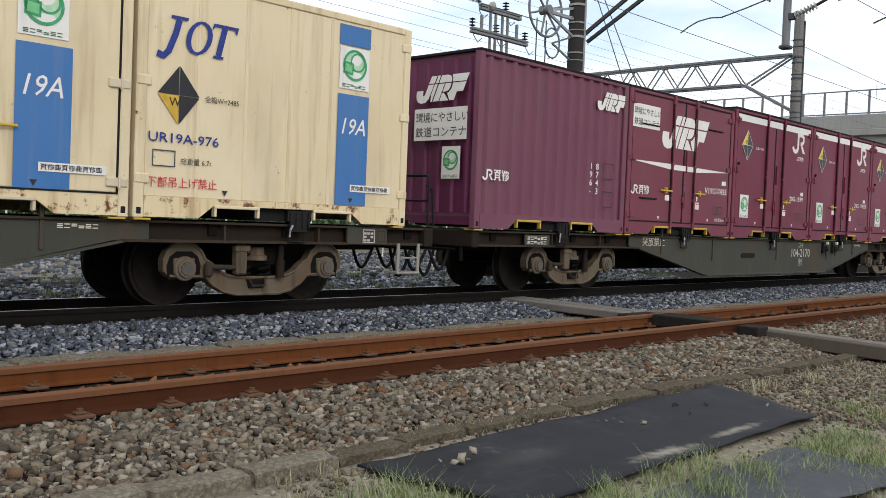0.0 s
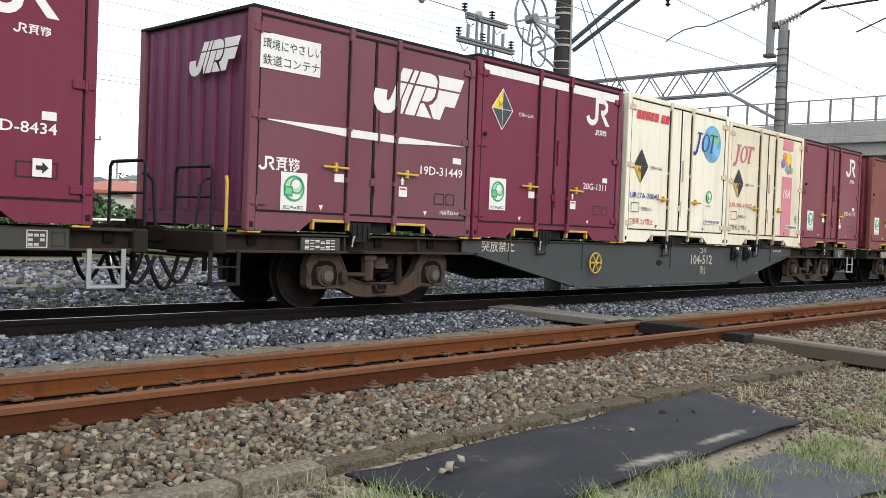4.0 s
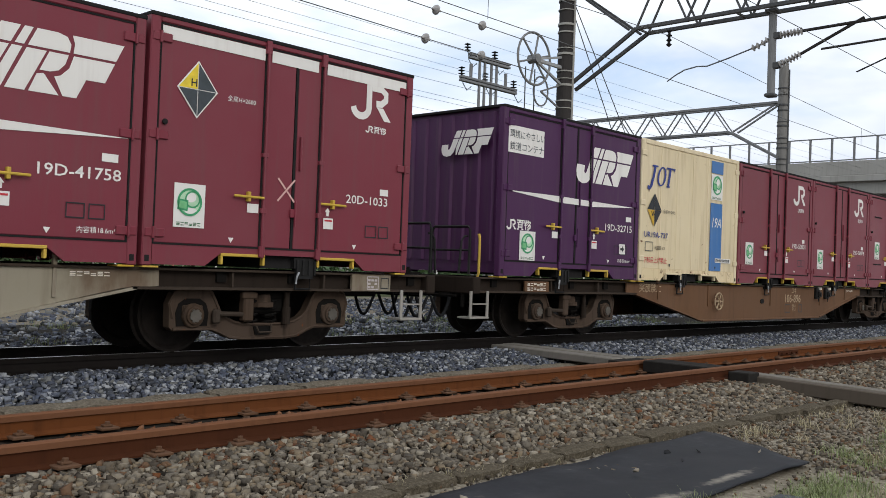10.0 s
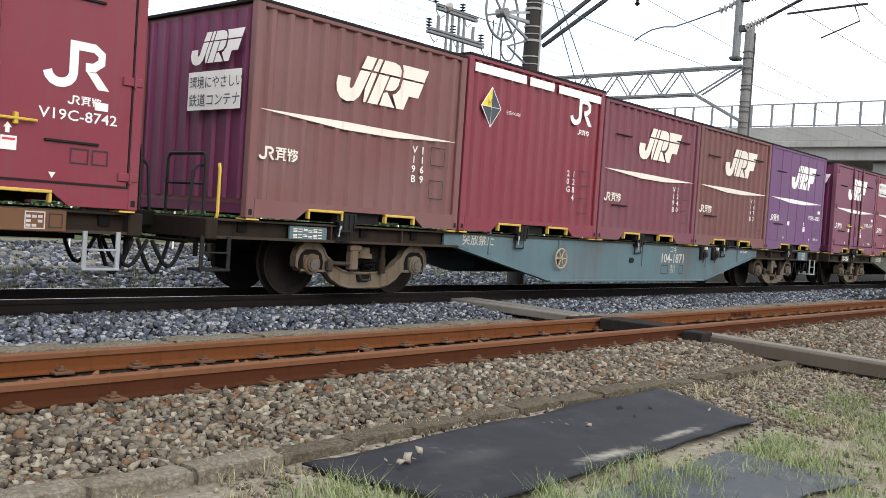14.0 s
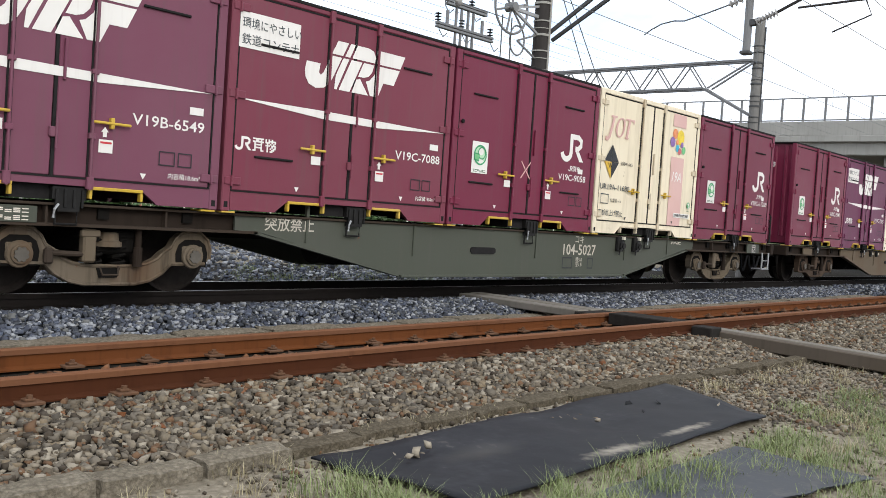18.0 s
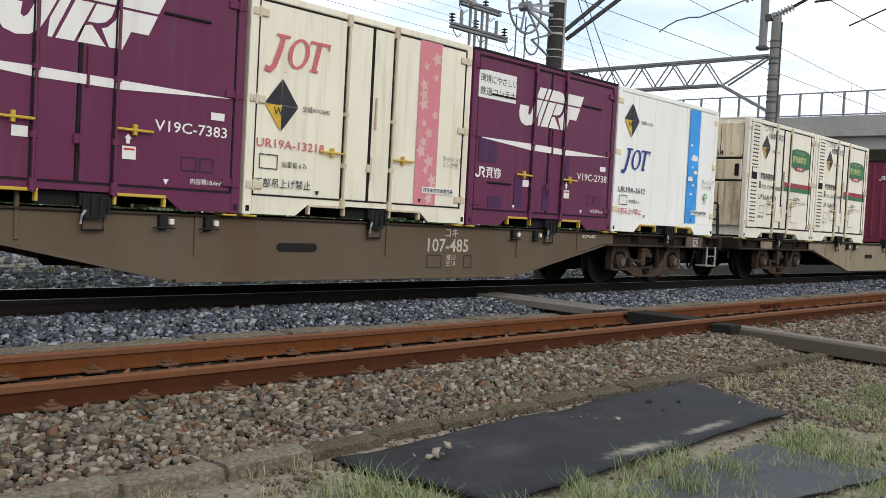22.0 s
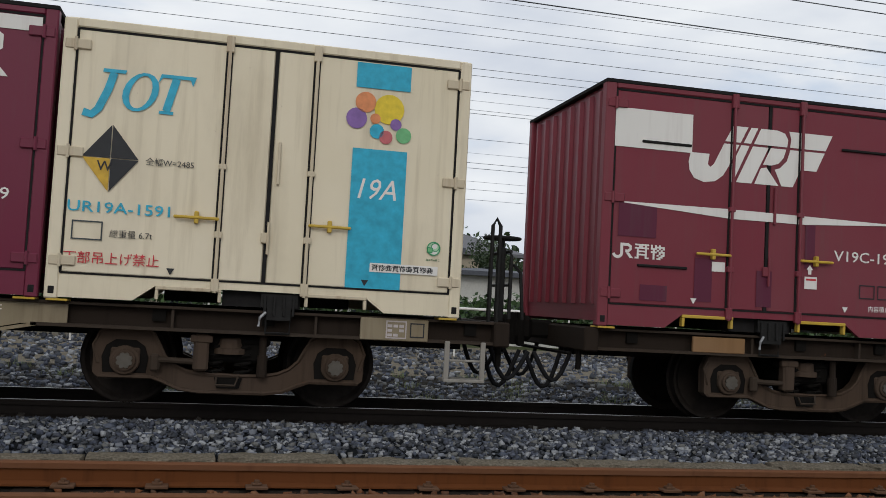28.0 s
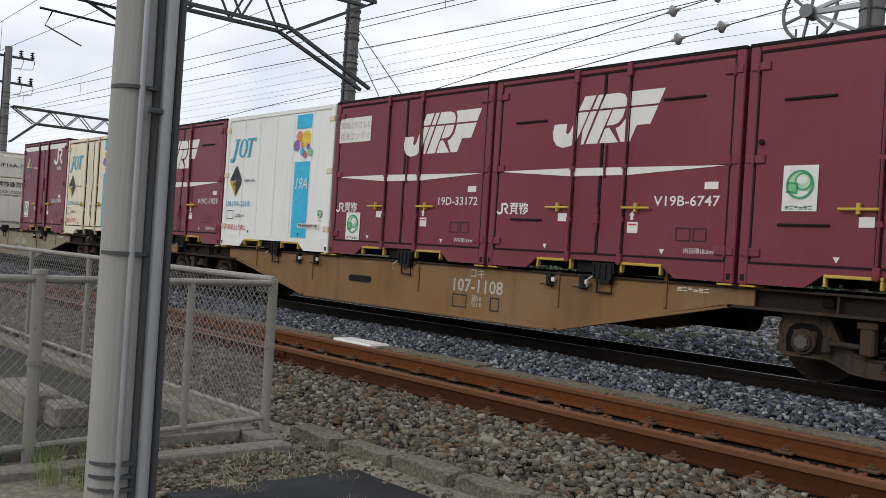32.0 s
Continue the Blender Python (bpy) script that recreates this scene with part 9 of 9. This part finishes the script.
PITCH, FIRST = 20.34, -10.21
LOAD = (-10.67, 9.63, 30.38, 50.32, 71.17, 91.51, 111.38, 131.70, 152.10, 172.49)     # where each wagon's load begins
NEAR = 8.63     # near side of the containers
STRING = [
    # wagon number, colour, left step, side brake wheel, note, containers
    ("104-1043", "greygreen", None, None, False, [None, None, None, ("jotd", "cream_rusty", "UR19A-981", dict(acc="d_blue", markc="d_navy", eco=True)), ("jotp", "cream_rusty", "UR19A-976", dict(acc="d_blue", markc="d_navy", eco=True))]),
    ("104-2170", "greygreen", None, None, True, [("corr", "dusty", "196-18743", dict(no_stripe=True, mark=0.5, mark_u=0.76, drop=0.53, end=("slant", "panel", "eco"))), ("jrf", "m2", "V19C-7435", dict(panel="text", vents=True)), ("jr", "mag", "20G-1599", dict(band=True, H=2.583)), ("jr", "mag", "20G-11903", dict(band=True, H=2.583)), ("jr", "mag", "20D-8434", dict(band=True, H=2.583, arrow_card=True))]),
    ("104-512", "darkgrey", "yellow", 6.9, True, [("jrf", "mauve", "19D-31449", dict(mark_u=0.49, panel="text", eco=True, end=("slant",))), ("jr", "mag", "20G-1311", dict(band=True, H=2.583)), ("jotd", "ivory", "UR17A-70043", dict(dx=0.15, globe=True, acc="d_navy", markc="d_navy", H=2.583)), ("jotd", "cream", "UR19A-11907", dict(dx=0.15, acc="d_pink", markc="d_rose", numc="d_rose", redc="d_black")), ("jr", "m1", "19D-43117", dict(dx=0.12))]),
    ("107-2029", "beige", None, None, False, [("jr", "brown", "19D-49702", dict(end=("bars",))), ("jr", "m1", "19D-50201", dict()), ("jr", "m1", "19G-19583", dict()), ("jrf", "m1", "19D-41758", dict(mark_u=0.49, panel="text", eco=True)), ("jr", "m1", "20D-1033", dict(band=True, H=2.583, cross=True))]),
    ("106-896", "rustbrown", "yellow", 6.95, True, [("jrf", "purple", "19D-32715", dict(mark_u=0.49, panel="text", eco=True, arrow_card=True, end=("slant", "number"))), ("jotp", "cream_rusty", "UR19A-737", dict(acc="d_blue", markc="d_navy", eco=True)), ("jr", "m1", "19D-50001", dict()), ("jr", "m1", "19D-90074", dict()), ("jr", "m1", "V19C-8742", dict(vents=True, low=True))]),
    ("104-1871", "blue", "yellow", 6.6, True, [("corr", "rosy", "V19B-1169", dict(pale="d_cream", end=("slant", "panel"))), ("corr", "m1", "20G -1284", dict(jr=True, band=True, H=2.583)), ("corr", "mauve", "V19B-1240", dict(pale="d_cream", vents=True)), ("corr", "rosy", "V19B-1473", dict(pale="d_cream", vents=True)), ("jrf", "lilac", "V19B-6885", dict(vents=True, ribbed=True, mark_u=0.36))]),
    ("104-5027", "sage", None, None, True, [("jrf", "dusty", "V19B-6549", dict(vents=True, end=("slant",))), ("jrf", "m2", "V19C-7088", dict(panel="text", vents=True)), ("jr", "mag", "V19C-9058", dict(vents=True, low=True, cross=True)), ("jotd", "cream", "UR19A-11680", dict(acc="d_pale", markc="d_pale", numc="d_grey", redc="d_grey")), ("jr", "mag", "V19C-11269", dict(vents=True, low=True))]),
    ("107-485", "umber", None, None, False, [("jr", "mag", "V19C-9341", dict(vents=True, low=True, end=("bars",))), ("jrf", "plum", "V19C-7383", dict(panel="text", vents=True)), ("jotd", "ivory", "UR19A-13218", dict(flowers=True, acc="d_pink", markc="d_rose", numc="d_rose", redc="d_grey")), ("jrf", "plum", "V19C-2738", dict(panel="text", vents=True, patched=True)), ("jotp", "white", "UR19A-3612", dict(sky=True, markc="d_navy", numc="d_black", yellow_feet=True))]),
    ("107-1286", "tan", None, None, False, [("reefer", "reefer", "UF16A-764", dict(H=2.583)), ("reefer", "reefer", "UF16A-741", dict(H=2.583)), None, ("jr", "mag", "20G-12619", dict(band=True, H=2.583, end=("bars", "number"))), ("jotd", "cream", "UR19A-1591", dict(acc="d_teal", markc="d_teal", numc="d_teal", end=("right",)))]),
    ("107-1108", "ochre", None, None, False, [("jrf", "m1", "V19C-1929", dict(mark_u=0.25, panel="blank", vents=True, patched=True)), ("jotp", "white", "UR19A-2218", dict(acc="d_cyan", markc="d_teal", numc="d_teal", yellow_feet=True)), ("jrf", "m1", "19D-33172", dict(mark_u=0.49, panel="faint", eco=True)), ("jrf", "m1", "V19B-6747", dict(vents=True)), ("jr", "m1", "V19C-8816", dict(vents=True, low=True))]),
]
RIDERS = []     # thing, its place along the train, its height
WHEELS = []     # wheelset, its wagon's place along the train, its own pose
for k, (num, colour, lefty, hand_wheel, note, load) in enumerate(STRING):
    x0 = FIRST + k * PITCH
    wg, sets = wagon(num, colour, load, lefty, hand_wheel, note, LOAD[k] - x0)
    if k == 8:
        brake_stand(wg)
    RIDERS.append((wg, x0, 0.0))
    WHEELS += [(ws, x0) for ws in sets]
    for i, spec in enumerate(load):
        if spec:
            kind, col, no, opt = spec
            RIDERS.append((container(kind, col, no, **opt), LOAD[k] + i * SPACING + opt.get("dx", 0.0), DECK))


# ---- how the train rolls by: seconds, metres run ----
RUN = [(0.0, 0.00), (2.0, 12.16), (3.3, 20.06), (5.6, 34.06), (7.3, 44.40), (9.0, 54.72), (11.0, 66.84), (13.0, 78.92), (16.0, 97.03), (17.4, 105.48), (19.0, 115.11), (20.5, 124.14), (22.0, 133.16), (23.0, 139.15), (24.5, 148.12), (26.0, 157.07), (28.5, 171.86), (29.0, 174.86), (30.0, 180.90), (32.0, 192.99)]


def run_at(t):
    return float(np.interp(t, [r[0] for r in RUN], [r[1] for r in RUN]))


def motions():
    for ob, x, z in RIDERS:
        walk(ob, [(t, pose(x - s, NEAR, z)) for t, s in RUN])
    for ws, x0 in WHEELS:
        # the wheels turn while the wagon is near; far off they only roll along with it
        here = ws.matrix_basis.translation.copy()
        rows = [(0.0, 0.0)]
        t0 = max(0.0, (x0 - 34.0) / 6.04)
        t1 = min(32.0, (x0 + 40.0) / 6.04)
        turn, last = 0.0, t0
        if t0 > 0.1:
            rows.append((t0, 0.0))
        t = t0 + 0.1
        while t < t1:
            turn -= (run_at(t) - run_at(last)) / 0.43
            rows.append((t, turn))
            last = t
            t += 0.1
        rows.append((32.0, turn - (0.7 if t1 >= 32.0 else 0.0)))
        walk(ws, [(t, pose(here.x, here.y, here.z) @ Matrix.Rotation(a, 4, "Y")) for t, a in rows])


motions()
